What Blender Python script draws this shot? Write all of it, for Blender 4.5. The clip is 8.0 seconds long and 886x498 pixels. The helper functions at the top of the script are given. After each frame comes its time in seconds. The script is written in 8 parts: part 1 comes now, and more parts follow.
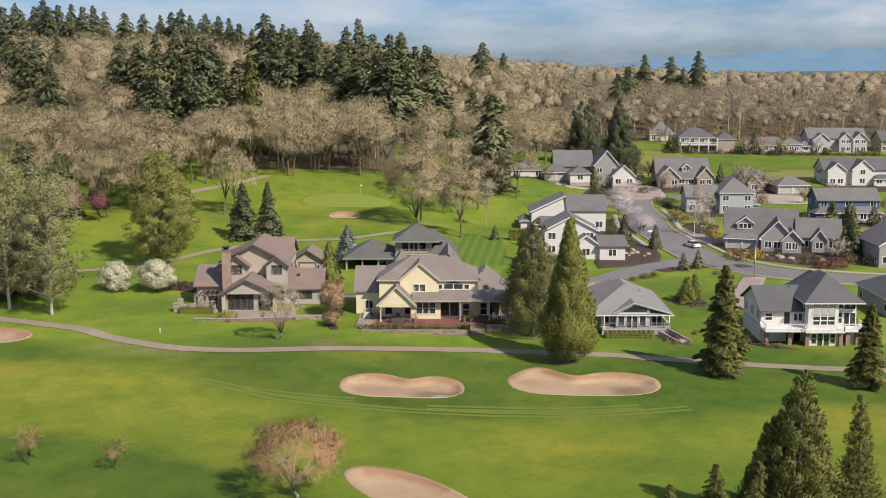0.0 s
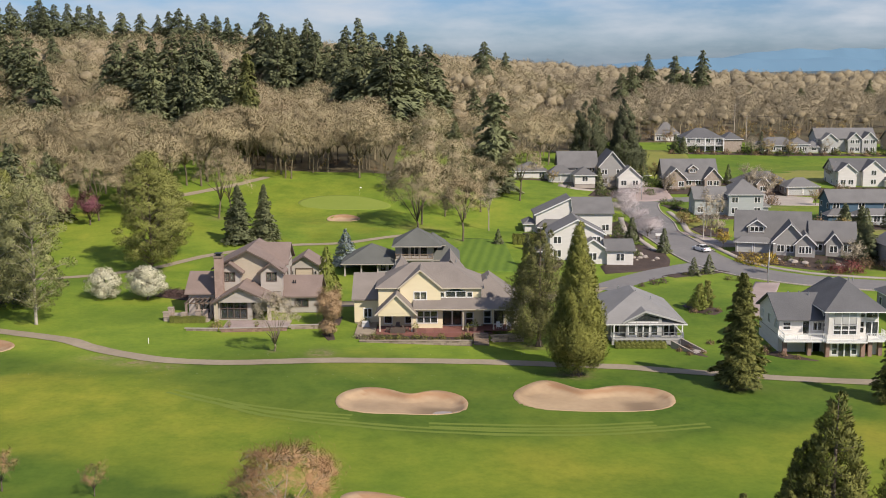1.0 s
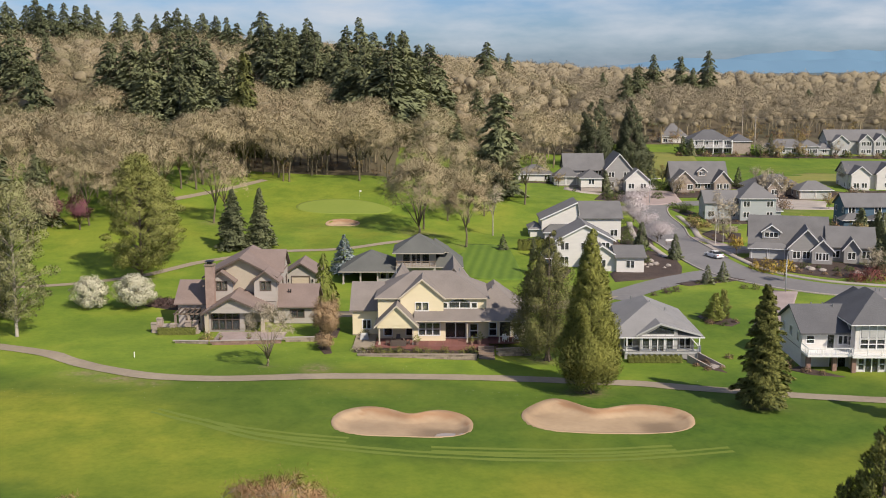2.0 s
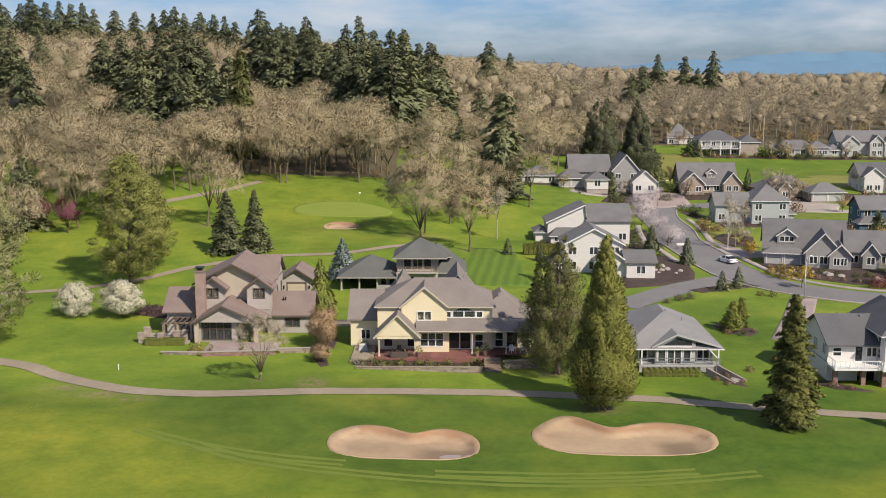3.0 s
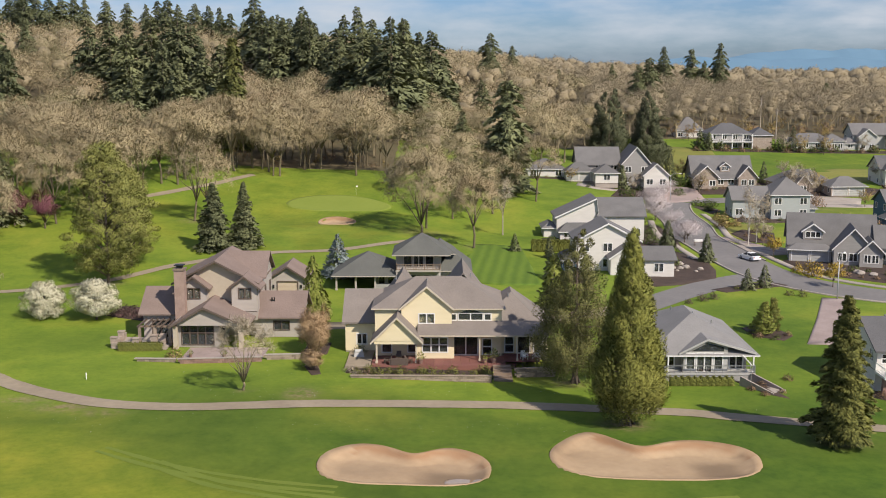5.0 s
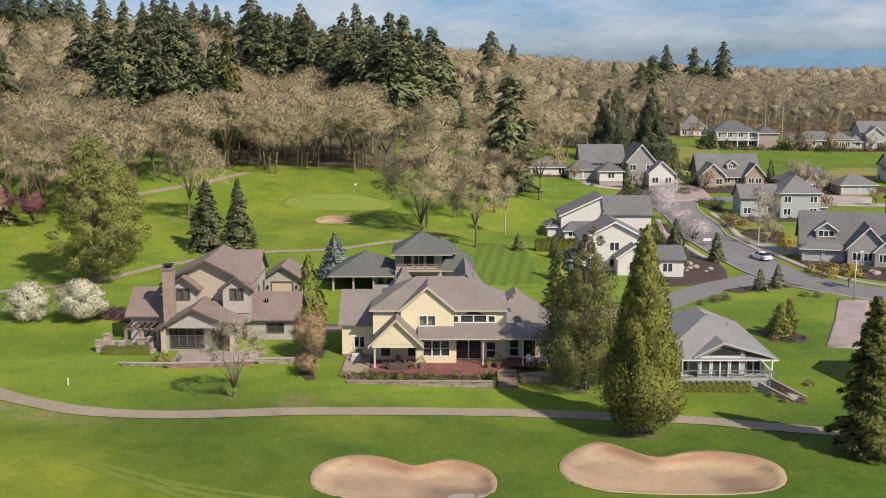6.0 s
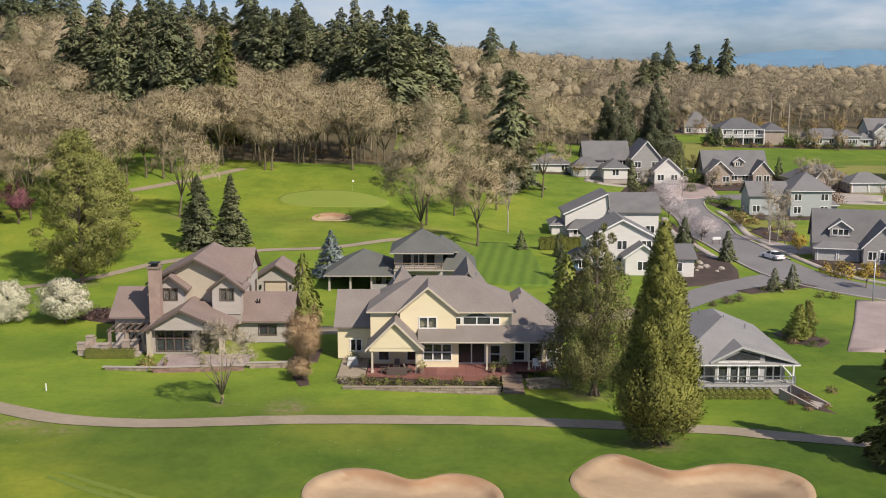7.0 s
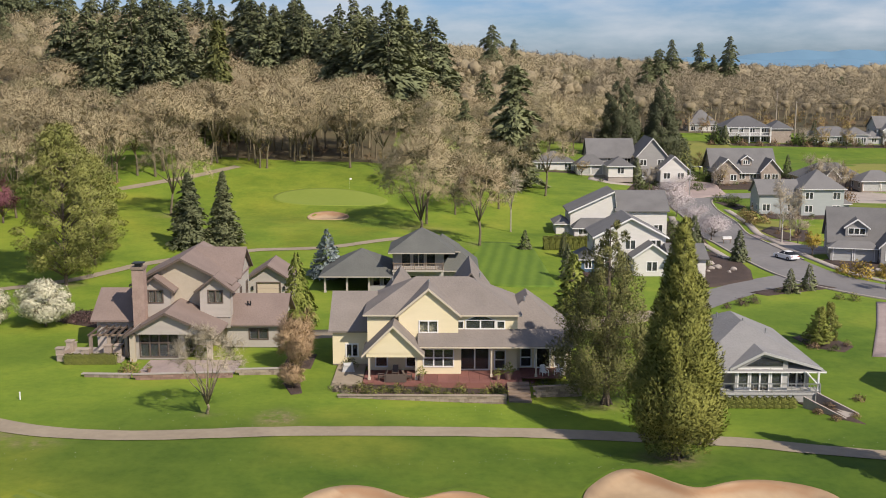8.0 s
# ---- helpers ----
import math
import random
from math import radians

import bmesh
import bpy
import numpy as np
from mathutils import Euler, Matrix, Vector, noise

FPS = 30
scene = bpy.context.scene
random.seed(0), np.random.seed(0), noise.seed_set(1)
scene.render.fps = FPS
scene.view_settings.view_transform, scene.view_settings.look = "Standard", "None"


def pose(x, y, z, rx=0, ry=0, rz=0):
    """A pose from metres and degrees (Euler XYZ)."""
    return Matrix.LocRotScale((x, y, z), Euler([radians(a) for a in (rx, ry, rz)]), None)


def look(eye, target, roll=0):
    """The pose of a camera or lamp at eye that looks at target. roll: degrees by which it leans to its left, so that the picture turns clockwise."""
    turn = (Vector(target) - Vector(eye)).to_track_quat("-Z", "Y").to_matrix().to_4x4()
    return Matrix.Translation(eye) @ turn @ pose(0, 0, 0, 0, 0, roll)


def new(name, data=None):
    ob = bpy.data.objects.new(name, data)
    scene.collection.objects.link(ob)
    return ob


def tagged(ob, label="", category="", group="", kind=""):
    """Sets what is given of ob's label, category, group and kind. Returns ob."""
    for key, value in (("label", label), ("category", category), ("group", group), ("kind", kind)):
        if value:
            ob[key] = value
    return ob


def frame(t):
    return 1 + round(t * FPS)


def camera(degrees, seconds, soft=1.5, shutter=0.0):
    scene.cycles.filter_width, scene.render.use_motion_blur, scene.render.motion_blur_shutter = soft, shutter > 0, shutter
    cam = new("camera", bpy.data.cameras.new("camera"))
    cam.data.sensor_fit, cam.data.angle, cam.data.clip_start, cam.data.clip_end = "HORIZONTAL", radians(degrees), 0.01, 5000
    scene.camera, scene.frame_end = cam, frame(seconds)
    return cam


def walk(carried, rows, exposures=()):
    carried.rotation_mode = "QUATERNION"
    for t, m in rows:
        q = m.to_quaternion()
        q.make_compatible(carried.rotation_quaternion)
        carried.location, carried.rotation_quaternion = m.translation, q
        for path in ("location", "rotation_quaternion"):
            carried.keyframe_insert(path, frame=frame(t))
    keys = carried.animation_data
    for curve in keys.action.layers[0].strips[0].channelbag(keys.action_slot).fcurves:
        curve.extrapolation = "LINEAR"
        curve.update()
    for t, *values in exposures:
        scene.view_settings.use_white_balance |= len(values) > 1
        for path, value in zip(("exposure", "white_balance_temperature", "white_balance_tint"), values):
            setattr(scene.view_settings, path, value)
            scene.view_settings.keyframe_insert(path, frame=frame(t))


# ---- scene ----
cam = camera(44.0, 8.0, soft=1.0)
PATH = [
    (0, (-0.123, -13.351, 41.021), (-0.123, -11.380, 40.685), -0),
    (0.5, (-0.113, -9.753, 40.832), (-0.115, -7.782, 40.497), -0),
    (1, (-0.260, -5.678, 40.556), (-0.262, -3.706, 40.221), -0.1),
    (1.5, (-0.337, -1.374, 40.329), (-0.341, 0.598, 39.995), -0.1),
    (3, (-0.974, 11.887, 39.196), (-0.979, 13.860, 38.866), -0),
    (3.5, (-1.239, 15.676, 38.639), (-1.243, 17.648, 38.308), 0),
    (4, (-1.357, 19.171, 37.984), (-1.361, 21.143, 37.651), -0),
    (4.5, (-1.509, 22.646, 37.266), (-1.513, 24.618, 36.932), 0),
    (6, (-1.875, 32.440, 35.185), (-1.878, 34.412, 34.853), 0),
    (6.5, (-2.093, 35.945, 34.539), (-2.093, 37.917, 34.206), 0.1),
    (7, (-2.187, 39.340, 33.853), (-2.188, 41.312, 33.520), 0.1),
    (7.5, (-2.266, 42.905, 33.170), (-2.266, 44.877, 32.838), 0.1),
    (8, (-2.402, 46.471, 32.439), (-2.402, 48.443, 32.108), 0.1),
]
walk(cam, [(t, look(eye, target, roll)) for t, eye, target, roll in PATH], [(0, 0.09), (8, 0.09)])

# ---- light ----
SUN_DIR = Vector((0.68, -0.73, 0.0)).normalized()
SUN_UP = radians(42)
sun_vec = Vector((SUN_DIR.x * math.cos(SUN_UP), SUN_DIR.y * math.cos(SUN_UP), math.sin(SUN_UP)))
lamp = bpy.data.lights.new("sun", "SUN")
lamp.energy, lamp.angle, lamp.color = 5.0, radians(0.55), (1.0, 0.905, 0.79)
sun = new("sun", lamp)
sun.matrix_world = look(sun_vec * 300, (0, 0, 0))

world = bpy.data.worlds.new("sky")
scene.world = world
world.use_nodes = True
wn, wl = world.node_tree.nodes, world.node_tree.links
wn.clear()
w_out = wn.new("ShaderNodeOutputWorld")
w_bg = wn.new("ShaderNodeBackground")
w_sky = wn.new("ShaderNodeTexSky")
w_sky.sky_type, w_sky.sun_disc = "NISHITA", False
w_sky.sun_elevation, w_sky.sun_rotation = SUN_UP, math.atan2(SUN_DIR.x, SUN_DIR.y)
w_sky.air_density, w_sky.dust_density, w_sky.ozone_density = 1.0, 0.6, 2.5
w_tc = wn.new("ShaderNodeTexCoord")
w_map = wn.new("ShaderNodeMapping")
w_map.inputs["Scale"].default_value = (9.0, 9.0, 34.0)
w_map.inputs["Location"].default_value = (1.3, 0.4, 0.2)
w_noise = wn.new("ShaderNodeTexNoise")
w_noise.inputs["Scale"].default_value = 1.0
w_noise.inputs["Detail"].default_value = 7.0
w_noise.inputs["Roughness"].default_value = 0.55
w_ramp = wn.new("ShaderNodeValToRGB")
w_ramp.color_ramp.elements[0].position, w_ramp.color_ramp.elements[1].position = 0.38, 0.70
w_ramp.color_ramp.elements[0].color = (0, 0, 0, 1)
w_ramp.color_ramp.elements[1].color = (0.85, 0.85, 0.85, 1)
w_tint = wn.new("ShaderNodeMix")
w_tint.data_type, w_tint.blend_type = "RGBA", "MULTIPLY"
w_tint.inputs["Factor"].default_value = 1.0
w_tint.inputs["B"].default_value = (0.61, 0.80, 1.22, 1)
w_mix = wn.new("ShaderNodeMix")
w_mix.data_type = "RGBA"
w_mix.inputs["B"].default_value = (7.0, 7.45, 8.2, 1)
w_bg.inputs["Strength"].default_value = 0.083
wl.new(w_tc.outputs["Generated"], w_map.inputs["Vector"])
wl.new(w_map.outputs["Vector"], w_noise.inputs["Vector"])
wl.new(w_noise.outputs["Fac"], w_ramp.inputs["Fac"])
wl.new(w_sky.outputs["Color"], w_tint.inputs["A"])
wl.new(w_tint.outputs["Result"], w_mix.inputs["A"])
w_xyz, w_low, w_cloud = wn.new("ShaderNodeSeparateXYZ"), wn.new("ShaderNodeMapRange"), wn.new("ShaderNodeMath")
w_low.inputs["From Min"].default_value, w_low.inputs["From Max"].default_value = -0.025, 0.035
w_cloud.operation = "MULTIPLY"
wl.new(w_tc.outputs["Generated"], w_xyz.inputs["Vector"])
wl.new(w_xyz.outputs["Z"], w_low.inputs["Value"])
wl.new(w_low.outputs["Result"], w_cloud.inputs[0])
wl.new(w_ramp.outputs["Color"], w_cloud.inputs[1])
wl.new(w_cloud.outputs[0], w_mix.inputs["Factor"])
wl.new(w_mix.outputs["Result"], w_bg.inputs["Color"])
wl.new(w_bg.outputs["Background"], w_out.inputs["Surface"])


# ---- materials ----
def mat(name, a, b=None, rough=0.85, big=0.25, fine=3.0, bump=0.0, metal=0.0, island=0.0, ob=0.0, spec=0.3, stretch=(1, 1, 1)):
    """A surface between the colours a and b, mottled at two scales (cycles per metre), with fine relief; island and ob: how far single pieces or objects differ."""
    m = bpy.data.materials.new(name)
    m.use_nodes = True
    n, l = m.node_tree.nodes, m.node_tree.links
    p = n["Principled BSDF"]
    p.inputs["Roughness"].default_value, p.inputs["Metallic"].default_value = rough, metal
    p.inputs["Specular IOR Level"].default_value = spec
    b = b or tuple(c * 0.72 for c in a)
    geo, mp = n.new("ShaderNodeNewGeometry"), n.new("ShaderNodeMapping")
    mp.inputs["Scale"].default_value = stretch
    l.new(geo.outputs["Position"], mp.inputs["Vector"])
    n1, n2 = n.new("ShaderNodeTexNoise"), n.new("ShaderNodeTexNoise")
    n1.inputs["Scale"].default_value, n2.inputs["Scale"].default_value = big, fine
    n1.inputs["Detail"].default_value, n2.inputs["Detail"].default_value = 4, 5
    l.new(mp.outputs["Vector"], n1.inputs["Vector"])
    l.new(mp.outputs["Vector"], n2.inputs["Vector"])
    add = n.new("ShaderNodeMath")
    add.operation = "MULTIPLY_ADD"
    add.inputs[1].default_value = 0.6
    l.new(n1.outputs["Fac"], add.inputs[0])
    half = n.new("ShaderNodeMath")
    half.operation = "MULTIPLY"
    half.inputs[1].default_value = 0.4
    l.new(n2.outputs["Fac"], half.inputs[0])
    l.new(half.outputs[0], add.inputs[2])
    last = add
    for amount, node, socket in ((island, "ShaderNodeNewGeometry", "Random Per Island"), (ob, "ShaderNodeObjectInfo", "Random")):
        if amount:
            src = n.new(node)
            k = n.new("ShaderNodeMath")
            k.operation = "MULTIPLY_ADD"
            k.inputs[1].default_value = amount
            l.new(src.outputs[socket], k.inputs[0])
            sub = n.new("ShaderNodeMath")
            sub.operation = "SUBTRACT"
            sub.inputs[1].default_value = amount / 2
            l.new(last.outputs[0], sub.inputs[0])
            l.new(sub.outputs[0], k.inputs[2])
            last = k
    ramp = n.new("ShaderNodeValToRGB")
    ramp.color_ramp.elements[0].position, ramp.color_ramp.elements[1].position = 0.3, 0.7
    ramp.color_ramp.elements[0].color, ramp.color_ramp.elements[1].color = (*b, 1), (*a, 1)
    l.new(last.outputs[0], ramp.inputs["Fac"])
    l.new(ramp.outputs["Color"], p.inputs["Base Color"])
    if bump:
        bp = n.new("ShaderNodeBump")
        bp.inputs["Strength"].default_value, bp.inputs["Distance"].default_value = bump, 0.1
        l.new(n2.outputs["Fac"], bp.inputs["Height"])
        l.new(bp.outputs["Normal"], p.inputs["Normal"])
    return m


M = {
    "green": mat("green", (0.205, 0.245, 0.040), (0.175, 0.222, 0.032), big=0.12, fine=1.0),
    "lawn": mat("lawn", (0.134, 0.202, 0.021), (0.102, 0.166, 0.017), big=0.1, fine=1.2, bump=0.3),
    "wood_floor": mat("wood_floor", (0.15, 0.11, 0.07), (0.08, 0.075, 0.034), big=0.05, fine=0.7, bump=0.4),
    "plain": mat("plain", (0.10, 0.13, 0.11), (0.05, 0.075, 0.065), big=0.006, fine=0.02),
    # the blue of distance haze is mixed into these two base colours
    "hazed_mountain": mat("hazed_mountain", (0.135, 0.235, 0.325), (0.12, 0.215, 0.30), big=0.002, fine=0.01),
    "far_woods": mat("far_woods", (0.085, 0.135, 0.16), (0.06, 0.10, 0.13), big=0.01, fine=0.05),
    "sand": mat("sand", (0.45, 0.325, 0.20), (0.34, 0.235, 0.142), big=0.16, fine=1.3, bump=0.3),
    "path": mat("path", (0.335, 0.275, 0.195), (0.235, 0.188, 0.135), big=0.2, fine=1.5, bump=0.2),
    "asphalt": mat("asphalt", (0.215, 0.20, 0.19), (0.155, 0.145, 0.14), big=0.12, fine=1.2, bump=0.2),
    "concrete": mat("concrete", (0.42, 0.36, 0.31), (0.30, 0.26, 0.225), big=0.4, fine=3, bump=0.2),
    "pink_drive": mat("pink_drive", (0.38, 0.30, 0.27), (0.27, 0.21, 0.19), big=0.3, fine=3, bump=0.2),
    "dry_lawn": mat("dry_lawn", (0.24, 0.22, 0.05), (0.15, 0.17, 0.03), big=0.12, fine=1.0, bump=0.3),
    "mulch": mat("mulch", (0.085, 0.058, 0.045), (0.045, 0.032, 0.026), big=0.6, fine=4, bump=0.8),
    "stone": mat("stone", (0.36, 0.29, 0.225), (0.22, 0.17, 0.13), big=0.7, fine=5, bump=0.6, ob=0.5),
    "chimney_brick": mat("chimney_brick", (0.40, 0.285, 0.235), (0.28, 0.195, 0.16), big=1.5, fine=7, bump=0.6),
    "brick": mat("brick", (0.32, 0.205, 0.16), (0.21, 0.13, 0.105), big=1.2, fine=9, bump=0.5, ob=0.4),
    "taupe": mat("taupe", (0.46, 0.41, 0.36), (0.38, 0.335, 0.295), big=0.4, fine=6, stretch=(1, 1, 4)),
    "cream": mat("cream", (0.50, 0.425, 0.325), (0.42, 0.355, 0.27), big=0.4, fine=6),
    "yellow": mat("yellow", (0.78, 0.67, 0.45), (0.70, 0.60, 0.39), big=0.4, fine=6, stretch=(1, 1, 5)),
    "white": mat("white", (0.69, 0.65, 0.595), (0.60, 0.565, 0.515), big=0.5, fine=6, stretch=(1, 1, 5)),
    "trim": mat("trim", (0.80, 0.78, 0.74), (0.70, 0.68, 0.65), rough=0.55, fine=8),
    "cream_trim": mat("cream_trim", (0.60, 0.52, 0.40), (0.50, 0.43, 0.33), rough=0.6, fine=8),
    "brown_trim": mat("brown_trim", (0.14, 0.105, 0.085), (0.10, 0.075, 0.06), rough=0.6, fine=8),
    "grey_wall": mat("grey_wall", (0.36, 0.34, 0.32), (0.29, 0.275, 0.255), big=0.5, fine=6, stretch=(1, 1, 5)),
    "pale_wall": mat("pale_wall", (0.46, 0.45, 0.42), (0.39, 0.38, 0.36), big=0.5, fine=6, stretch=(1, 1, 5)),
    "sage_wall": mat("sage_wall", (0.42, 0.44, 0.42), (0.36, 0.38, 0.36), big=0.5, fine=6, stretch=(1, 1, 5)),
    "blue_wall": mat("blue_wall", (0.09, 0.15, 0.20), (0.065, 0.11, 0.15), big=0.5, fine=6, stretch=(1, 1, 5)),
    "stone_wall": mat("stone_wall", (0.44, 0.36, 0.29), (0.27, 0.215, 0.175), big=1.5, fine=6, bump=0.6),
    "roof_brown": mat("roof_brown", (0.25, 0.187, 0.158), (0.185, 0.137, 0.115), big=0.35, fine=5, bump=0.5),
    "roof_taupe": mat("roof_taupe", (0.25, 0.213, 0.185), (0.187, 0.159, 0.138), big=0.35, fine=5, bump=0.5),
    "roof_green": mat("roof_green", (0.138, 0.138, 0.122), (0.10, 0.10, 0.09), big=0.35, fine=5, bump=0.5),
    "roof_pale": mat("roof_pale", (0.265, 0.253, 0.242), (0.20, 0.191, 0.184), big=0.35, fine=5, bump=0.5),
    "roof_grey": mat("roof_grey", (0.182, 0.173, 0.167), (0.128, 0.122, 0.118), big=0.35, fine=5, bump=0.5, ob=0.35),
    "roof_dark": mat("roof_dark", (0.135, 0.131, 0.132), (0.098, 0.095, 0.096), big=0.35, fine=5, bump=0.5),
    "dark_metal": mat("dark_metal", (0.05, 0.05, 0.052), rough=0.4, metal=0.6),
    "grey_metal": mat("grey_metal", (0.45, 0.45, 0.45), rough=0.45, metal=0.7),
    "deck_red": mat("deck_red", (0.24, 0.105, 0.085), (0.17, 0.072, 0.06), big=0.5, fine=5, bump=0.3, ob=0.5),
    "timber": mat("timber", (0.27, 0.20, 0.145), (0.18, 0.13, 0.095), big=0.8, fine=7, bump=0.3),
    "garage_door": mat("garage_door", (0.56, 0.45, 0.34), (0.50, 0.40, 0.30), rough=0.6, fine=5),
    "car_paint": mat("car_paint", (0.82, 0.82, 0.82), (0.78, 0.78, 0.78), rough=0.18, spec=0.6),
    "rubber": mat("rubber", (0.02, 0.02, 0.02), rough=0.8),
    "red_glass": mat("red_glass", (0.35, 0.02, 0.02), rough=0.15),
    "bark": mat("bark", (0.17, 0.13, 0.10), (0.085, 0.065, 0.05), big=1.0, fine=6, bump=0.8),
    "moss_bark": mat("moss_bark", (0.30, 0.25, 0.155), (0.19, 0.155, 0.095), big=0.5, fine=5, bump=0.4),
    "pale_bark": mat("pale_bark", (0.50, 0.44, 0.36), (0.30, 0.25, 0.20), big=1.0, fine=6, bump=0.4),
    "white_bark": mat("white_bark", (0.66, 0.62, 0.56), (0.42, 0.38, 0.33), big=1.0, fine=6, bump=0.3),
    "rust_twig": mat("rust_twig", (0.50, 0.35, 0.20), (0.36, 0.245, 0.135), big=0.4, fine=1.5, island=0.3),
    "oak_bark": mat("oak_bark", (0.20, 0.165, 0.10), (0.11, 0.088, 0.058), big=0.6, fine=5, bump=0.6),
    "twig_grey": mat("twig_grey", (0.375, 0.312, 0.208), (0.28, 0.232, 0.153), big=0.06, fine=0.4, island=0.1),
    # darker, mottled twig colour that paints the shade inside the hill crowns
    "twig_core_shade": mat("twig_core_shade", (0.315, 0.258, 0.16), (0.23, 0.186, 0.115), big=0.3, fine=1.1, bump=1.0),
    "twig": mat("twig", (0.45, 0.368, 0.218), (0.335, 0.271, 0.160), big=0.10, fine=0.5, island=0.06, ob=0.35),
    "twig_warm": mat("twig_warm", (0.43, 0.34, 0.202), (0.345, 0.27, 0.158), big=0.1, fine=0.5, island=0.05),
    "twig_moss": mat("twig_moss", (0.385, 0.335, 0.185), (0.295, 0.255, 0.139), big=0.1, fine=0.5, island=0.05),
    "twig_pale": mat("twig_pale", (0.47, 0.40, 0.29), (0.32, 0.27, 0.19), big=0.1, fine=0.8, island=0.3),
    "twig_gold": mat("twig_gold", (0.42, 0.32, 0.13), (0.25, 0.17, 0.06), big=0.3, fine=1.0, island=0.6),
    "twig_red": mat("twig_red", (0.50, 0.30, 0.155), (0.36, 0.205, 0.105), big=0.3, fine=1.0, island=0.2),
    "fir_leaf": mat("fir_leaf", (0.225, 0.222, 0.055), (0.09, 0.10, 0.028), big=0.45, fine=1.4, island=0.35),
    "olive_needle": mat("olive_needle", (0.21, 0.21, 0.062), (0.10, 0.11, 0.036), big=0.3, fine=1.2, island=0.3),
    "dark_needle": mat("dark_needle", (0.13, 0.139, 0.074), (0.08, 0.089, 0.049), big=0.25, fine=1.2, island=0.3),
    "needle": mat("needle", (0.20, 0.213, 0.102), (0.135, 0.149, 0.074), big=0.25, fine=1.2, island=0.3, ob=0.5),
    "cedar_dull": mat("cedar_dull", (0.225, 0.215, 0.075), (0.10, 0.105, 0.04), big=0.45, fine=1.4, island=0.4),
    "cedar_leaf": mat("cedar_leaf", (0.275, 0.272, 0.062), (0.15, 0.16, 0.04), big=0.45, fine=1.4, island=0.35),
    "spruce_blue": mat("spruce_blue", (0.33, 0.375, 0.37), (0.21, 0.255, 0.25), big=0.5, fine=2, island=0.4),
    "weeping": mat("weeping", (0.30, 0.32, 0.07), (0.17, 0.195, 0.04), big=0.4, fine=1.5, island=0.3),
    "leaf_spring": mat("leaf_spring", (0.325, 0.32, 0.088), (0.18, 0.19, 0.052), big=0.3, fine=1.0, island=0.3),
    "leaf_pale": mat("leaf_pale", (0.36, 0.35, 0.15), (0.20, 0.20, 0.085), big=0.3, fine=1.0, island=0.3),
    "leaf_green": mat("leaf_green", (0.13, 0.17, 0.035), (0.06, 0.09, 0.02), big=0.5, fine=2.0, island=0.6, ob=0.3),
    "hedge_leaf": mat("hedge_leaf", (0.22, 0.225, 0.05), (0.12, 0.135, 0.03), big=0.6, fine=3.0, island=0.5),
    "blossom_white": mat("blossom_white", (0.72, 0.68, 0.50), (0.54, 0.51, 0.36), big=0.6, fine=2, island=0.3),
    "blossom_pink": mat("blossom_pink", (0.70, 0.62, 0.62), (0.48, 0.41, 0.40), big=0.6, fine=2, island=0.5),
    "plum": mat("plum", (0.27, 0.105, 0.12), (0.17, 0.065, 0.08), big=0.6, fine=2, island=0.3),
    "heather": mat("heather", (0.16, 0.09, 0.085), (0.08, 0.05, 0.045), big=0.6, fine=2, island=0.6),
    "shrub_red": mat("shrub_red", (0.27, 0.085, 0.075), (0.17, 0.06, 0.055), big=0.6, fine=2, island=0.3),
    "shrub_gold": mat("shrub_gold", (0.46, 0.32, 0.05), (0.28, 0.20, 0.04), big=0.6, fine=2, island=0.6),
    "dry_shrub": mat("dry_shrub", (0.33, 0.215, 0.12), (0.20, 0.13, 0.075), big=0.6, fine=2, island=0.6),
    "water": mat("water", (0.36, 0.30, 0.24), (0.30, 0.24, 0.185), rough=0.12, spec=0.5),
}
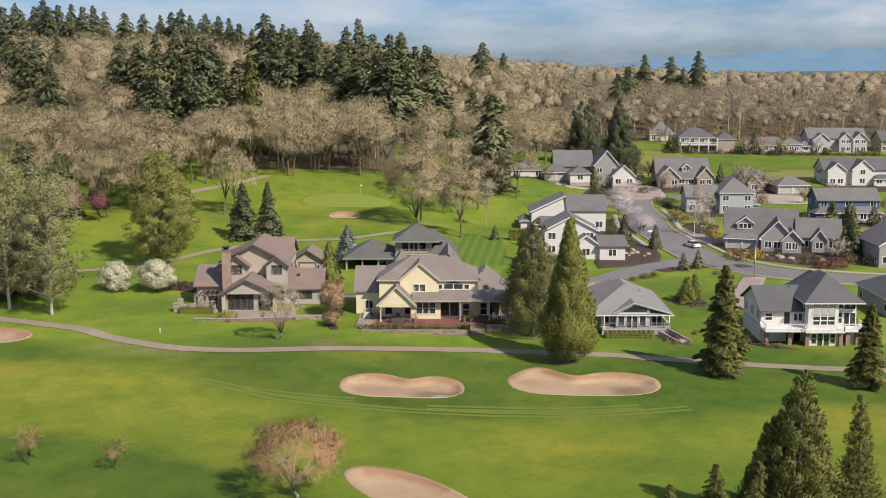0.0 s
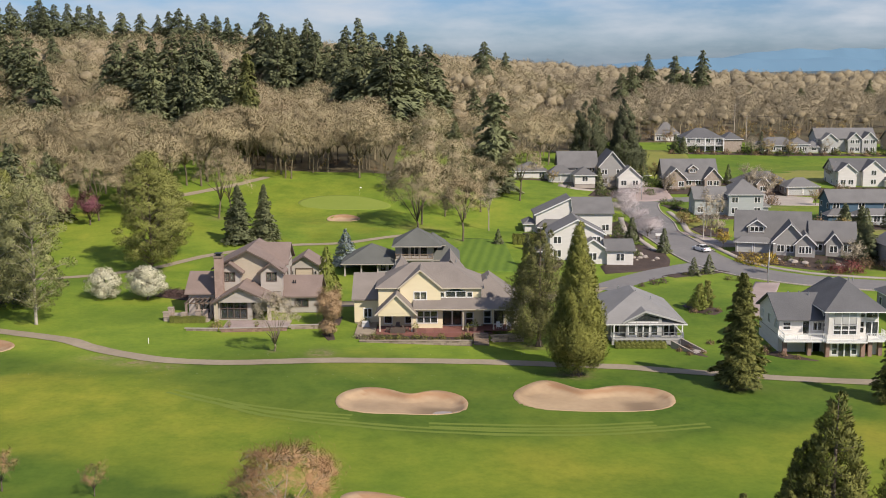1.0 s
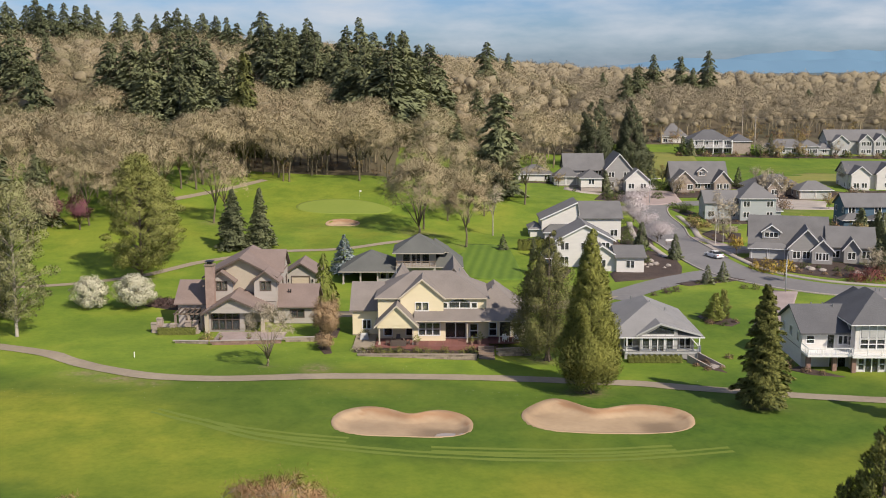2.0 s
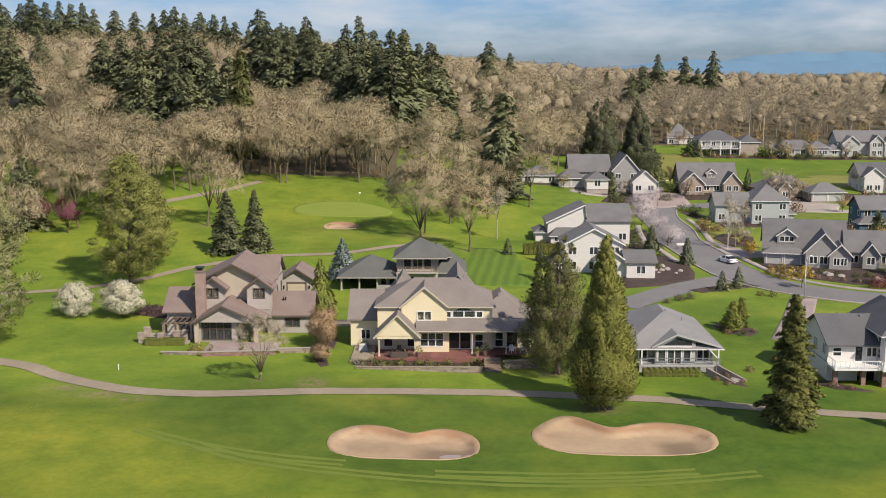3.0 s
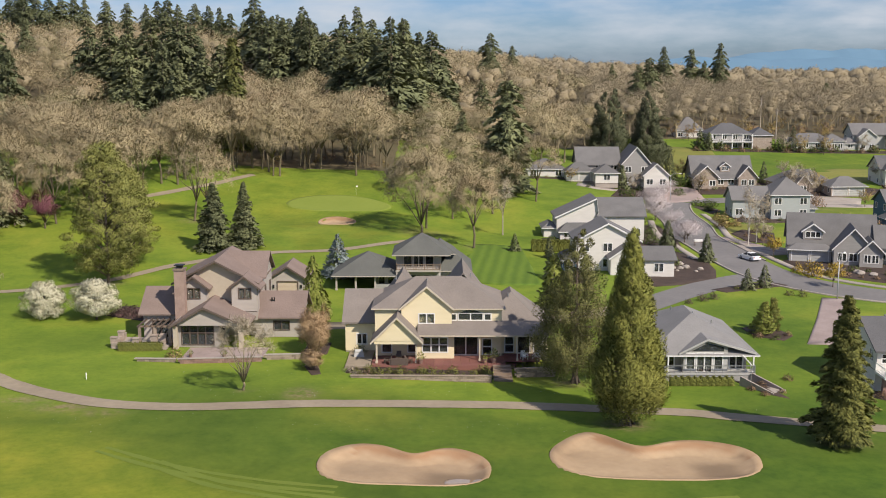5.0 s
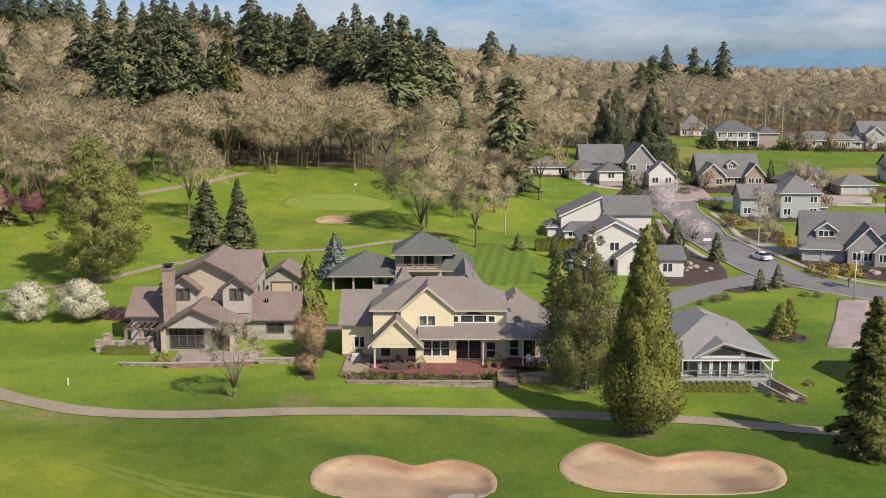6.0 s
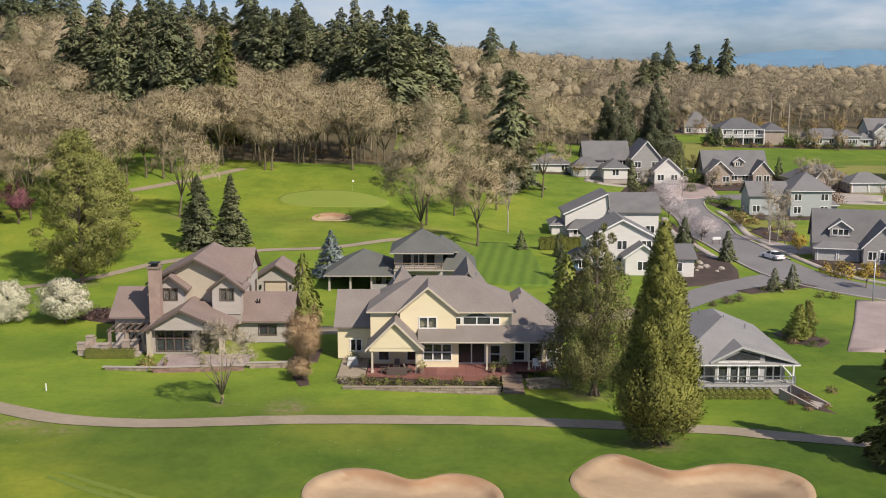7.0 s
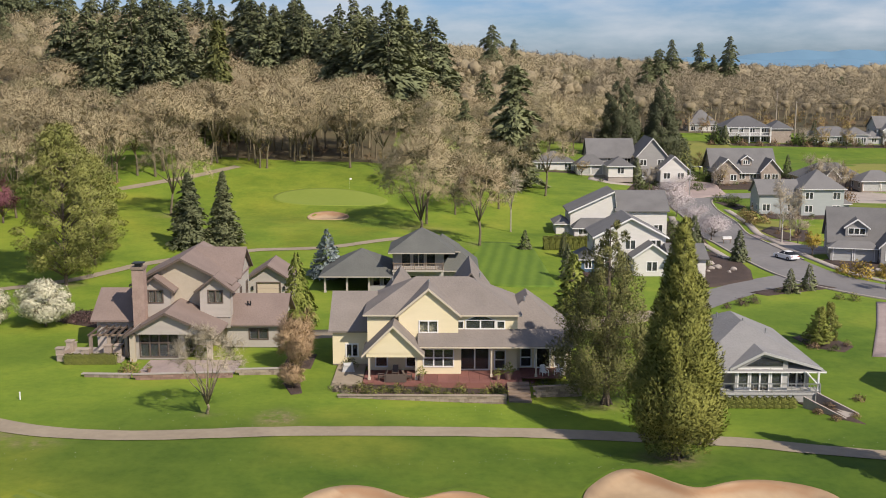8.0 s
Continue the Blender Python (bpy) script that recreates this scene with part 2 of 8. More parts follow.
def grass():
    """Turf: deep green rough that passes into paler mown fairway where the ground's attribute "mow" says so."""
    m = bpy.data.materials.new("turf")
    m.use_nodes = True
    n, l = m.node_tree.nodes, m.node_tree.links
    p = n["Principled BSDF"]
    p.inputs["Roughness"].default_value = 0.9
    p.inputs["Specular IOR Level"].default_value = 0.2
    geo = n.new("ShaderNodeNewGeometry")

    def tex(scale, detail=4, rough=0.55):
        t = n.new("ShaderNodeTexNoise")
        t.inputs["Scale"].default_value, t.inputs["Detail"].default_value, t.inputs["Roughness"].default_value = scale, detail, rough
        l.new(geo.outputs["Position"], t.inputs["Vector"])
        return t.outputs["Fac"]

    def ramp(src, stops):
        r = n.new("ShaderNodeValToRGB")
        while len(r.color_ramp.elements) < len(stops):
            r.color_ramp.elements.new(0.5)
        for e, (at, c) in zip(r.color_ramp.elements, stops):
            e.position, e.color = at, (*c, 1)
        l.new(src, r.inputs["Fac"])
        return r.outputs["Color"]

    def mix(fac, a, b, blend="MIX"):
        x = n.new("ShaderNodeMix")
        x.data_type, x.blend_type = "RGBA", blend
        if isinstance(fac, float):
            x.inputs["Factor"].default_value = fac
        else:
            l.new(fac, x.inputs["Factor"])
        for key, src in (("A", a), ("B", b)):
            l.new(src, x.inputs[key])
        return x.outputs["Result"]

    rough = ramp(tex(0.05), [(0.30, (0.058, 0.096, 0.011)), (0.52, (0.090, 0.136, 0.015)), (0.70, (0.15, 0.176, 0.021))])
    lawn = ramp(tex(0.05), [(0.30, (0.105, 0.160, 0.017)), (0.52, (0.155, 0.218, 0.022)), (0.70, (0.24, 0.262, 0.033))])
    yard = n.new("ShaderNodeAttribute")
    yard.attribute_name = "yard"
    rough = mix(yard.outputs["Fac"], rough, lawn)
    fair = ramp(tex(0.028, 3), [(0.30, (0.080, 0.138, 0.013)), (0.46, (0.122, 0.176, 0.016)), (0.58, (0.165, 0.194, 0.019)), (0.70, (0.222, 0.214, 0.025))])
    mow = n.new("ShaderNodeAttribute")
    mow.attribute_name = "mow"
    edge = n.new("ShaderNodeMath")
    edge.operation = "MULTIPLY_ADD"
    edge.inputs[1].default_value = 0.9
    l.new(tex(0.12), edge.inputs[0])
    less = n.new("ShaderNodeMath")
    less.operation = "SUBTRACT"
    less.inputs[1].default_value = 0.45
    l.new(mow.outputs["Fac"], less.inputs[0])
    l.new(less.outputs[0], edge.inputs[2])
    soft = ramp(edge.outputs[0], [(0.35, (0, 0, 0)), (0.65, (1, 1, 1))])
    col = mix(soft, rough, fair)
    dry, lush = n.new("ShaderNodeAttribute"), n.new("ShaderNodeAttribute")
    dry.attribute_name, lush.attribute_name = "dry", "lush"
    col = mix(dry.outputs["Fac"], col, ramp(tex(0.35), [(0.30, (0.195, 0.225, 0.020)), (0.70, (0.265, 0.262, 0.028))]))
    # darker green: lusher turf, and oak shade put into the colour
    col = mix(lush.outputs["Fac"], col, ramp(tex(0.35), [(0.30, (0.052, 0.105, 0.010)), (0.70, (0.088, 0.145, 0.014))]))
    bare = n.new("ShaderNodeAttribute")
    bare.attribute_name = "bare"
    worn = n.new("ShaderNodeMath")
    worn.operation = "MULTIPLY"
    l.new(bare.outputs["Fac"], worn.inputs[0])
    l.new(ramp(tex(0.9, 5, 0.7), [(0.36, (0, 0, 0)), (0.56, (1, 1, 1))]), worn.inputs[1])
    col = mix(worn.outputs[0], col, ramp(tex(2.0), [(0.30, (0.17, 0.125, 0.07)), (0.70, (0.30, 0.225, 0.135))]))
    blot = ramp(tex(0.22, 5, 0.65), [(0.34, (0.80, 0.86, 0.82)), (0.52, (1, 1, 1)), (0.68, (1.14, 1.08, 1.1))])
    col = mix(1.0, col, blot, "MULTIPLY")
    fleck = ramp(tex(1.4, 6, 0.7), [(0.30, (0.86, 0.88, 0.85)), (0.52, (1, 1, 1)), (0.72, (1.08, 1.06, 1.08))])
    col = mix(1.0, col, fleck, "MULTIPLY")
    l.new(col, p.inputs["Base Color"])
    b = n.new("ShaderNodeBump")
    b.inputs["Strength"].default_value, b.inputs["Distance"].default_value = 0.12, 0.1
    l.new(tex(3.0, 6, 0.7), b.inputs["Height"])
    l.new(b.outputs["Normal"], p.inputs["Normal"])
    return m


M["rough_grass"] = grass()


def mown_bands(m, width, way, strength):
    """Pale and dark mowing bands across a lawn."""
    n, l = m.node_tree.nodes, m.node_tree.links
    sock = n["Principled BSDF"].inputs["Base Color"]
    geo, turn, wave = n.new("ShaderNodeNewGeometry"), n.new("ShaderNodeMapping"), n.new("ShaderNodeTexWave")
    turn.inputs["Rotation"].default_value = (0, 0, way)
    wave.inputs["Scale"].default_value = 0.314 / width
    wave.inputs["Distortion"].default_value, wave.inputs["Detail"].default_value, wave.inputs["Detail Scale"].default_value = 1.2, 3, 1.5
    l.new(geo.outputs["Position"], turn.inputs["Vector"])
    l.new(turn.outputs["Vector"], wave.inputs["Vector"])
    x = n.new("ShaderNodeMix")
    x.data_type, x.blend_type = "RGBA", "MULTIPLY"
    x.inputs["B"].default_value = (1 - strength, 1 - 0.8 * strength, 1 - strength, 1)
    l.new(wave.outputs["Fac"], x.inputs["Factor"])
    l.new(sock.links[0].from_socket, x.inputs["A"])
    l.new(x.outputs["Result"], sock)


mown_bands(M["lawn"], 2.0, 0.12, 0.28)


def damp_sand(m):
    """Sand that is darker in the damp hollows and red-brown on the banks, where the pit's attributes say so."""
    n, l = m.node_tree.nodes, m.node_tree.links
    sock = n["Principled BSDF"].inputs["Base Color"]
    for name, colour in (("bank", (0.30, 0.165, 0.085, 1)), ("wet", (0.165, 0.115, 0.072, 1))):
        at = n.new("ShaderNodeAttribute")
        at.attribute_name = name
        x = n.new("ShaderNodeMix")
        x.data_type = "RGBA"
        x.inputs["B"].default_value = colour
        l.new(at.outputs["Fac"], x.inputs["Factor"])
        l.new(sock.links[0].from_socket, x.inputs["A"])
        l.new(x.outputs["Result"], sock)


damp_sand(M["sand"])
glass = bpy.data.materials.new("window_glass")
glass.use_nodes = True
gp = glass.node_tree.nodes["Principled BSDF"]
gp.inputs["Base Color"].default_value = (0.30, 0.33, 0.34, 1)
gp.inputs["Roughness"].default_value = 0.03
gp.inputs["Transmission Weight"].default_value = 0.9
gp.inputs["IOR"].default_value = 1.45
M["glass"] = glass
curtain = mat("curtain", (0.62, 0.60, 0.56), (0.5, 0.48, 0.45), fine=4, stretch=(6, 6, 0.3))
M["curtain"] = curtain


# ---- mesh helpers ----
class Shape:
    """Gathers the faces of one part."""

    def __init__(self):
        self.v, self.f = [], []

    def poly(self, pts):
        k = len(self.v)
        self.v += [tuple(p) for p in pts]
        self.f.append(tuple(range(k, k + len(pts))))

    def box(self, x0, x1, y0, y1, z0, z1):
        self.hexa([(x0, y0, z0), (x1, y0, z0), (x1, y1, z0), (x0, y1, z0)], [(x0, y0, z1), (x1, y0, z1), (x1, y1, z1), (x0, y1, z1)])
        return self

    def hexa(self, low, top):
        k, n = len(self.v), len(low)
        self.v += [tuple(p) for p in low] + [tuple(p) for p in top]
        self.f.append(tuple(k + i for i in reversed(range(n))))
        self.f.append(tuple(k + n + i for i in range(n)))
        for i in range(n):
            j = (i + 1) % n
            self.f.append((k + i, k + j, k + n + j, k + n + i))
        return self

    def slab(self, pts, th):
        """A sheet of that thickness under the four points."""
        return self.hexa([(x, y, z - th) for x, y, z in pts], pts)

    def tube(self, pts, radii, sides=6):
        rings = []
        for i, p in enumerate(pts):
            a, b = Vector(pts[max(0, i - 1)]), Vector(pts[min(len(pts) - 1, i + 1)])
            d = (b - a).normalized() if (b - a).length > 1e-6 else Vector((0, 0, 1))
            s = d.cross(Vector((0.3, 1, 0.1)) if abs(d.y) < 0.9 else Vector((1, 0, 0))).normalized()
            q = d.cross(s)
            rings.append(len(self.v))
            for k in range(sides):
                c = 2 * math.pi * k / sides
                self.v.append(tuple(Vector(p) + radii[i] * (math.cos(c) * s + math.sin(c) * q)))
        for r0, r1 in zip(rings, rings[1:]):
            for k in range(sides):
                j = (k + 1) % sides
                self.f.append((r0 + k, r0 + j, r1 + j, r1 + k))
        self.f.append(tuple(rings[-1] + k for k in range(sides)))
        self.f.append(tuple(rings[0] + k for k in reversed(range(sides))))
        return self

    def mesh(self, name, material, smooth=False):
        me = bpy.data.meshes.new(name)
        at, low = {}, []
        for x, y, z in self.v:
            low.append(at.setdefault((round(x, 4), round(y, 4), round(z, 4)), len(at)))
        faces = [tuple(dict.fromkeys(low[i] for i in f)) for f in self.f]
        me.from_pydata(list(at), [], [f for f in faces if len(f) > 2])
        me.materials.append(material)
        if smooth:
            me.shade_smooth()
        me.update()
        return me


def part(name, shape, material, parent=None, label="", smooth=False):
    me = shape if isinstance(shape, bpy.types.Mesh) else shape.mesh(name, material, smooth)
    ob = new(name, me)
    ob.parent = parent
    if label:
        ob["label"] = label
    return ob


def base(name, x, y, z=None, rz=0.0, label="", category="", group="", kind="", scale=1.0):
    ob = new(name)
    ob.empty_display_size = 0.3
    ob.matrix_basis = pose(x, y, height(x, y) if z is None else z, 0, 0, rz) @ Matrix.Scale(scale, 4)
    return tagged(ob, label, category, group, kind)


def soup(name, v, f, material, normals=None):
    """A mesh from arrays of corners and triangles; normals: rounded shading for a crown of leaves."""
    if normals is not None:  # each leaf's front looks the way its normals do
        q = np.asarray(v)[f]
        turn = (np.cross(q[:, 1] - q[:, 0], q[:, 2] - q[:, 0]) * np.asarray(normals)[f].mean(1)).sum(1) < 0
        f = np.where(turn[:, None], f[:, [0, 2, 1]], f)
    me = bpy.data.meshes.new(name)
    me.vertices.add(len(v))
    me.vertices.foreach_set("co", np.asarray(v, np.float32).ravel())
    me.loops.add(f.size)
    me.loops.foreach_set("vertex_index", np.asarray(f, np.int32).ravel())
    me.polygons.add(len(f))
    me.polygons.foreach_set("loop_start", np.arange(0, f.size, 3, dtype=np.int32))
    for one in (material if isinstance(material, tuple) else (material,)):
        me.materials.append(one)
    me.update(calc_edges=True)
    if normals is not None:
        me.shade_smooth()
        me.attributes.new("custom_normal", "FLOAT_VECTOR", "POINT").data.foreach_set("vector", np.asarray(normals, np.float32).ravel())
    return me

# ---- ground ----
GX = (-160, -80, -25, 20, 70, 140, 230)
GY = (130, 190, 250, 300, 360, 450, 560, 700, 950, 1500)
GZ = ((1.2, 1.2, 0.7, -0.5, -0.6, -0.6, -0.6),
      (4, 2, 0.7, 0, -0.3, 0, 0),
      (10, 6, 4, 1.5, 0, 0, 0),
      (17, 12, 10, 5, 1.0, 1, 1),
      (26, 19, 15, 8, 5.2, 4, 3),
      (37, 27, 22, 12, 10, 10, 8),
      (42, 35, 28, 24, 18, 14, 11),
      (47, 40, 33, 29, 22, 17, 14),
      (42, 37, 32, 31, 27.5, 23.5, 19),
      (-10, -12, -14, -16, -18, -20, -22))
def _seg(g, v):
    i = 0
    while i < len(g) - 2 and v > g[i + 1]: i += 1
    u = min(1, max(0, (v - g[i]) / (g[i + 1] - g[i])))
    return i, u * u * (3 - 2 * u)
def height(x, y):
    i, u = _seg(GX, x); j, v = _seg(GY, y)
    a = GZ[j][i] * (1 - u) + GZ[j][i + 1] * u
    b = GZ[j + 1][i] * (1 - u) + GZ[j + 1][i + 1] * u
    return a * (1 - v) + b * v


def ring(cx, cy, rx, ry, turn=0.0, wob=(), n=72):
    """A closed outline: an ellipse with waves (order, size, phase)."""
    pts = []
    for k in range(n):
        a = 2 * math.pi * k / n
        r = 1 + sum(s * math.cos(o * a + p) for o, s, p in wob)
        x, y = rx * r * math.cos(a), ry * r * math.sin(a)
        c, s = math.cos(turn), math.sin(turn)
        pts.append((cx + c * x - s * y, cy + s * x + c * y))
    return pts


def half_depth(u, back, spec):
    """How far a kidney-shaped pit reaches behind or before its middle line at the place u along it, -1 to 1."""
    _, _, _, (hb, hf), bumps = spec
    e = math.sqrt(max(0.0, 1 - u ** 4))
    return e * (hb + sum(s * math.exp(-((u - p) / w) ** 2) for s, p, w in bumps)) if back else e * hf


def outline(spec, n=96):
    """The closed edge of a sand pit: an ellipse with waves, or a kidney of two lobes."""
    if len(spec) == 6:
        return ring(*spec[:4], spec[4], spec[5], n)
    pts = []
    for k in range(n):
        a = 2 * math.pi * (k + 0.5) / n
        u = math.cos(a)
        pts.append((spec[0] + spec[2] * u, spec[1] + (1 if math.sin(a) > 0 else -1) * half_depth(u, math.sin(a) > 0, spec)))
    return pts


BUNKERS = [  # middle, reach, and waves or lobes of each
    ("bunker", (-5.35, 121.5, 7.95, (4.7, 4.6), ((0.6, -0.6, 0.3), (-1.8, 0.1, 0.25), (0.3, 0.58, 0.3)))),
    ("bunker", (18.3, 125.3, 9.95, (4.6, 5.4), ((2.9, -0.58, 0.3), (-1.7, -0.08, 0.24), (0.3, 0.5, 0.3)))),
    ("bunker", (-3.2, 87.3, 7.8, 3.9, -0.6, ((1, 0.10, 1.51), (2, 0.12, 1.2)))),
    ("bunker", (-69.5, 143.6, 7.8, 5.6, 0.1, ((2, 0.05, 0.0), (3, 0.06, 0.5)))),
    ("bunker", (-24.3, 252.6, 3.9, 4.2, 0.0, ((3, 0.05, 0.5),))),
]


def inside(x, y, spec):
    """How deep inside an outline the place lies: 1 at its middle, 0 at its edge and beyond."""
    if len(spec) == 5:
        u = abs(x - spec[0]) / spec[2]
        if u > 0.999:
            return max(-1.0, 1 - u - 0.15 * abs(y - spec[1]))
        t = abs(y - spec[1]) / max(0.05, half_depth((x - spec[0]) / spec[2], y > spec[1], spec))
        return max(-1.0, 1 - max(t, u ** 2))
    cx, cy, rx, ry, turn, wob = spec
    dx, dy = x - cx, y - cy
    c, s = math.cos(turn), math.sin(turn)
    u, v = (c * dx + s * dy) / rx, (-s * dx + c * dy) / ry
    d = math.hypot(u, v)
    if d > 2:
        return -1.0
    a = math.atan2(v, u)
    return 1 - d / (1 + sum(q * math.cos(o * a + p) for o, q, p in wob))


def lie(x, y):
    """The ground's height, with the hollows of the sand pits, their raised lips and a gentle roll."""
    z = height(x, y)
    if y < 330:
        z += 0.16 * noise.noise(Vector((x * 0.045, y * 0.045, 0.3))) + 0.03 * noise.noise(Vector((x * 0.3, y * 0.3, 2.0)))
    for _, spec in BUNKERS:
        if abs(x - spec[0]) < 16 and abs(y - spec[1]) < 12:
            d = inside(x, y, spec)
            if d > 0:
                z -= 0.7 * min(1, d / 0.4) ** 0.9 * (0.975 + 0.175 * math.tanh((y - spec[1]) / 2.0))
            z += 0.16 * math.exp(-((d + 0.08) / 0.16) ** 2) * (0.65 + 0.35 * math.tanh((y - spec[1]) / 1.5))
    return z


def lines(stops):
    out = []
    for (a, b, step) in stops:
        out += list(np.arange(a, b, step))
    return out


def bed(x, y):
    """The ground under the sand, well below its surface."""
    z = lie(x, y)
    for _, spec in BUNKERS:
        if abs(x - spec[0]) < 16 and abs(y - spec[1]) < 12:
            z -= 0.8 * min(1, max(0, inside(x, y, spec) - 0.14) / 0.16)
    return z


FAIRWAY = [(-90, 132), (-60.1, 131), (-48.7, 131), (-38.2, 128.5), (-31, 123), (-24.6, 116), (-17.8, 112), (-9.7, 109.8), (0.9, 109), (10.8, 109.2), (20.8, 110.5), (31.3, 112.6), (42.3, 115.4), (54.3, 117.9), (90, 122),
           (90, 50), (-18, 50), (-16.2, 84), (-23.5, 93.8), (-32.1, 97.9), (-41, 101.2), (-60, 103), (-90, 106)]


# sun-bleached, lush and shade-dark places in the turf: middle, reach, strength
DRY = [(-66, 236, 16, 22, 0.45), (-46, 121, 15, 7, 0.8), (-30, 112, 13, 7, 0.7), (-13, 103, 13, 6, 0.4), (12, 99, 14, 5, 0.45), (32, 103, 13, 5, 0.45), (-38, 262, 9, 12, 0.5), (-24, 282, 12, 9, 0.35)]
# the patch at (-14, 248) paints the oaks' cast shade into the turf
LUSH_SHADE = [(20, 96, 8, 3.5, 0.5), (-40, 96, 13, 5, 0.45), (-5, 129, 16, 4, 0.5), (19, 131, 15, 5, 0.85), (8, 117, 14, 4, 0.4), (-14, 248, 6, 6, 0.7), (-30, 250, 12, 6, 0.4), (38, 121, 16, 6, 0.9), (44, 171, 10, 17, 0.9), (44, 141, 13, 9, 0.9), (110, 366, 60, 30, 0.7), (92, 300, 30, 20, 0.5)]

BARE = [(92, 220, 7, 12, 1.0), (106, 258, 14, 6, 0.9), (84, 296, 10, 4, 0.8), (-17.4, 142.4, 1.6, 1.9, 1.0), (17.0, 135.4, 2.2, 1.7, 1.0), (-41.5, 137.2, 3.2, 1.6, 0.9), (-47, 139.5, 2.5, 1.6, 0.7), (-37.5, 135.2, 2.5, 1.0, 0.6), (37.6, 130, 2.2, 1.6, 0.8), (-24, 143.3, 0.8, 0.7, 0.8), (-52.6, 247, 2.5, 2.0, 0.7), (-6, 244, 4, 3, 0.6), (4, 233, 2.5, 2, 0.5), (12.5, 150, 2.5, 1.6, 0.8), (-55.4, 198.3, 2, 1.6, 0.7)]


def mown(x, y):
    """1 well inside the fairway, 0 well outside, 0.5 at its edge."""
    near, odd = 9.0, False
    for (ax, ay), (bx, by) in zip(FAIRWAY, FAIRWAY[1:] + FAIRWAY[:1]):
        if (ay > y) != (by > y) and x < ax + (y - ay) / (by - ay) * (bx - ax):
            odd = not odd
        t = min(1, max(0, ((x - ax) * (bx - ax) + (y - ay) * (by - ay)) / ((bx - ax) ** 2 + (by - ay) ** 2)))
        near = min(near, math.hypot(x - ax - t * (bx - ax), y - ay - t * (by - ay)))
    return min(1, max(0, 0.5 + (0.5 if odd else -0.5) * near / 6.5))


xs = lines([(-1500, -500, 125), (-500, -180, 20), (-180, -76, 4), (-76, -16, 1.1), (-16, 32, 0.6), (32, 76, 1.1), (76, 180, 4), (180, 500, 20), (500, 2600, 150)])
ys = lines([(-260, 60, 20), (60, 84, 4), (84, 114, 0.9), (114, 136, 0.55), (136, 166, 1.0), (166, 330, 2.5), (330, 760, 9), (760, 1500, 40), (1500, 4900, 200)])
gv = np.array([(x, y, bed(x, y)) for y in ys for x in xs])
nx = len(xs)
idx = np.arange(len(ys) * nx).reshape(len(ys), nx)
a, b, c, d = idx[:-1, :-1].ravel(), idx[:-1, 1:].ravel(), idx[1:, 1:].ravel(), idx[1:, :-1].ravel()
gf = np.concatenate([np.stack([a, b, c], 1), np.stack([a, c, d], 1)])
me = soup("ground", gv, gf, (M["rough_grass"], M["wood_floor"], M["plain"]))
mid = gv[gf].mean(1)
which = np.zeros(len(gf), np.int32)
woods = (mid[:, 1] > 330) & ~((mid[:, 0] > -16) & (mid[:, 1] < 395)) & ~((mid[:, 0] > 60) & (mid[:, 1] < 430))
woods |= (mid[:, 1] > 303) & (mid[:, 0] < -15) & (mid[:, 0] > -60)
which[woods] = 1
which[mid[:, 1] > 1250] = 2
me.polygons.foreach_set("material_index", which)
me.shade_smooth()
far_mow = [math.hypot((x + 36) / 27, (y - 254) / 40) for x, y, _ in gv]
me.attributes.new("yard", "FLOAT", "POINT").data.foreach_set("value", np.clip((gv[:, 1] + 4 * np.sin(gv[:, 0] * 0.11) - 137) / 7, 0, 1).astype(np.float32))
me.attributes.new("mow", "FLOAT", "POINT").data.foreach_set("value", np.array([mown(x, y) if 45 < y < 145 else 0.5 * min(1, max(0, 0.5 + (1 - f) * 3)) for (x, y, _), f in zip(gv, far_mow)], np.float32))
for name, patches in (("dry", DRY), ("lush", LUSH_SHADE), ("bare", BARE)):
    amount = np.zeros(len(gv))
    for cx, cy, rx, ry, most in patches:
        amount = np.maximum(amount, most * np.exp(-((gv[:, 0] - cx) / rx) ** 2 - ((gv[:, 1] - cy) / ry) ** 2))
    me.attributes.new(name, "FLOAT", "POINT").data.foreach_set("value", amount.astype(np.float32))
tagged(new("ground", me), "rolling mown grass of a golf course, wooded floor on the hill", "ground", kind="stuff")


def drape(name, outline, material, lift=0.05, rings=10, label="", category="", kind="structure", centre=None):
    """A sheet laid over the ground inside a star-shaped outline."""
    cx, cy = centre or (sum(p[0] for p in outline) / len(outline), sum(p[1] for p in outline) / len(outline))
    n = len(outline)
    v = [(cx, cy, lie(cx, cy) + lift)]
    rings += 1
    for r in range(1, rings + 1):
        k = r / (rings - 1) if r < rings else 1.015
        for x, y in outline:
            px, py = cx + (x - cx) * k, cy + (y - cy) * k
            v.append((px, py, lie(px, py) + (lift if r < rings else -0.3)))
    f = [(0, 1 + i, 1 + (i + 1) % n) for i in range(n)]
    for r in range(rings - 1):
        o, q = 1 + r * n, 1 + (r + 1) * n
        for i in range(n):
            j = (i + 1) % n
            f += [(o + i, q + i, q + j), (o + i, q + j, o + j)]
    me = soup(name, np.array(v), np.array(f), material)
    me.shade_smooth()
    return tagged(new(name, me), label, category or name.replace("_", " "), kind=kind)


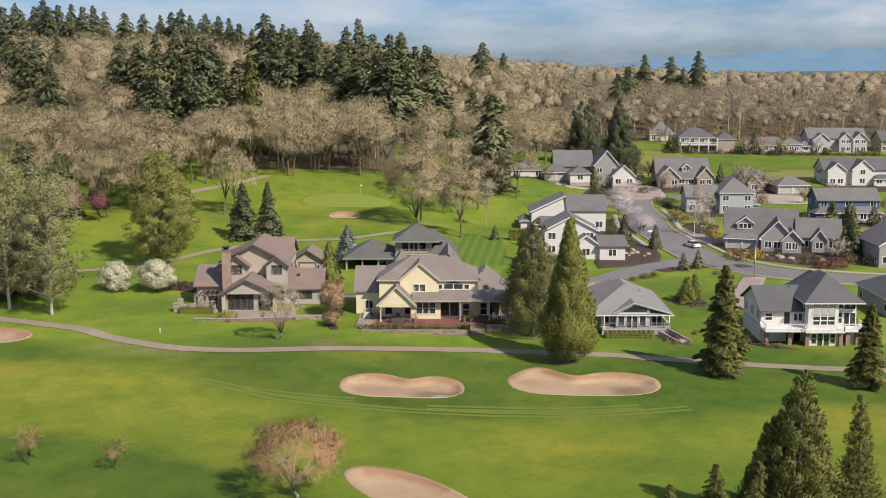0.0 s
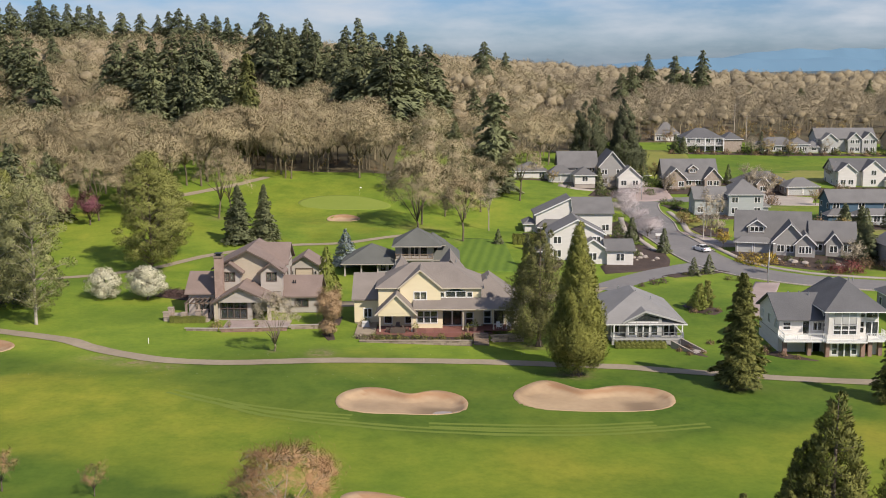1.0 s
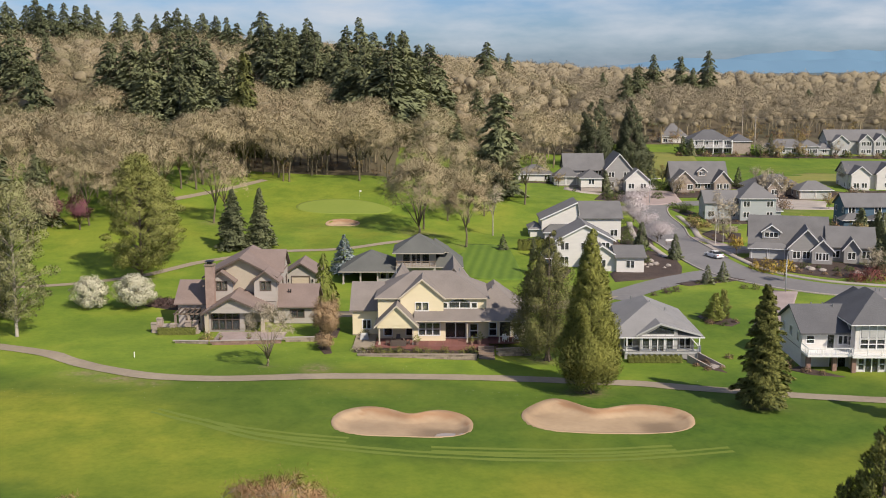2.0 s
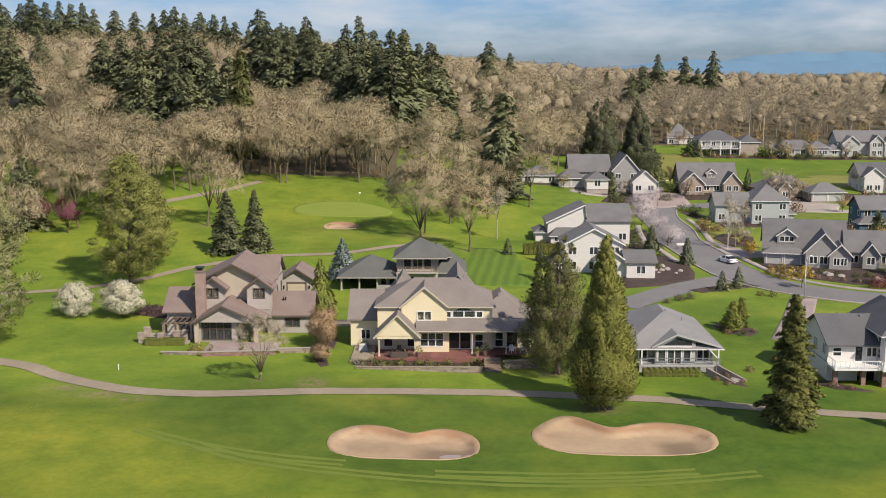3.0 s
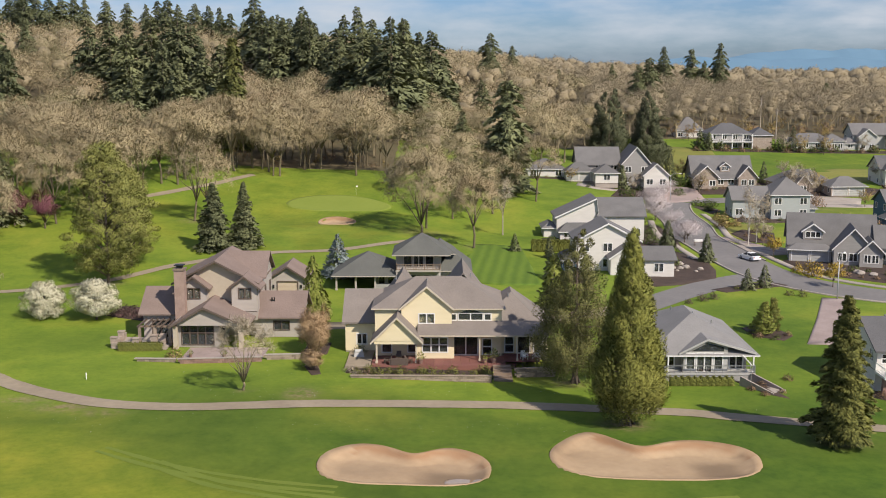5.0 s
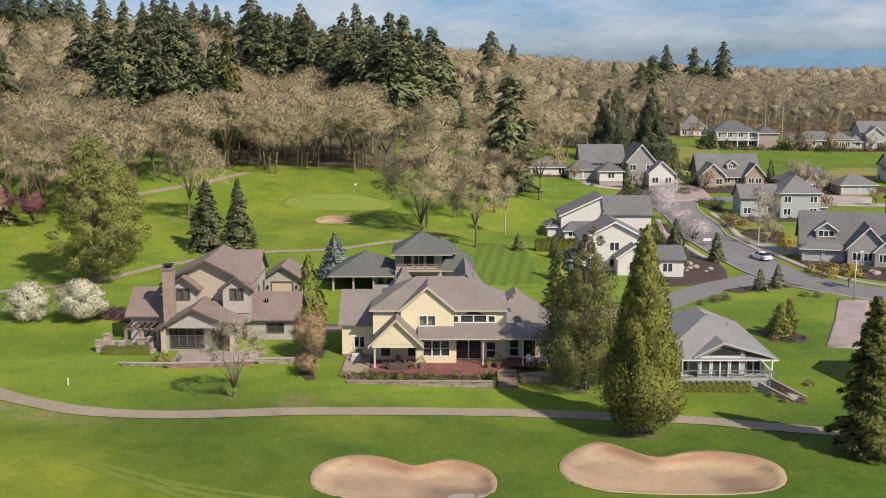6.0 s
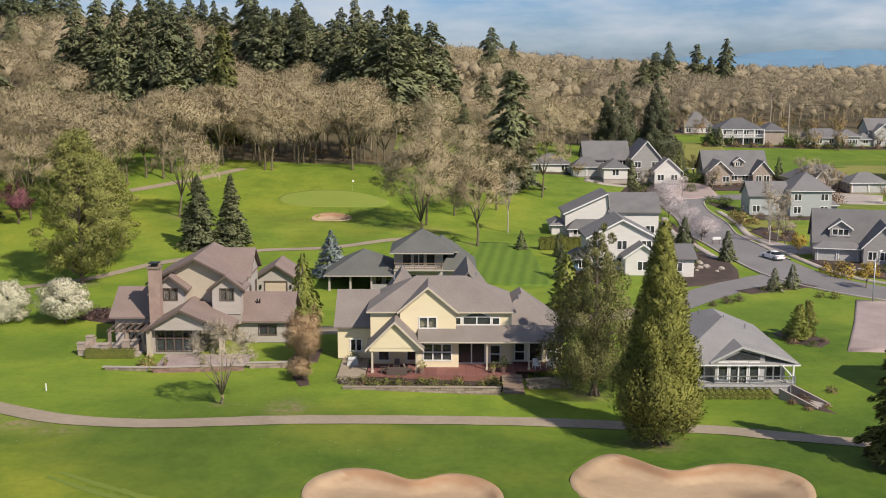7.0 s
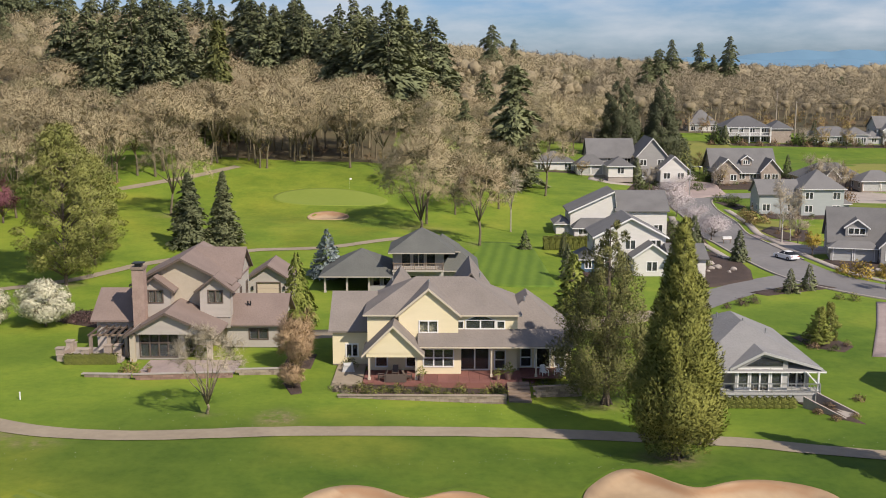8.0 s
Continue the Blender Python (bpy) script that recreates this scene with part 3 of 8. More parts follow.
def smooth_line(pts, step=1.0):
    """A smooth line through the points, at even steps."""
    out = []
    for i in range(len(pts) - 1):
        p0, p1, p2, p3 = pts[max(0, i - 1)], pts[i], pts[i + 1], pts[min(len(pts) - 1, i + 2)]
        n = max(2, int(math.dist(p1, p2) / step))
        for k in range(n):
            t = k / n
            out.append(tuple(0.5 * (2 * p1[j] + (p2[j] - p0[j]) * t + (2 * p0[j] - 5 * p1[j] + 4 * p2[j] - p3[j]) * t * t + (3 * p1[j] - p0[j] - 3 * p2[j] + p3[j]) * t ** 3) for j in (0, 1)))
    return out + [tuple(pts[-1])]


def strip(name, pts, width, material, lift=0.06, depth=0.0, label="", category="", across=4, offset=0.0, kind="structure", wobble=0.0):
    """A ribbon along a line, laid over the ground; depth: the height of its edges as real steps."""
    line = smooth_line(pts)
    v, f, m = [], [], across + 1
    for i, (x, y) in enumerate(line):
        ax, ay = line[max(0, i - 1)]
        bx, by = line[min(len(line) - 1, i + 1)]
        q = math.hypot(bx - ax, by - ay) or 1
        ex, ey = (by - ay) / q, -(bx - ax) / q
        for k in range(m):
            s = offset + (k / across - 0.5) * width * (1 + wobble * noise.noise(Vector((x * 0.3, y * 0.3, 0))))
            px, py = x + ex * s, y + ey * s
            v.append((px, py, lie(px, py) + lift))
        if depth:
            for k in (0, across):
                px, py, pz = v[i * (m + 2 if depth else m) + k]
                v.append((px, py, pz - depth))
    w = m + 2 if depth else m
    for i in range(len(line) - 1):
        o, q = i * w, (i + 1) * w
        for k in range(across):
            f += [(o + k, o + k + 1, q + k + 1), (o + k, q + k + 1, q + k)]
        if depth:
            f += [(o + m, o, q), (o + m, q, q + m), (o + across, o + m + 1, q + m + 1), (o + across, q + m + 1, q + across)]
    me = soup(name, np.array(v), np.array(f), material)
    return tagged(new(name, me), label, category or name.replace("_", " "), kind=kind)


# fairway and greens
drape("putting_green", ring(-25.5, 268.0, 11.0, 6.5, 0.0, ((2, 0.06, 0.5), (3, 0.04, 1.0))), M["green"], 0.05, 14, "smooth pale green putting surface", "green")
drape("lawn", [(3.5, 205), (8, 204), (14.5, 205), (13.8, 220), (13, 236), (8, 237), (4, 236), (2, 222)], M["lawn"], 0.05, 12, "freshly striped back lawn beside the houses", "lawn")
DAMP = ((-0.8, 119.8, 3.3, 1.9), (24.0, 123.4, 2.3, 2.6), (9.8, 128.5, 2.2, 2.0), (-9.5, 121.5, 3.0, 2.0))
for k, (name, spec) in enumerate(BUNKERS):
    pit = drape(name, outline(spec, 120), M["sand"], 0.07, 14, "kidney-shaped pit of tan sand sunk in the grass", "bunker")
    wet, bank = [], []
    for v in pit.data.vertices:
        x, y, _ = v.co
        wob = 0.35 * noise.noise(Vector((x * 0.7, y * 0.7, 1.0)))
        d = max(math.exp(-((x - a) / p) ** 4 - ((y - b) / q) ** 4) * (1.0 if i < 2 else 0.35) for i, (a, b, p, q) in enumerate(DAMP))
        wet.append(min(1, max(0, d * 0.8 + wob * (0.25 < d < 0.8) * 0.5)))
        near = inside(x, y, spec)
        bank.append(0.85 * math.exp(-((near - 0.10 + 0.3 * wob) / 0.12) ** 2) * (1 if y > spec[1] + 0.6 and x > spec[0] - 5 else 0.15))
    pit.data.attributes.new("wet", "FLOAT", "POINT").data.foreach_set("value", wet)
    pit.data.attributes.new("bank", "FLOAT", "POINT").data.foreach_set("value", bank)
drape("puddle", ring(0.0, 119.2, 1.9, 1.0, 0.1, ((3, 0.08, 0.4),)), M["water"], 0.085, 6, "shallow rain puddle lying in the sand", "puddle")

# mower and buggy tracks in the rough
M["track"] = mat("track", (0.150, 0.190, 0.026), (0.125, 0.170, 0.021), big=0.15, fine=1.5)
for pts in ([(-28, 121), (-20, 115.5), (-8, 112.5), (4, 111.6), (16, 112.2), (30, 115)], [(-34, 124.5), (-26, 119.6), (-18, 116.6), (-11, 115.4)], [(-2, 113.4), (12, 113.8), (24, 115.6)]):
    for o in (-0.6, 0.6):
        strip("wheel_track", pts, 0.6, M["track"], 0.018, label="faint pale wheel track in the grass", category="track", across=2, offset=o, wobble=0.6)

# paths and roads
strip("cart_path", [(-95, 160), (-70, 154), (-55.9, 148.9), (-51.1, 145.4), (-46.7, 142.4), (-38.9, 138.6), (-32.2, 137.3), (-25.9, 137.4), (-13.4, 139.1), (6, 141.0), (22, 139.8), (31.1, 137.4), (46.6, 133.7), (62, 131), (90, 127)], 2.5, M["path"], label="narrow weathered asphalt cart path", category="path", wobble=0.08)
strip("back_path", [(-100, 184), (-72.3, 190), (-57.2, 199.8), (-47.8, 212.0), (-34.1, 222), (-21.6, 225), (-12.3, 232), (-4, 238)], 1.9, M["path"], label="pale winding path behind the houses", category="path", wobble=0.1)
strip("wood_path", [(-68, 268), (-61, 274), (-54, 281), (-48, 290)], 2.2, M["path"], label="earth path along the edge of the wood", category="path", wobble=0.2)
MAIN = [(56.5, 306), (54.0, 297), (52.4, 285), (52.6, 270), (51.2, 256), (52.0, 243), (53.2, 228), (56.0, 213), (63.5, 202.5), (74, 196), (96, 188)]
strip("road", MAIN, 10.2, M["asphalt"], 0.06, label="curving residential street of worn grey asphalt", category="road", across=6)
strip("road", [(28, 189), (36, 198.5), (45, 207.5), (54, 214)], 6.0, M["asphalt"], 0.052, label="short asphalt lane joining the street", category="road", across=4)
strip("road", [(53, 312), (60, 309), (70, 310), (84, 311)], 7.0, M["asphalt"], 0.055, label="side street of worn grey asphalt", category="road", across=4)
strip("kerb", MAIN, 0.35, M["concrete"], 0.20, 0.2, "raised pale concrete kerb", "kerb", 2, 5.25)
strip("kerb", MAIN[:7], 0.35, M["concrete"], 0.20, 0.2, "raised pale concrete kerb", "kerb", 2, -5.25)
strip("pavement", MAIN[2:], 1.5, M["concrete"], 0.16, 0.16, "pale concrete pavement along the street", "pavement", 2, -7.4)
strip("pavement", MAIN[3:7], 1.4, M["concrete"], 0.16, 0.16, "pale concrete pavement along the street", "pavement", 2, 7.9)
drape("driveway", [(57, 246), (66, 243), (68, 236), (60, 234), (57, 240)], M["concrete"], 0.1, 4, "pale concrete driveway", "driveway")
drape("driveway", [(50.5, 300), (57, 303), (66.5, 312), (67, 326), (59, 327.5), (54, 314)], M["pink_drive"], 0.09, 5, "broad pinkish concrete drive at the end of the street", "driveway")
drape("driveway", [(38, 284), (47, 286), (48, 293), (40, 297), (36, 291)], M["concrete"], 0.1, 4, "pale concrete driveway", "driveway")
drape("driveway", [(84, 305), (104, 303), (108, 313), (96, 317), (84, 314)], M["concrete"], 0.1, 4, "broad pale concrete driveway", "driveway")
drape("driveway", [(58.2, 196.4), (62.6, 195.6), (57.8, 183), (51.4, 167.4), (46.6, 167.8), (52.6, 182)], M["pink_drive"], 0.11, 6, "pale concrete driveway", "driveway")
drape("driveway", [(-20, 176), (4, 178), (24, 190), (30, 191), (27, 186), (4, 172), (-20, 172)], M["path"], 0.05, 6, "brown paved yard behind the yellow house", "driveway", centre=(4, 178))
for o in ([(31, 203), (38, 205.5), (45, 211), (46.6, 218), (47.0, 228), (43, 235), (39, 232), (38, 223), (31, 210)], [(37, 236), (45, 238), (46.5, 252), (45, 268), (40, 262), (39, 248)], [(66, 233), (84, 222), (88, 214), (74, 208), (64, 216), (61, 228)], [(44, 200), (56, 206), (53, 209), (42, 202)],
          [(-13.3, 151), (3.9, 150), (4.4, 153.4), (-10.5, 153.4), (-13.3, 158)], [(-19.4, 164.5), (-16.4, 164.6), (-16.4, 159), (-19.4, 159)], [(-18.6, 153.6), (-16.9, 154), (-16.2, 150.2), (-17.2, 149.6)], [(-41, 178), (-43, 183), (-49, 184), (-50, 178), (-44, 175.5)],
          [(40, 176), (44, 178.5), (46, 172), (44, 169.5), (40.8, 171.5)], [(32.5, 151), (35.5, 150), (37, 144.5), (35, 146)], [(47.5, 147.6), (52, 142.5), (48, 143.5), (45.5, 146)], [(66, 318), (84, 318.5), (85, 323), (76, 328), (67, 326)], [(66, 276), (84, 275), (87, 284), (84, 290), (66, 287)],
          [(61, 250), (66, 247), (70, 262), (64, 266), (60, 260)], [(86, 262), (118, 258), (120, 268), (88, 270)], [(86, 316), (112, 317), (120, 326), (112, 330), (88, 326)], [(84, 400), (164, 398), (164, 404), (84, 405)], [(40, 300), (50, 304), (56, 318), (46, 320)], [(18, 240), (38, 240), (38, 246), (18, 246)], [(19, 322), (31, 322), (31, 325.5), (19, 325.5)]):
    drape("planting_bed", o, M["mulch"], 0.08, 6, "planting bed of dark bark mulch", "flower bed", kind="structure")

for o in ([(62, 350), (70, 340), (82, 345), (90, 406), (74, 410), (60, 380)], [(100, 336), (126, 338), (150, 360), (120, 366), (98, 350)], [(57, 254), (59, 262), (58.5, 271), (63, 275), (71, 272), (64, 252)]):
    drape("bank", o, M["dry_lawn"], 0.05, 8, "grassy bank of thin yellowish turf", "bank", kind="structure")

drape("driveway", [(55, 256), (57.5, 250), (61, 240), (66, 236), (62.5, 246), (59, 254)], M["pink_drive"], 0.10, 4, "pinkish concrete drive beside the street", "driveway")
drape("driveway", [(86, 300), (112, 298), (114, 303), (88, 305)], M["concrete"], 0.09, 4, "long pale concrete drive", "driveway")
drape("driveway", [(33, 314), (38, 311), (46, 312), (40, 319), (34, 319)], M["concrete"], 0.09, 4, "pale concrete drive before the low house", "driveway")
for o in ([(16, 208), (22, 206), (24, 213), (18, 216)], [(100, 270), (116, 268), (118, 276), (102, 278)], [(84, 330), (96, 332), (94, 340), (84, 338)], [(62, 286), (66, 292), (64, 300), (60, 297)], [(120, 322), (144, 320), (144, 329), (120, 330)]):
    drape("planting_bed", o, M["mulch"], 0.08, 6, "planting bed of dark bark mulch", "flower bed", kind="structure")

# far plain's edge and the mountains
# their haze lies in the surface colour, not in the air
for name, dist, peak, seed, start, colour, label in (("mountain_range", 4700, 92, 3.0, 800, "hazed_mountain", "distant hazy blue hills on the skyline"), ("mountain_range", 4300, 52, 9.0, 300, "hazed_mountain", "lower hazy blue foothills on the skyline"), ("far_woods", 2700, 9, 5.0, 300, "far_woods", "dark belt of far woods on the plain, blue-green with haze")):
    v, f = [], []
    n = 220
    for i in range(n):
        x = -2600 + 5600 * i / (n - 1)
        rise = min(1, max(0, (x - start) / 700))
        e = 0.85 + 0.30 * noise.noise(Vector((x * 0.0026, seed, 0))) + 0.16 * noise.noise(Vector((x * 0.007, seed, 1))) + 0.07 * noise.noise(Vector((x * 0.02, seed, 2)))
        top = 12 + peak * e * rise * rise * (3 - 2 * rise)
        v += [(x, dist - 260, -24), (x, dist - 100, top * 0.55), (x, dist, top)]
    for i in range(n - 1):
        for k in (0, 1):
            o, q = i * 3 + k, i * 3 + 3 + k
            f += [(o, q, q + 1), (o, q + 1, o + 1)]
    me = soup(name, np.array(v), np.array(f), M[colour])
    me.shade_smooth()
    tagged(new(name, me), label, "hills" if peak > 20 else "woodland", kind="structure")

# ---- house kit ----
WALL = 0.2
SIDES = {"F": lambda x0, x1, y0, y1: ((x0, y0), (1, 0), x1 - x0), "B": lambda x0, x1, y0, y1: ((x1, y1), (-1, 0), x1 - x0),
         "R": lambda x0, x1, y0, y1: ((x1, y0 + WALL), (0, 1), y1 - y0 - 2 * WALL), "L": lambda x0, x1, y0, y1: ((x0, y1 - WALL), (0, -1), y1 - y0 - 2 * WALL)}


def side_frame(start, d):
    """Maps (along, outward, up) of a wall to its house's space."""
    n = (d[1], -d[0])
    return lambda u, o, z: (start[0] + d[0] * u + n[0] * o, start[1] + d[1] * u + n[1] * o, z)


def wall_side(s, at, length, z0, z1, holes):
    """One wall with thickness and openings that go through it."""
    us = sorted({0, length, *(h[0] for h in holes), *(h[0] + h[2] for h in holes)})
    zs = sorted({z0, z1, *(h[1] for h in holes), *(h[1] + h[3] for h in holes)})
    for ua, ub in zip(us, us[1:]):
        for za, zb in zip(zs, zs[1:]):
            if any(h[0] <= ua + 1e-4 and ub <= h[0] + h[2] + 1e-4 and h[1] <= za + 1e-4 and zb <= h[1] + h[3] + 1e-4 for h in holes):
                continue
            s.poly([at(ua, 0, za), at(ub, 0, za), at(ub, 0, zb), at(ua, 0, zb)])
            s.poly([at(ub, -WALL, za), at(ua, -WALL, za), at(ua, -WALL, zb), at(ub, -WALL, zb)])
    for h in holes:
        u, z, w, k = h[:4]
        for p, q in (((u, z), (u + w, z)), ((u + w, z), (u + w, z + k)), ((u + w, z + k), (u, z + k)), ((u, z + k), (u, z))):
            s.poly([at(p[0], 0, p[1]), at(q[0], 0, q[1]), at(q[0], -WALL, q[1]), at(p[0], -WALL, p[1])])


def cuboid(s, at, u0, u1, o0, o1, z0, z1):
    return s.hexa([at(u0, o0, z0), at(u0, o1, z0), at(u1, o1, z0), at(u1, o0, z0)], [at(u0, o0, z1), at(u0, o1, z1), at(u1, o1, z1), at(u1, o0, z1)])


def fill(house, at, hole, trim):
    """What stands in an opening: a window, a glazed door or a garage door."""
    u, z, w, h, cols, rows, kind = (*hole, 1, 1, "w")[:7] if len(hole) < 7 else hole
    if kind == "o":
        return
    s = Shape()
    e = 0.13
    if kind == "g":
        for k in range(4):
            cuboid(s, at, u + 0.03, u + w - 0.03, -0.14, -0.09 + 0.015 * (k % 2), z + h * k / 4 + 0.012, z + h * (k + 1) / 4 - 0.012)
        door = part("garage_door", s, M["garage_door"] if trim is not M["trim"] else M["pale_wall"], house)
        f = Shape()
        cuboid(f, at, u - 0.15, u, -0.02, 0.04, z, z + h + 0.18)
        cuboid(f, at, u + w, u + w + 0.15, -0.02, 0.04, z, z + h + 0.18)
        cuboid(f, at, u, u + w, -0.02, 0.04, z + h, z + h + 0.18)
        part("door_frame", f, trim, door)
        return
    us = [u - e] + [c for k in range(cols) for c in (u + w * k / cols + (0.075 if k else 0), u + w * (k + 1) / cols - (0.075 if k < cols - 1 else 0))] + [u + w + e]
    zs = [z - e] + [c for k in range(rows) for c in (z + h * k / rows + (0.055 if k else 0), z + h * (k + 1) / rows - (0.055 if k < rows - 1 else 0))] + [z + h + e]
    o0, o1 = -0.07, 0.05
    for i, (ua, ub) in enumerate(zip(us, us[1:])):
        for j, (za, zb) in enumerate(zip(zs, zs[1:])):
            if i % 2 and j % 2:
                for p, q in (((ua, za), (ub, za)), ((ub, za), (ub, zb)), ((ub, zb), (ua, zb)), ((ua, zb), (ua, za))):
                    s.poly([at(p[0], o1, p[1]), at(q[0], o1, q[1]), at(q[0], o0, q[1]), at(p[0], o0, p[1])])
            else:
                s.poly([at(ua, o1, za), at(ub, o1, za), at(ub, o1, zb), at(ua, o1, zb)])
    for p, q in (((us[0], zs[0]), (us[-1], zs[0])), ((us[-1], zs[0]), (us[-1], zs[-1])), ((us[-1], zs[-1]), (us[0], zs[-1])), ((us[0], zs[-1]), (us[0], zs[0]))):
        s.poly([at(q[0], o1, q[1]), at(p[0], o1, p[1]), at(p[0], o0, p[1]), at(q[0], o0, q[1])])
    win = part("door" if kind == "d" else "window", s, trim, house)
    for k in range(cols):
        p = Shape()
        cuboid(p, at, u + w * k / cols + 0.02, u + w * (k + 1) / cols - 0.02, -0.10, -0.085, z, z + h)
        pane = part("pane", p, M["glass"], win)
        pane.visible_shadow = False


def block(house, x0, x1, y0, y1, z0, z1, wall, trim, F=(), R=(), B=(), L=()):
    """Four walls with their openings, and a floor inside."""
    s = Shape()
    for key, holes in (("F", F), ("R", R), ("B", B), ("L", L)):
        start, d, length = SIDES[key](x0, x1, y0, y1)
        at = side_frame(start, d)
        wall_side(s, at, length, z0, z1, [h for h in holes])
        for h in holes:
            fill(house, at, h, trim)
    part("wall", s, wall, house)
    part("floor", Shape().box(x0 + WALL, x1 - WALL, y0 + WALL, y1 - WALL, z0 - 0.1, z0 + 0.06), M["timber"], house)
    part("foundation", Shape().box(x0 + 0.03, x1 - 0.03, y0 + 0.03, y1 - 0.03, z0 - 1.2, z0 - 0.104), M["concrete"], house)


def gable(house, x0, x1, y0, y1, ze, zr, axis, roof, wall, over=0.45, trim=None, ends=(1, 1), th=0.2, off=0.0):
    """A pitched roof with its gable walls; axis: which way the ridge runs; off: the ridge's shift from the middle."""
    s = Shape()
    if axis == "x":
        c = (y0 + y1) / 2 + off
        for side, e in ((y0, -1), (y1, 1)):
            k = (zr - ze) / abs(c - side)
            low = (side + e * over, ze - over * k)
            a, b = x0 - over * ends[0], x1 + over * ends[1]
            pts = [(a, low[0], low[1] + th), (b, low[0], low[1] + th), (b, c, zr + th), (a, c, zr + th)]
            s.slab(pts if e < 0 else [pts[1], pts[0], pts[3], pts[2]], th)
        spots = [((x0 + 0.004 if i == 0 else x1 - WALL - 0.004), i) for i in (0, 1) if ends[i]]
        tri = [(y0, ze), (y1, ze), (c, zr)]
        for x, i in spots:
            g = Shape().hexa([(x, p, q) for p, q in tri], [(x + WALL, p, q) for p, q in tri])
            part("gable", g, wall, house)
    else:
        c = (x0 + x1) / 2 + off
        for side, e in ((x0, -1), (x1, 1)):
            k = (zr - ze) / abs(c - side)
            low = (side + e * over, ze - over * k)
            a, b = y0 - over * ends[0], y1 + over * ends[1]
            pts = [(low[0], b, low[1] + th), (low[0], a, low[1] + th), (c, a, zr + th), (c, b, zr + th)]
            s.slab(pts if e < 0 else [pts[1], pts[0], pts[3], pts[2]], th)
        tri = [(x0, ze), (x1, ze), (c, zr)]
        for y, i in [((y0 + 0.004 if i == 0 else y1 - WALL - 0.004), i) for i in (0, 1) if ends[i]]:
            g = Shape().hexa([(p, y + WALL, q) for p, q in tri], [(p, y, q) for p, q in tri])
            part("gable", g, wall, house)
        if trim and ends[0]:
            f = Shape()
            for side, e in ((x0, -1), (x1, 1)):
                k = (zr - ze) / abs(c - side)
                p, q = (side + e * over, ze - over * k), (c, zr)
                ya, yb = y0 - over - 0.06, y0 - over - 0.004
                quad = [(p[0], p[1] - 0.06), (q[0], q[1] - 0.06), (q[0], q[1] + th + 0.02), (p[0], p[1] + th + 0.02)]
                f.hexa([(u, yb, w) for u, w in quad], [(u, ya, w) for u, w in quad])
            part("bargeboard", f, trim, house)
    part("roof", s, roof, house)


def hip(house, x0, x1, y0, y1, ze, zr, roof, over=0.5, trim=None):
    """A hipped roof over the rectangle, its ridge along the longer side."""
    w, d = x1 - x0, y1 - y0
    k = (zr - ze) / (min(w, d) / 2)
    X0, X1, Y0, Y1, e = x0 - over, x1 + over, y0 - over, y1 + over, ze - over * k
    cx, cy, r = (x0 + x1) / 2, (y0 + y1) / 2, max(0.02, abs(w - d) / 2)
    a, b = ((cx - r, cy, zr), (cx + r, cy, zr)) if w >= d else ((cx, cy - r, zr), (cx, cy + r, zr))
    A, B, C, D = (X0, Y0, e), (X1, Y0, e), (X1, Y1, e), (X0, Y1, e)
    s = Shape()
    for q in ([A, B, b, a], [C, D, a, b], [B, C, b], [D, A, a]) if w >= d else ([A, B, a], [C, D, b], [B, C, b, a], [D, A, a, b]):
        s.poly(q)
    t = 0.16
    low = [(x, y, z - t) for x, y, z in (A, B, C, D)]
    s.poly(list(reversed(low)))
    part("roof", s, roof, house)
    g = Shape()
    for p, q in ((0, 1), (1, 2), (2, 3), (3, 0)):
        top = (A, B, C, D)
        g.poly([low[p], low[q], top[q], top[p]])
    part("fascia", g, trim or roof, house)


def posts(house, pts, z0, z1, material, w=0.22, name="post"):
    for x, y in pts:
        s = Shape().box(x - w / 2, x + w / 2, y - w / 2, y + w / 2, z0, z1)
        s.box(x - w / 2 - 0.05, x + w / 2 + 0.05, y - w / 2 - 0.05, y + w / 2 + 0.05, z0, z0 + 0.25)
        part(name, s, material, house)


def railing(house, pts, z, material, h=1.0, step=0.35):
    """A railing along the points: rails, posts and balusters."""
    for (xa, ya), (xb, yb) in zip(pts, pts[1:]):
        n = math.dist((xa, ya), (xb, yb))
        d = ((xb - xa) / n, (yb - ya) / n)
        at = side_frame((xa, ya), d)
        rail = part("railing", cuboid(Shape(), at, 0, n, -0.05, 0.05, z + h - 0.09, z + h), material, house)
        part("lower_rail", cuboid(Shape(), at, 0, n, -0.03, 0.03, z + 0.1, z + 0.17), material, rail)
        k = max(1, int(n / step))
        for i in range(k + 1):
            c = n * i / k
            w = 0.06 if i % 6 == 0 else 0.022
            part("baluster", cuboid(Shape(), at, c - w, c + w, -w, w, z, z + h - 0.092), material, rail)


def row(n, length, z, w=1.0, h=1.3, cols=2, rows=1, kind="w", edge=0.9):
    """n like windows spread along a wall."""
    gap = (length - 2 * edge - n * w) / max(1, n - 1) if n > 1 else 0
    return [(edge + i * (w + gap) if n > 1 else (length - w) / 2, z, w, h, cols, rows, kind) for i in range(n)]


def vents(house, pts, material, name="vent"):
    for x, y, z in pts:
        part(name, Shape().tube([(x, y, z - 0.15), (x, y, z + 0.35)], [0.09, 0.09], 8), material, house)


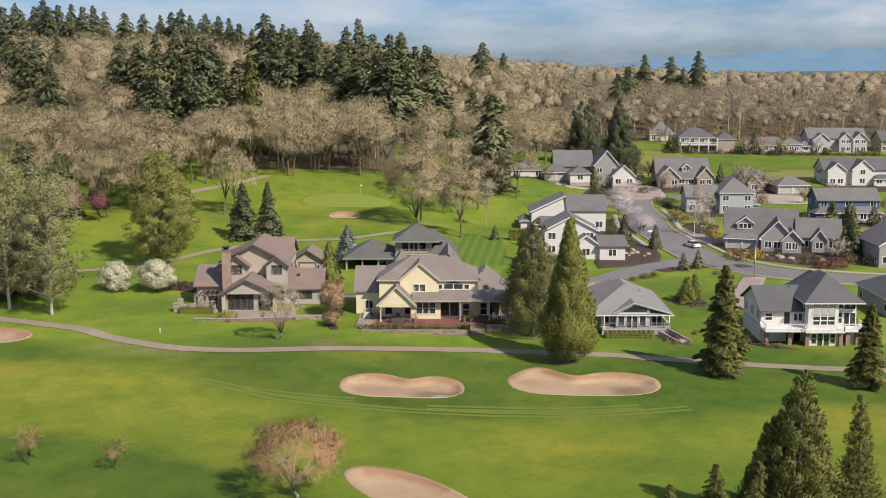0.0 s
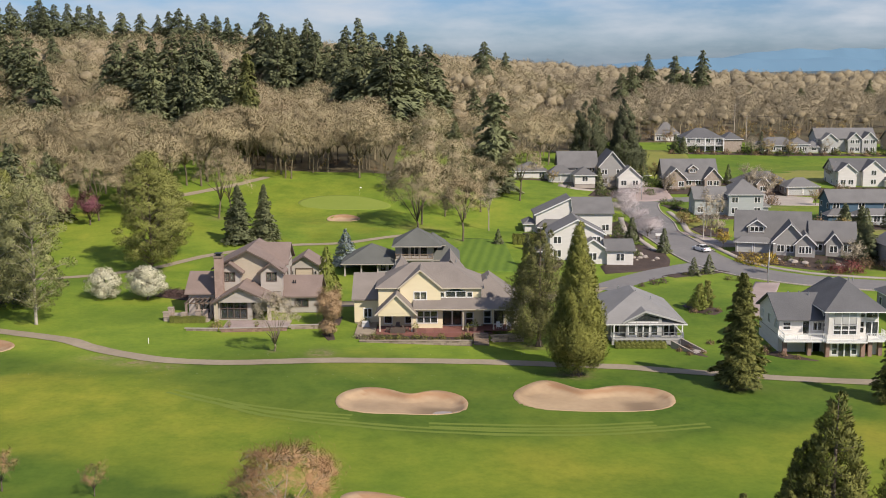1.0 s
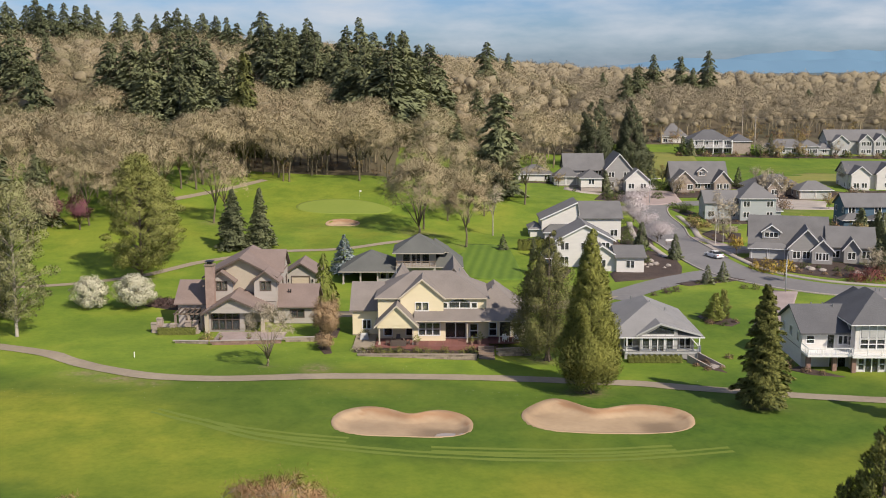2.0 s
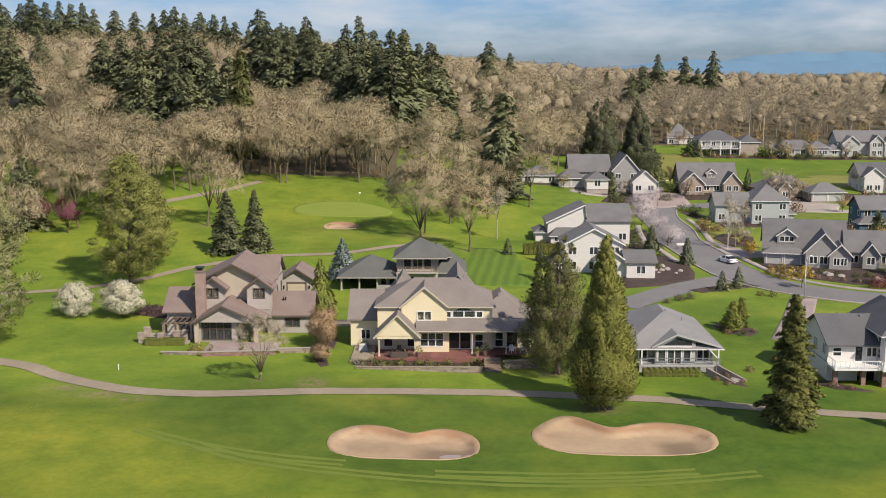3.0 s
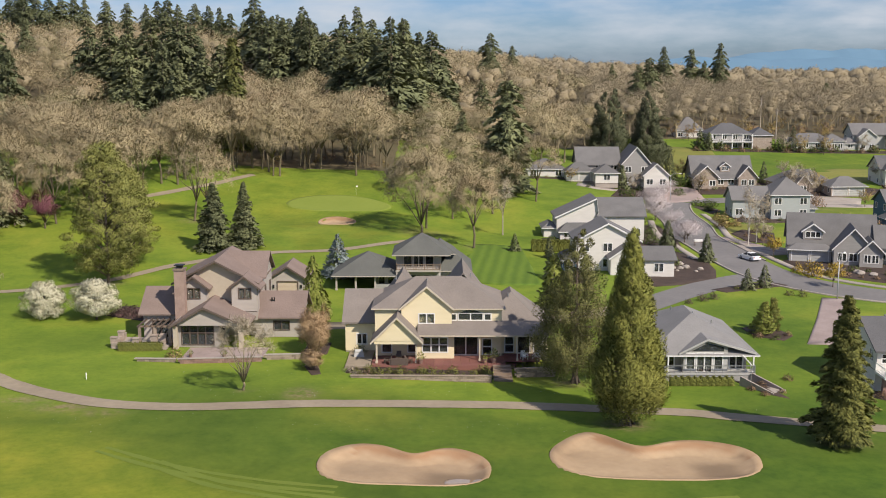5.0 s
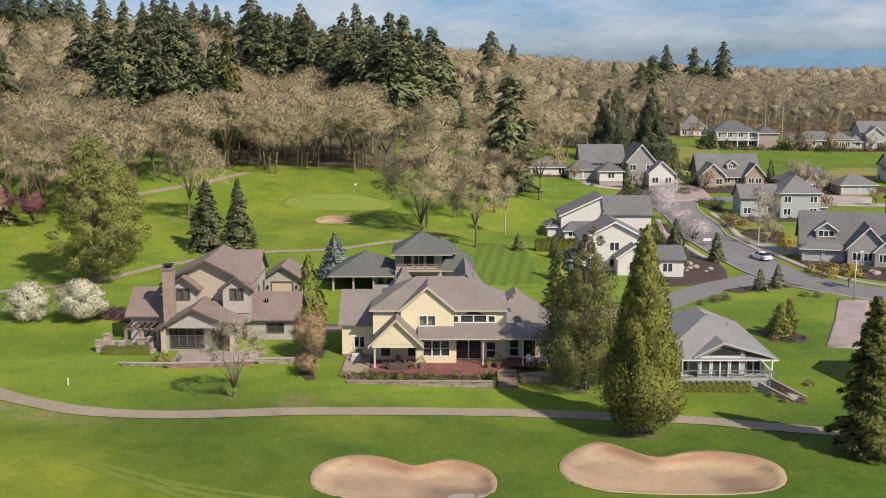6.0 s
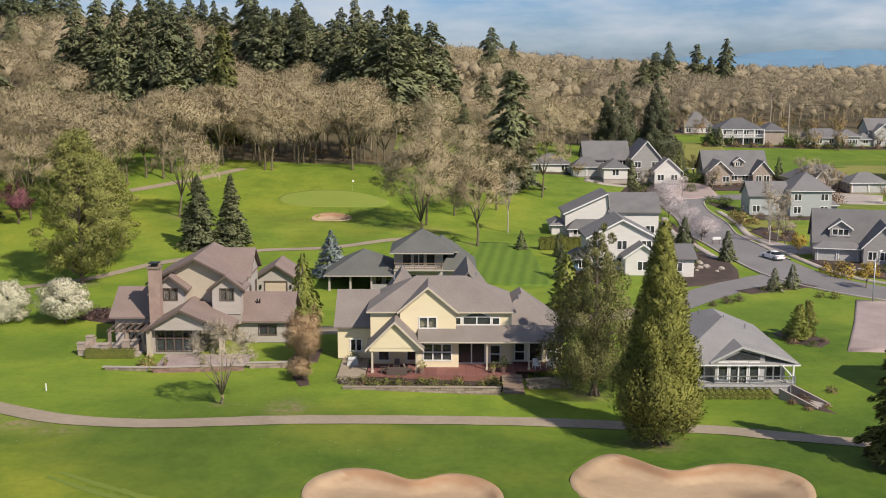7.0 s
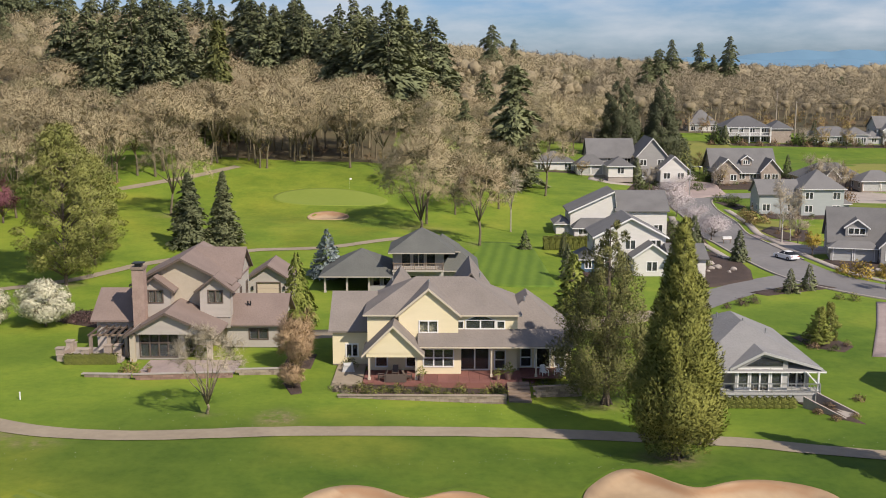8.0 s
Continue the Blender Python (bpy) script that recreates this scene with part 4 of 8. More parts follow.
def chimney(house, x0, x1, y0, y1, z0, z1, material):
    s = Shape().box(x0, x1, y0, y1, z0, z1)
    c = part("chimney", s, material, house)
    part("cap", Shape().box(x0 - 0.12, x1 + 0.12, y0 - 0.12, y1 + 0.12, z1 + 0.004, z1 + 0.22), M["stone"], c)
    part("flue", Shape().box(x0 + 0.3, x1 - 0.3, y0 + 0.25, y1 - 0.25, z1 + 0.224, z1 + 0.6).box(x0 + 0.05, x1 - 0.05, y0 + 0.05, y1 - 0.05, z1 + 0.6, z1 + 0.7), M["dark_metal"], c)


# ---- the yellow house ----
def yellow_house():
    h = base("house", -2.0, 157.0, 0.45, label="cream-yellow two-storey house with taupe shingle roofs and a red deck", category="house")
    Y, T, R, C = M["yellow"], M["trim"], M["roof_taupe"], M["cream_trim"]
    # main block, two storeys
    block(h, -8.3, 7.4, 1.2, 11.2, 0.3, 6.6, Y, T,
          F=[(0.9, 0.75, 1.1, 1.1, 1, 1, "w"), (4.1, 0.75, 1.1, 1.1, 1, 1, "w"), (8.4, 0.5, 1.0, 1.9, 1, 2, "w"), (9.8, 0.45, 2.9, 2.2, 2, 1, "d"), (13.4, 0.5, 1.0, 1.9, 1, 2, "w"),
             (9.3, 4.85, 0.7, 0.7, 1, 1, "w"), (10.35, 4.85, 2.95, 0.8, 2, 1, "w"), (13.6, 4.85, 0.7, 0.7, 1, 1, "w")],
          R=row(2, 10, 4.4), L=row(2, 10, 4.4), B=row(4, 15.7, 4.4))
    hip(h, -8.3, 7.4, 1.2, 11.2, 6.6, 9.4, R, 0.45, C)
    # front cross gable
    block(h, -5.0, 1.2, 0.62, 1.196, 3.6, 6.5, Y, T, F=[(2.2, 4.6, 1.8, 1.1, 2, 1, "w")])
    gable(h, -5.0, 1.2, 0.62, 7.0, 6.45, 9.05, "y", R, Y, 0.3, C, (1, 0))
    s = Shape()
    at = side_frame((-8.3, 1.2), (1, 0))
    arch = [(10.35 + 2.95 * k / 12, 5.72 + 0.55 * math.sin(math.pi * k / 12)) for k in range(13)]
    s.hexa([at(u, 0.01, z) for u, z in arch], [at(u, 0.06, z) for u, z in arch])
    part("window_arch", s, T, h)
    g = Shape()
    small = [(11.8 + (u - 11.8) * 0.9, 5.75 + (z - 5.72) * 0.74) for u, z in arch]
    g.hexa([at(u, 0.064, z) for u, z in small], [at(u, 0.075, z) for u, z in small])
    part("arch_pane", g, M["glass"], h)
    # window bay under the porch roof
    block(h, -3.1, 1.5, -0.2, 1.196, 0.3, 3.5, Y, T, F=[(0.75, 1.15, 3.0, 1.75, 3, 2, "w")])
    # porch roof
    s = Shape().slab([(-3.0, -1.4, 3.55), (13.0, -1.4, 3.55), (13.0, 1.19, 4.75), (-3.0, 1.19, 4.75)], 0.18)
    part("porch_roof", s, R, h)
    part("gutter", Shape().box(-3.0, 13.0, -1.5, -1.404, 3.36, 3.5), C, h)
    posts(h, [(4.6, -1.15), (9.2, -1.15), (12.6, -1.15)], 0.3, 3.38, C, 0.16)
    # small porch gable
    gable(h, -8.3, -2.6, -2.6, 2.2, 3.1, 5.9, "y", R, Y, 0.35, C, (1, 0))
    part("porch_beam", Shape().box(-8.2, -2.7, -2.55, -2.2, 2.7, 3.09), Y, h)
    posts(h, [(-7.9, -2.35), (-3.1, -2.35)], 0.3, 2.7, C, 0.2)
    # left wing
    block(h, -12.2, -8.304, 3.6, 13.0, 0.3, 4.1, Y, T, F=[(1.5, 1.2, 1.15, 1.25, 2, 1, "w")], L=row(2, 9, 1.0), B=row(1, 3.9, 1.0))
    gable(h, -12.2, -7.6, 3.6, 13.0, 4.1, 7.15, "x", R, Y, 0.4, C, (1, 0))
    # right wing
    block(h, 7.404, 13.2, 2.2, 14.0, 0.3, 3.3, Y, T, F=[(0.5, 0.5, 1.0, 1.9, 1, 2, "w"), (2.0, 0.4, 1.5, 2.1, 1, 1, "d"), (4.1, 0.5, 1.0, 1.9, 1, 2, "w")], R=row(3, 11, 0.9))
    hip(h, 4.2, 13.4, 1.6, 14.2, 3.45, 7.4, R, 0.35, C)
    # rear wings
    block(h, -7.4, -3.2, 11.21, 17.5, 0.3, 5.8, Y, T, B=row(2, 4.2, 4.0), L=row(2, 6, 1.0))
    hip(h, -7.4, -3.2, 9.2, 17.5, 5.8, 9.0, R, 0.4, C)
    block(h, 0.0, 5.4, 11.21, 18.5, 0.3, 5.6, Y, T, B=row(2, 5.4, 4.0), R=row(2, 7, 1.0))
    gable(h, 0.0, 5.4, 8.0, 18.5, 5.7, 9.3, "y", R, Y, 0.4, None, (0, 1))
    vents(h, [(3.6, 6.0, 9.5), (8.4, 5.5, 7.0), (-1.9, 4.2, 9.1), (-5.9, 7.0, 8.9)], M["grey_metal"])
    # deck boards
    for k in range(19):
        x = -8.5 + k * 1.08
        part("deck_board", Shape().box(x, x + 1.06, -3.3 if x < 7.5 else -1.3, 1.19 if x < 7.3 else 2.19, 0.14, 0.29), M["deck_red"], h)
    part("deck_skirt", Shape().box(-8.5, 8.1, -3.34, -3.304, -0.5, 0.27), M["deck_red"], h)
    return h


# ---- the brown house ----
def brown_house():
    h = base("house", -31.0, 162.0, 0.75, label="taupe two-storey house with brown shingle gables and a brick chimney", category="house")
    W, T, R, C = M["taupe"], M["brown_trim"], M["roof_brown"], M["cream"]
    # great room
    block(h, -5.0, 0.5, 0.3, 8.0, 0.0, 3.4, W, T, F=[(0.75, 0.35, 4.0, 3.0, 4, 2, "w")], R=[(0.8, 0.1, 2.4, 2.3, 2, 1, "d")], L=row(1, 7, 0.8))
    gable(h, -5.2, 3.9, -0.6, 8.0, 3.0, 5.3, "y", R, W, 0.5, T, (1, 0), off=-0.55)
    for a, b, c, d in ((-4.3, -0.15, 3.55, 3.9),):
        part("lintel", Shape().box(a, b, 0.2, 0.296, c, d), T, h)
    posts(h, [(3.4, -0.3), (-4.9, -0.45)], -0.1, 3.0, M["cream"], 0.55, "pier")
    for x in (-0.55, -4.7, 3.7):
        part("bracket", Shape().box(x - 0.09, x + 0.09, -1.05, -0.55, 2.95 if x != -0.55 else 4.85, 3.12 if x != -0.55 else 5.05), T, h)
    # upper storey
    block(h, -6.0, 4.0, 6.6, 17.5, 0.0, 7.5, C, T, F=[], R=row(2, 10.5, 4.4), L=row(2, 10.5, 4.4), B=row(3, 10, 4.4))
    gable(h, -6.0, 4.0, 6.6, 17.5, 7.4, 10.0, "y", R, C, 0.8, T)
    gable(h, -0.8, 4.7, 9.8, 17.0, 7.5, 10.1, "x", R, W, 0.5, None, (0, 1))
    block(h, 4.01, 4.7, 9.8, 17.0, 0.0, 7.5, W, T, R=row(2, 6.8, 4.4))
    for x in (-5.4, 1.3):
        block(h, x, x + 3.4, 5.0, 6.59, 3.6, 6.9, W, T, F=[(1.0, 5.35, 1.5, 1.3, 2, 1, "w")])
        gable(h, x, x + 3.4, 5.0, 8.6, 6.9, 8.2, "y", R, W, 0.55, T, (1, 0))
        part("window_blind", Shape().box(x + 1.05, x + 2.45, 5.13, 5.15, 5.4, 6.62), M["timber"], h, "brown drawn window blind")
    # wings
    block(h, 4.1, 10.3, 5.6, 9.79, 0.0, 2.9, W, T, F=[(2.6, 1.0, 2.0, 1.1, 2, 1, "w")], R=row(1, 3.8, 1.0))
    gable(h, 4.05, 10.3, 5.6, 13.2, 2.9, 5.3, "x", R, W, 0.55, T, (0, 1))
    block(h, -10.3, -6.01, 4.6, 12.6, 0.0, 3.6, W, T, F=[(1.2, 0.2, 2.2, 2.2, 2, 1, "d")], L=row(2, 7.6, 1.0))
    gable(h, -10.3, -5.8, 4.6, 12.6, 3.6, 6.1, "x", R, W, 0.55, T, (1, 0))
    chimney(h, -5.75, -4.45, 3.2, 4.5, 0.0, 9.4, M["chimney_brick"])
    vents(h, [(6.2, 7.6, 4.6), (6.5, 7.6, 4.6), (-1.0, 12.0, 9.6)], M["dark_metal"])
    # pergola
    for k in range(6):
        x = -9.9 + 0.75 * k
        part("rafter", Shape().box(x, x + 0.12, 0.6, 4.55, 2.62, 2.82), M["brown_trim"], h)
    part("beam", Shape().box(-10.2, -5.6, 0.95, 1.15, 2.4, 2.615), M["timber"], h)
    posts(h, [(-9.9, 1.05), (-7.9, 1.05), (-6.0, 1.05)], 0.0, 2.4, M["stone"], 0.34)
    return h


def garden_wall(x0, y0, x1, y1, z0, z1, label, material, cap, n=None):
    """A low wall of separate stone blocks under a coping."""
    length = math.dist((x0, y0), (x1, y1))
    e = base("garden_wall", x0, y0, 0, math.degrees(math.atan2(y1 - y0, x1 - x0)), label, "wall", kind="structure")
    rows, n = max(1, round((z1 - z0) / 0.2)), n or max(2, int(length / 0.5))
    w, k = length / n, (z1 - z0 + 0.3) / max(1, rows)
    me = Shape().box(0.01, w - 0.01, -0.18, 0.18, 0.01, k - 0.01).mesh("block", material)
    for r in range(rows):
        for i in range(n):
            b = new("block", me)
            b.parent = e
            b.matrix_basis = Matrix.Translation((i * w + (0.5 * w if r % 2 else 0) * (i < n - 1), random.uniform(-0.02, 0.02), z0 - 0.3 + r * k))
    part("coping", Shape().box(-0.05, length + 0.05, -0.24, 0.24, z1 + 0.004, z1 + 0.09), cap, e)
    return e


# ---- the dark-roofed house behind ----
def pagoda_house():
    h = base("house", -6.7, 198.0, 0.75, label="low house with dark hipped roofs, a balcony tower and a carport", category="house")
    W, T, R = M["grey_wall"], M["taupe"], M["roof_green"]
    block(h, -2.8, 4.4, 0.8, 8.0, 0.0, 6.2, W, T, F=[(1.0, 0.2, 4.6, 2.1, 4, 1, "d"), (1.3, 3.7, 1.2, 1.9, 1, 1, "d"), (2.9, 3.7, 1.5, 1.9, 2, 1, "d"), (4.8, 3.7, 1.2, 1.9, 1, 1, "d")], L=row(2, 6.8, 4.0), R=row(2, 6.8, 4.0))
    hip(h, -2.8, 5.4, -0.2, 8.2, 6.2, 8.75, R, 0.6, T)
    hip(h, 2.0, 6.4, 3.5, 9.2, 5.7, 7.4, R, 0.4, T)
    part("balcony", Shape().box(-2.8, 4.4, -0.9, 0.79, 3.15, 3.4), T, h)
    railing(h, [(-2.7, 0.7), (-2.7, -0.8), (4.3, -0.8), (4.3, 0.7)], 3.4, M["timber"], 0.95, 0.25)
    posts(h, [(-2.6, -0.7), (4.2, -0.7)], 0.0, 3.15, T, 0.25)
    block(h, -6.0, -2.81, 1.5, 9.5, 0.0, 2.7, W, T, F=row(2, 3.2, 0.8, 0.9, 1.4, 1, 1, edge=0.4))
    hip(h, -12.6, -2.4, -0.4, 10.5, 2.75, 5.5, R, 0.5, T)
    posts(h, [(-12.3, -0.1), (-9.2, -0.1), (-6.1, -0.1), (-12.3, 9.8)], 0.0, 2.75, T, 0.28)
    part("screen", Shape().box(-6.0, -3.0, -0.15, 0.0, 0.0, 1.0), W, h)
    block(h, 4.41, 8.6, 3.0, 12.0, 0.0, 3.2, W, T, F=row(1, 4.2, 1.0), R=row(2, 8.6, 1.0))
    hip(h, 3.6, 9.0, 2.6, 12.4, 3.2, 5.6, R, 0.5, T)
    return h


def small_garage():
    h = base("garage", -25.6, 189.0, 0.8, label="detached taupe garage with a brown gable roof and cream door", category="garage")
    W, T, R = M["taupe"], M["brown_trim"], M["roof_brown"]
    block(h, -2.7, 2.7, 0.4, 7.0, 0.0, 3.6, W, T, F=[(1.2, 0.1, 3.0, 2.9, 1, 1, "g")], R=row(1, 6, 1.2))
    gable(h, -2.7, 2.7, 0.4, 7.0, 3.6, 5.35, "y", R, W, 0.55, T)
    for x in (-2.1, 2.1):
        part("wall_lamp", Shape().box(x - 0.12, x + 0.12, 0.2, 0.396, 2.1, 2.6), M["dark_metal"], h)
    return h


# ---- the grey house by the cedars ----
def grey_house():
    h = base("house", 30.0, 152.0, -0.4, label="grey house with a wide deck over an arched cellar door", category="house")
    W, T, R = M["grey_wall"], M["trim"], M["roof_pale"]
    block(h, -5.6, 4.4, 1.0, 16.0, 0.0, 3.4, W, T, F=[(0.3, 1.2, 1.0, 1.6, 1, 1, "w"), (8.0, 1.0, 1.5, 2.0, 2, 1, "d")], R=row(4, 14, 1.3), L=row(4, 14, 1.3))
    block(h, -3.4, 1.8, -0.35, 0.99, 0.924, 3.355, M["pale_wall"], T, F=[(0.35, 1.3, 0.9, 1.85, 1, 1, "w"), (1.6, 0.98, 1.7, 2.2, 2, 1, "d"), (3.65, 1.3, 0.9, 1.85, 1, 1, "w")])
    gable(h, -3.6, 4.7, -0.6, 9.5, 3.25, 4.75, "y", R, W, 0.4, T, (0, 0), off=-1.25)
    tri = [(-3.4, 3.36), (1.8, 3.36), (1.8, 4.0), (-0.7, 4.7)]
    part("gable", Shape().hexa([(x, -0.15, z) for x, z in tri], [(x, -0.35, z) for x, z in tri]), W, h)
    tri = [(-2.5, 3.45), (1.3, 3.45), (1.3, 3.95), (-0.7, 4.42)]
    f = Shape()
    for p, q in (((-4.0, 3.02), (-0.7, 4.75)), ((-0.7, 4.75), (5.1, 3.1))):
        f.hexa([(p[0], -0.604, p[1]), (q[0], -0.604, q[1]), (q[0], -0.604, q[1] + 0.26), (p[0], -0.604, p[1] + 0.26)], [(p[0], -0.68, p[1]), (q[0], -0.68, q[1]), (q[0], -0.68, q[1] + 0.26), (p[0], -0.68, p[1] + 0.26)])
    part("bargeboard", f, M["pale_wall"], h)
    part("gable_pane", Shape().hexa([(x, -0.355, z) for x, z in tri], [(x, -0.37, z) for x, z in tri]), M["glass"], h)
    hip(h, -7.5, 5.0, -0.1, 17.0, 3.3, 6.6, R, 0.55, T)
    part("deck", Shape().box(-5.6, 5.0, -1.0, 0.996, 0.7, 0.92), M["pale_wall"], h)
    part("deck_wall", Shape().box(-5.6, 2.2, -0.9, -0.7, -0.6, 0.69), M["pale_wall"], h)
    railing(h, [(-5.5, -0.9), (4.9, -0.9), (4.9, 0.9)], 0.92, M["grey_metal"], 0.95, 0.9)
    posts(h, [(-5.3, -0.75), (4.75, -0.75)], 0.92, 3.0, T, 0.16)
    block(h, 2.3, 5.0, -0.95, 0.9, -0.5, 0.69, W, T)
    arch = [(2.75, -0.5), (4.3, -0.5)] + [(3.525 + 0.775 * math.cos(math.pi * k / 8), 0.1 + 0.4 * math.sin(math.pi * k / 8)) for k in range(9)]
    part("cellar_door", Shape().hexa([(x, -0.954, z) for x, z in arch], [(x, -1.0, z) for x, z in arch]), M["grey_wall"], h)
    s = Shape().tube([(3.4, -0.8, 3.1), (4.8, -0.8, 1.6)], [0.07, 0.07], 6)
    part("brace", s, T, h)
    vents(h, [(1.0, 5.0, 5.7), (-1.0, 6.5, 6.4), (-3.5, 7.5, 6.8)], M["grey_metal"])
    return h


# ---- the tall white house ----
def white_house():
    h = base("house", 55.0, 145.4, -0.75, scale=1.0, label="tall white house with dark hipped roofs, window tower and wide deck", category="house")
    W, T, R = M["white"], M["trim"], M["roof_dark"]
    # garden floor
    block(h, -7.2, 6.7, 2.2, 12.0, 0.0, 2.5, W, T, F=[(3.8, 0.1, 2.2, 2.1, 2, 1, "d"), (6.8, 0.2, 1.0, 1.9, 1, 1, "w")], R=row(2, 9, 0.6))
    block(h, -0.9, 3.6, -0.4, 2.19, 0.0, 2.5, W, T, F=[(0.5, 0.5, 0.7, 1.5, 1, 2, "w"), (1.4, 0.1, 1.7, 2.1, 2, 1, "d"), (3.3, 0.5, 0.7, 1.5, 1, 2, "w")])
    block(h, 3.61, 6.6, 0.6, 2.19, 0.0, 2.5, W, T, F=[(0.9, 0.1, 1.0, 2.0, 1, 1, "d")])
    for x, y in ((-6.9, 0.3), (-3.4, 0.3), (-1.15, -0.6), (3.85, -0.6), (5.0, -0.2), (6.6, 0.2)):
        part("brick_pier", Shape().box(x - 0.28, x + 0.28, y - 0.28, y + 0.28, -0.3, 2.35), M["brick"], h)
    # deck
    part("deck", Shape().box(-7.4, 7.6, -0.9, 2.19, 2.36, 2.6).box(-1.6, 4.2, -1.5, -0.904, 2.36, 2.6), T, h)
    railing(h, [(-7.3, 2.1), (-7.3, -0.8), (-1.5, -0.8), (-1.5, -1.4), (4.1, -1.4), (4.1, -0.8), (7.5, -0.8), (7.5, 2.1)], 2.6, T, 1.0, 0.3)
    # left part
    block(h, -7.2, -0.91, 2.2, 12.0, 2.61, 5.1, W, T, F=[(0.6, 3.5, 1.0, 1.0, 1, 2, "w"), (3.4, 2.7, 0.9, 2.05, 1, 1, "d"), (4.9, 3.4, 1.2, 1.1, 2, 1, "w")], L=row(3, 9.4, 3.4))
    gable(h, -7.2, 0.6, 2.0, 12.2, 5.1, 7.7, "x", R, W, 0.5, T, (1, 0))
    # window tower
    block(h, -0.9, 3.6, 0.0, 9.0, 2.61, 7.1, W, T, F=[(0.75, 3.3, 3.2, 1.2, 3, 2, "w"), (0.75, 4.7, 3.2, 1.75, 3, 1, "w"), (0.75, 6.55, 3.2, 0.4, 3, 1, "w")], L=[(6.6, 3.3, 0.7, 1.2, 1, 2, "w"), (6.6, 4.9, 0.7, 1.6, 1, 1, "w")], R=[])
    # right part
    block(h, 3.61, 6.7, 1.4, 11.0, 2.61, 7.0, W, T, F=[(0.3, 3.2, 0.7, 1.6, 1, 2, "w"), (1.3, 2.75, 1.7, 2.0, 2, 1, "d"), (0.4, 5.5, 0.7, 1.2, 1, 1, "w"), (1.3, 5.4, 1.6, 1.3, 1, 1, "w")], R=row(3, 9, 5.2))
    hip(h, -1.3, 6.9, -0.2, 11.4, 7.05, 10.3, R, 0.45, T)
    hip(h, 0.2, 6.4, 8.0, 16.0, 6.0, 9.2, R, 0.4, T)
    block(h, 0.6, 6.0, 12.01, 15.5, 0.0, 6.0, W, T, R=row(2, 4, 3.6))
    vents(h, [(-1.8, 6.5, 7.7), (-3.0, 7.2, 7.7), (-4.6, 7.2, 7.7), (3.6, 5.5, 10.1), (4.2, 5.5, 10.1)], M["grey_metal"])
    for k in range(3):
        x = -0.1 + 1.07 * k
        part("window_blind", Shape().box(x, x + 0.92, -0.095, -0.085, 4.8, 6.35), M["pale_wall"], h, "pale drawn window blind")
    part("paving", Shape().box(-3.0, 3.6, -3.2, -0.6, -0.2, 0.03), M["concrete"], h)
    return h


# ---- houses along the street ----
def street_house(x, y, turn, label, vols, wall, roof, trim="trim", z=None):
    """A house made of volumes: (x0, x1, y0, y1, eaves, ridge, roof form, windows in front, storeys)."""
    h = base("house", x, y, (min(lie(x + a, y + b) for a in (-6, 6) for b in (0, 8)) if z is None else z), turn, label, "house", "houses along the street")
    W, R, T = M[wall], M[roof], M[trim]
    for x0, x1, y0, y1, ze, zr, form, n, storeys, *more in vols:
        w2 = M[more[0]] if more else W
        F, Rr, L = [], [], []
        for k in range(storeys):
            zz = 0.9 + k * 2.8
            if zz + 1.4 > ze:
                break
            if n == "garage" and k == 0:
                c = max(1, int((x1 - x0) / 3.2))
                F += [(0.5 + i * (x1 - x0 - 0.6) / c, 0.15, (x1 - x0 - 0.6) / c - 0.5, 2.2, 1, 1, "g") for i in range(c)]
            elif n:
                c = n if n != "garage" else 2
                F += row(c, x1 - x0, zz, min(1.5, (x1 - x0 - 1) / c * 0.7), 1.35, 2, 1, edge=0.8)
            depth = y1 - y0 - 2 * WALL
            if depth > 4:
                Rr += row(2, depth, zz, 0.9, 1.2, 1, 1, edge=1.0)
                L += row(2, depth, zz, 0.9, 1.2, 1, 1, edge=1.0)
        block(h, x0, x1, y0, y1, 0.0, ze, w2, T, F=F, R=Rr, L=L)
        if form == "hip":
            hip(h, x0, x1, y0, y1, ze, zr, R, 0.5, T)
        elif form == "shed":
            gable(h, x0, x1, y0, y1, ze, zr, "y", R, w2, 0.45, T, off=(x1 - x0) / 2 - 0.5)
        elif form == "x":
            gable(h, x0, x1, y0, y1, ze, zr, "x", R, w2, 0.45, T)
        else:
            gable(h, x0, x1, y0, y1, ze, zr, "y", R, w2, 0.45, T)
    return h


def dormer(h, x, y, z, w, wall, roof):
    block(h, x, x + w, y, y + 2.6, z, z + 1.5, M[wall], M["trim"], F=[(0.5, z + 0.35, w - 1.0, 0.95, 3 if w > 2.4 else 2, 1, "w")])
    gable(h, x, x + w, y, y + 3.6, z + 1.5, z + 1.5 + w * 0.36, "y", M[roof], M[wall], 0.35, M["trim"], (1, 0))


yellow_house()
brown_house()
pagoda_house()
small_garage()
grey_house()
white_house()

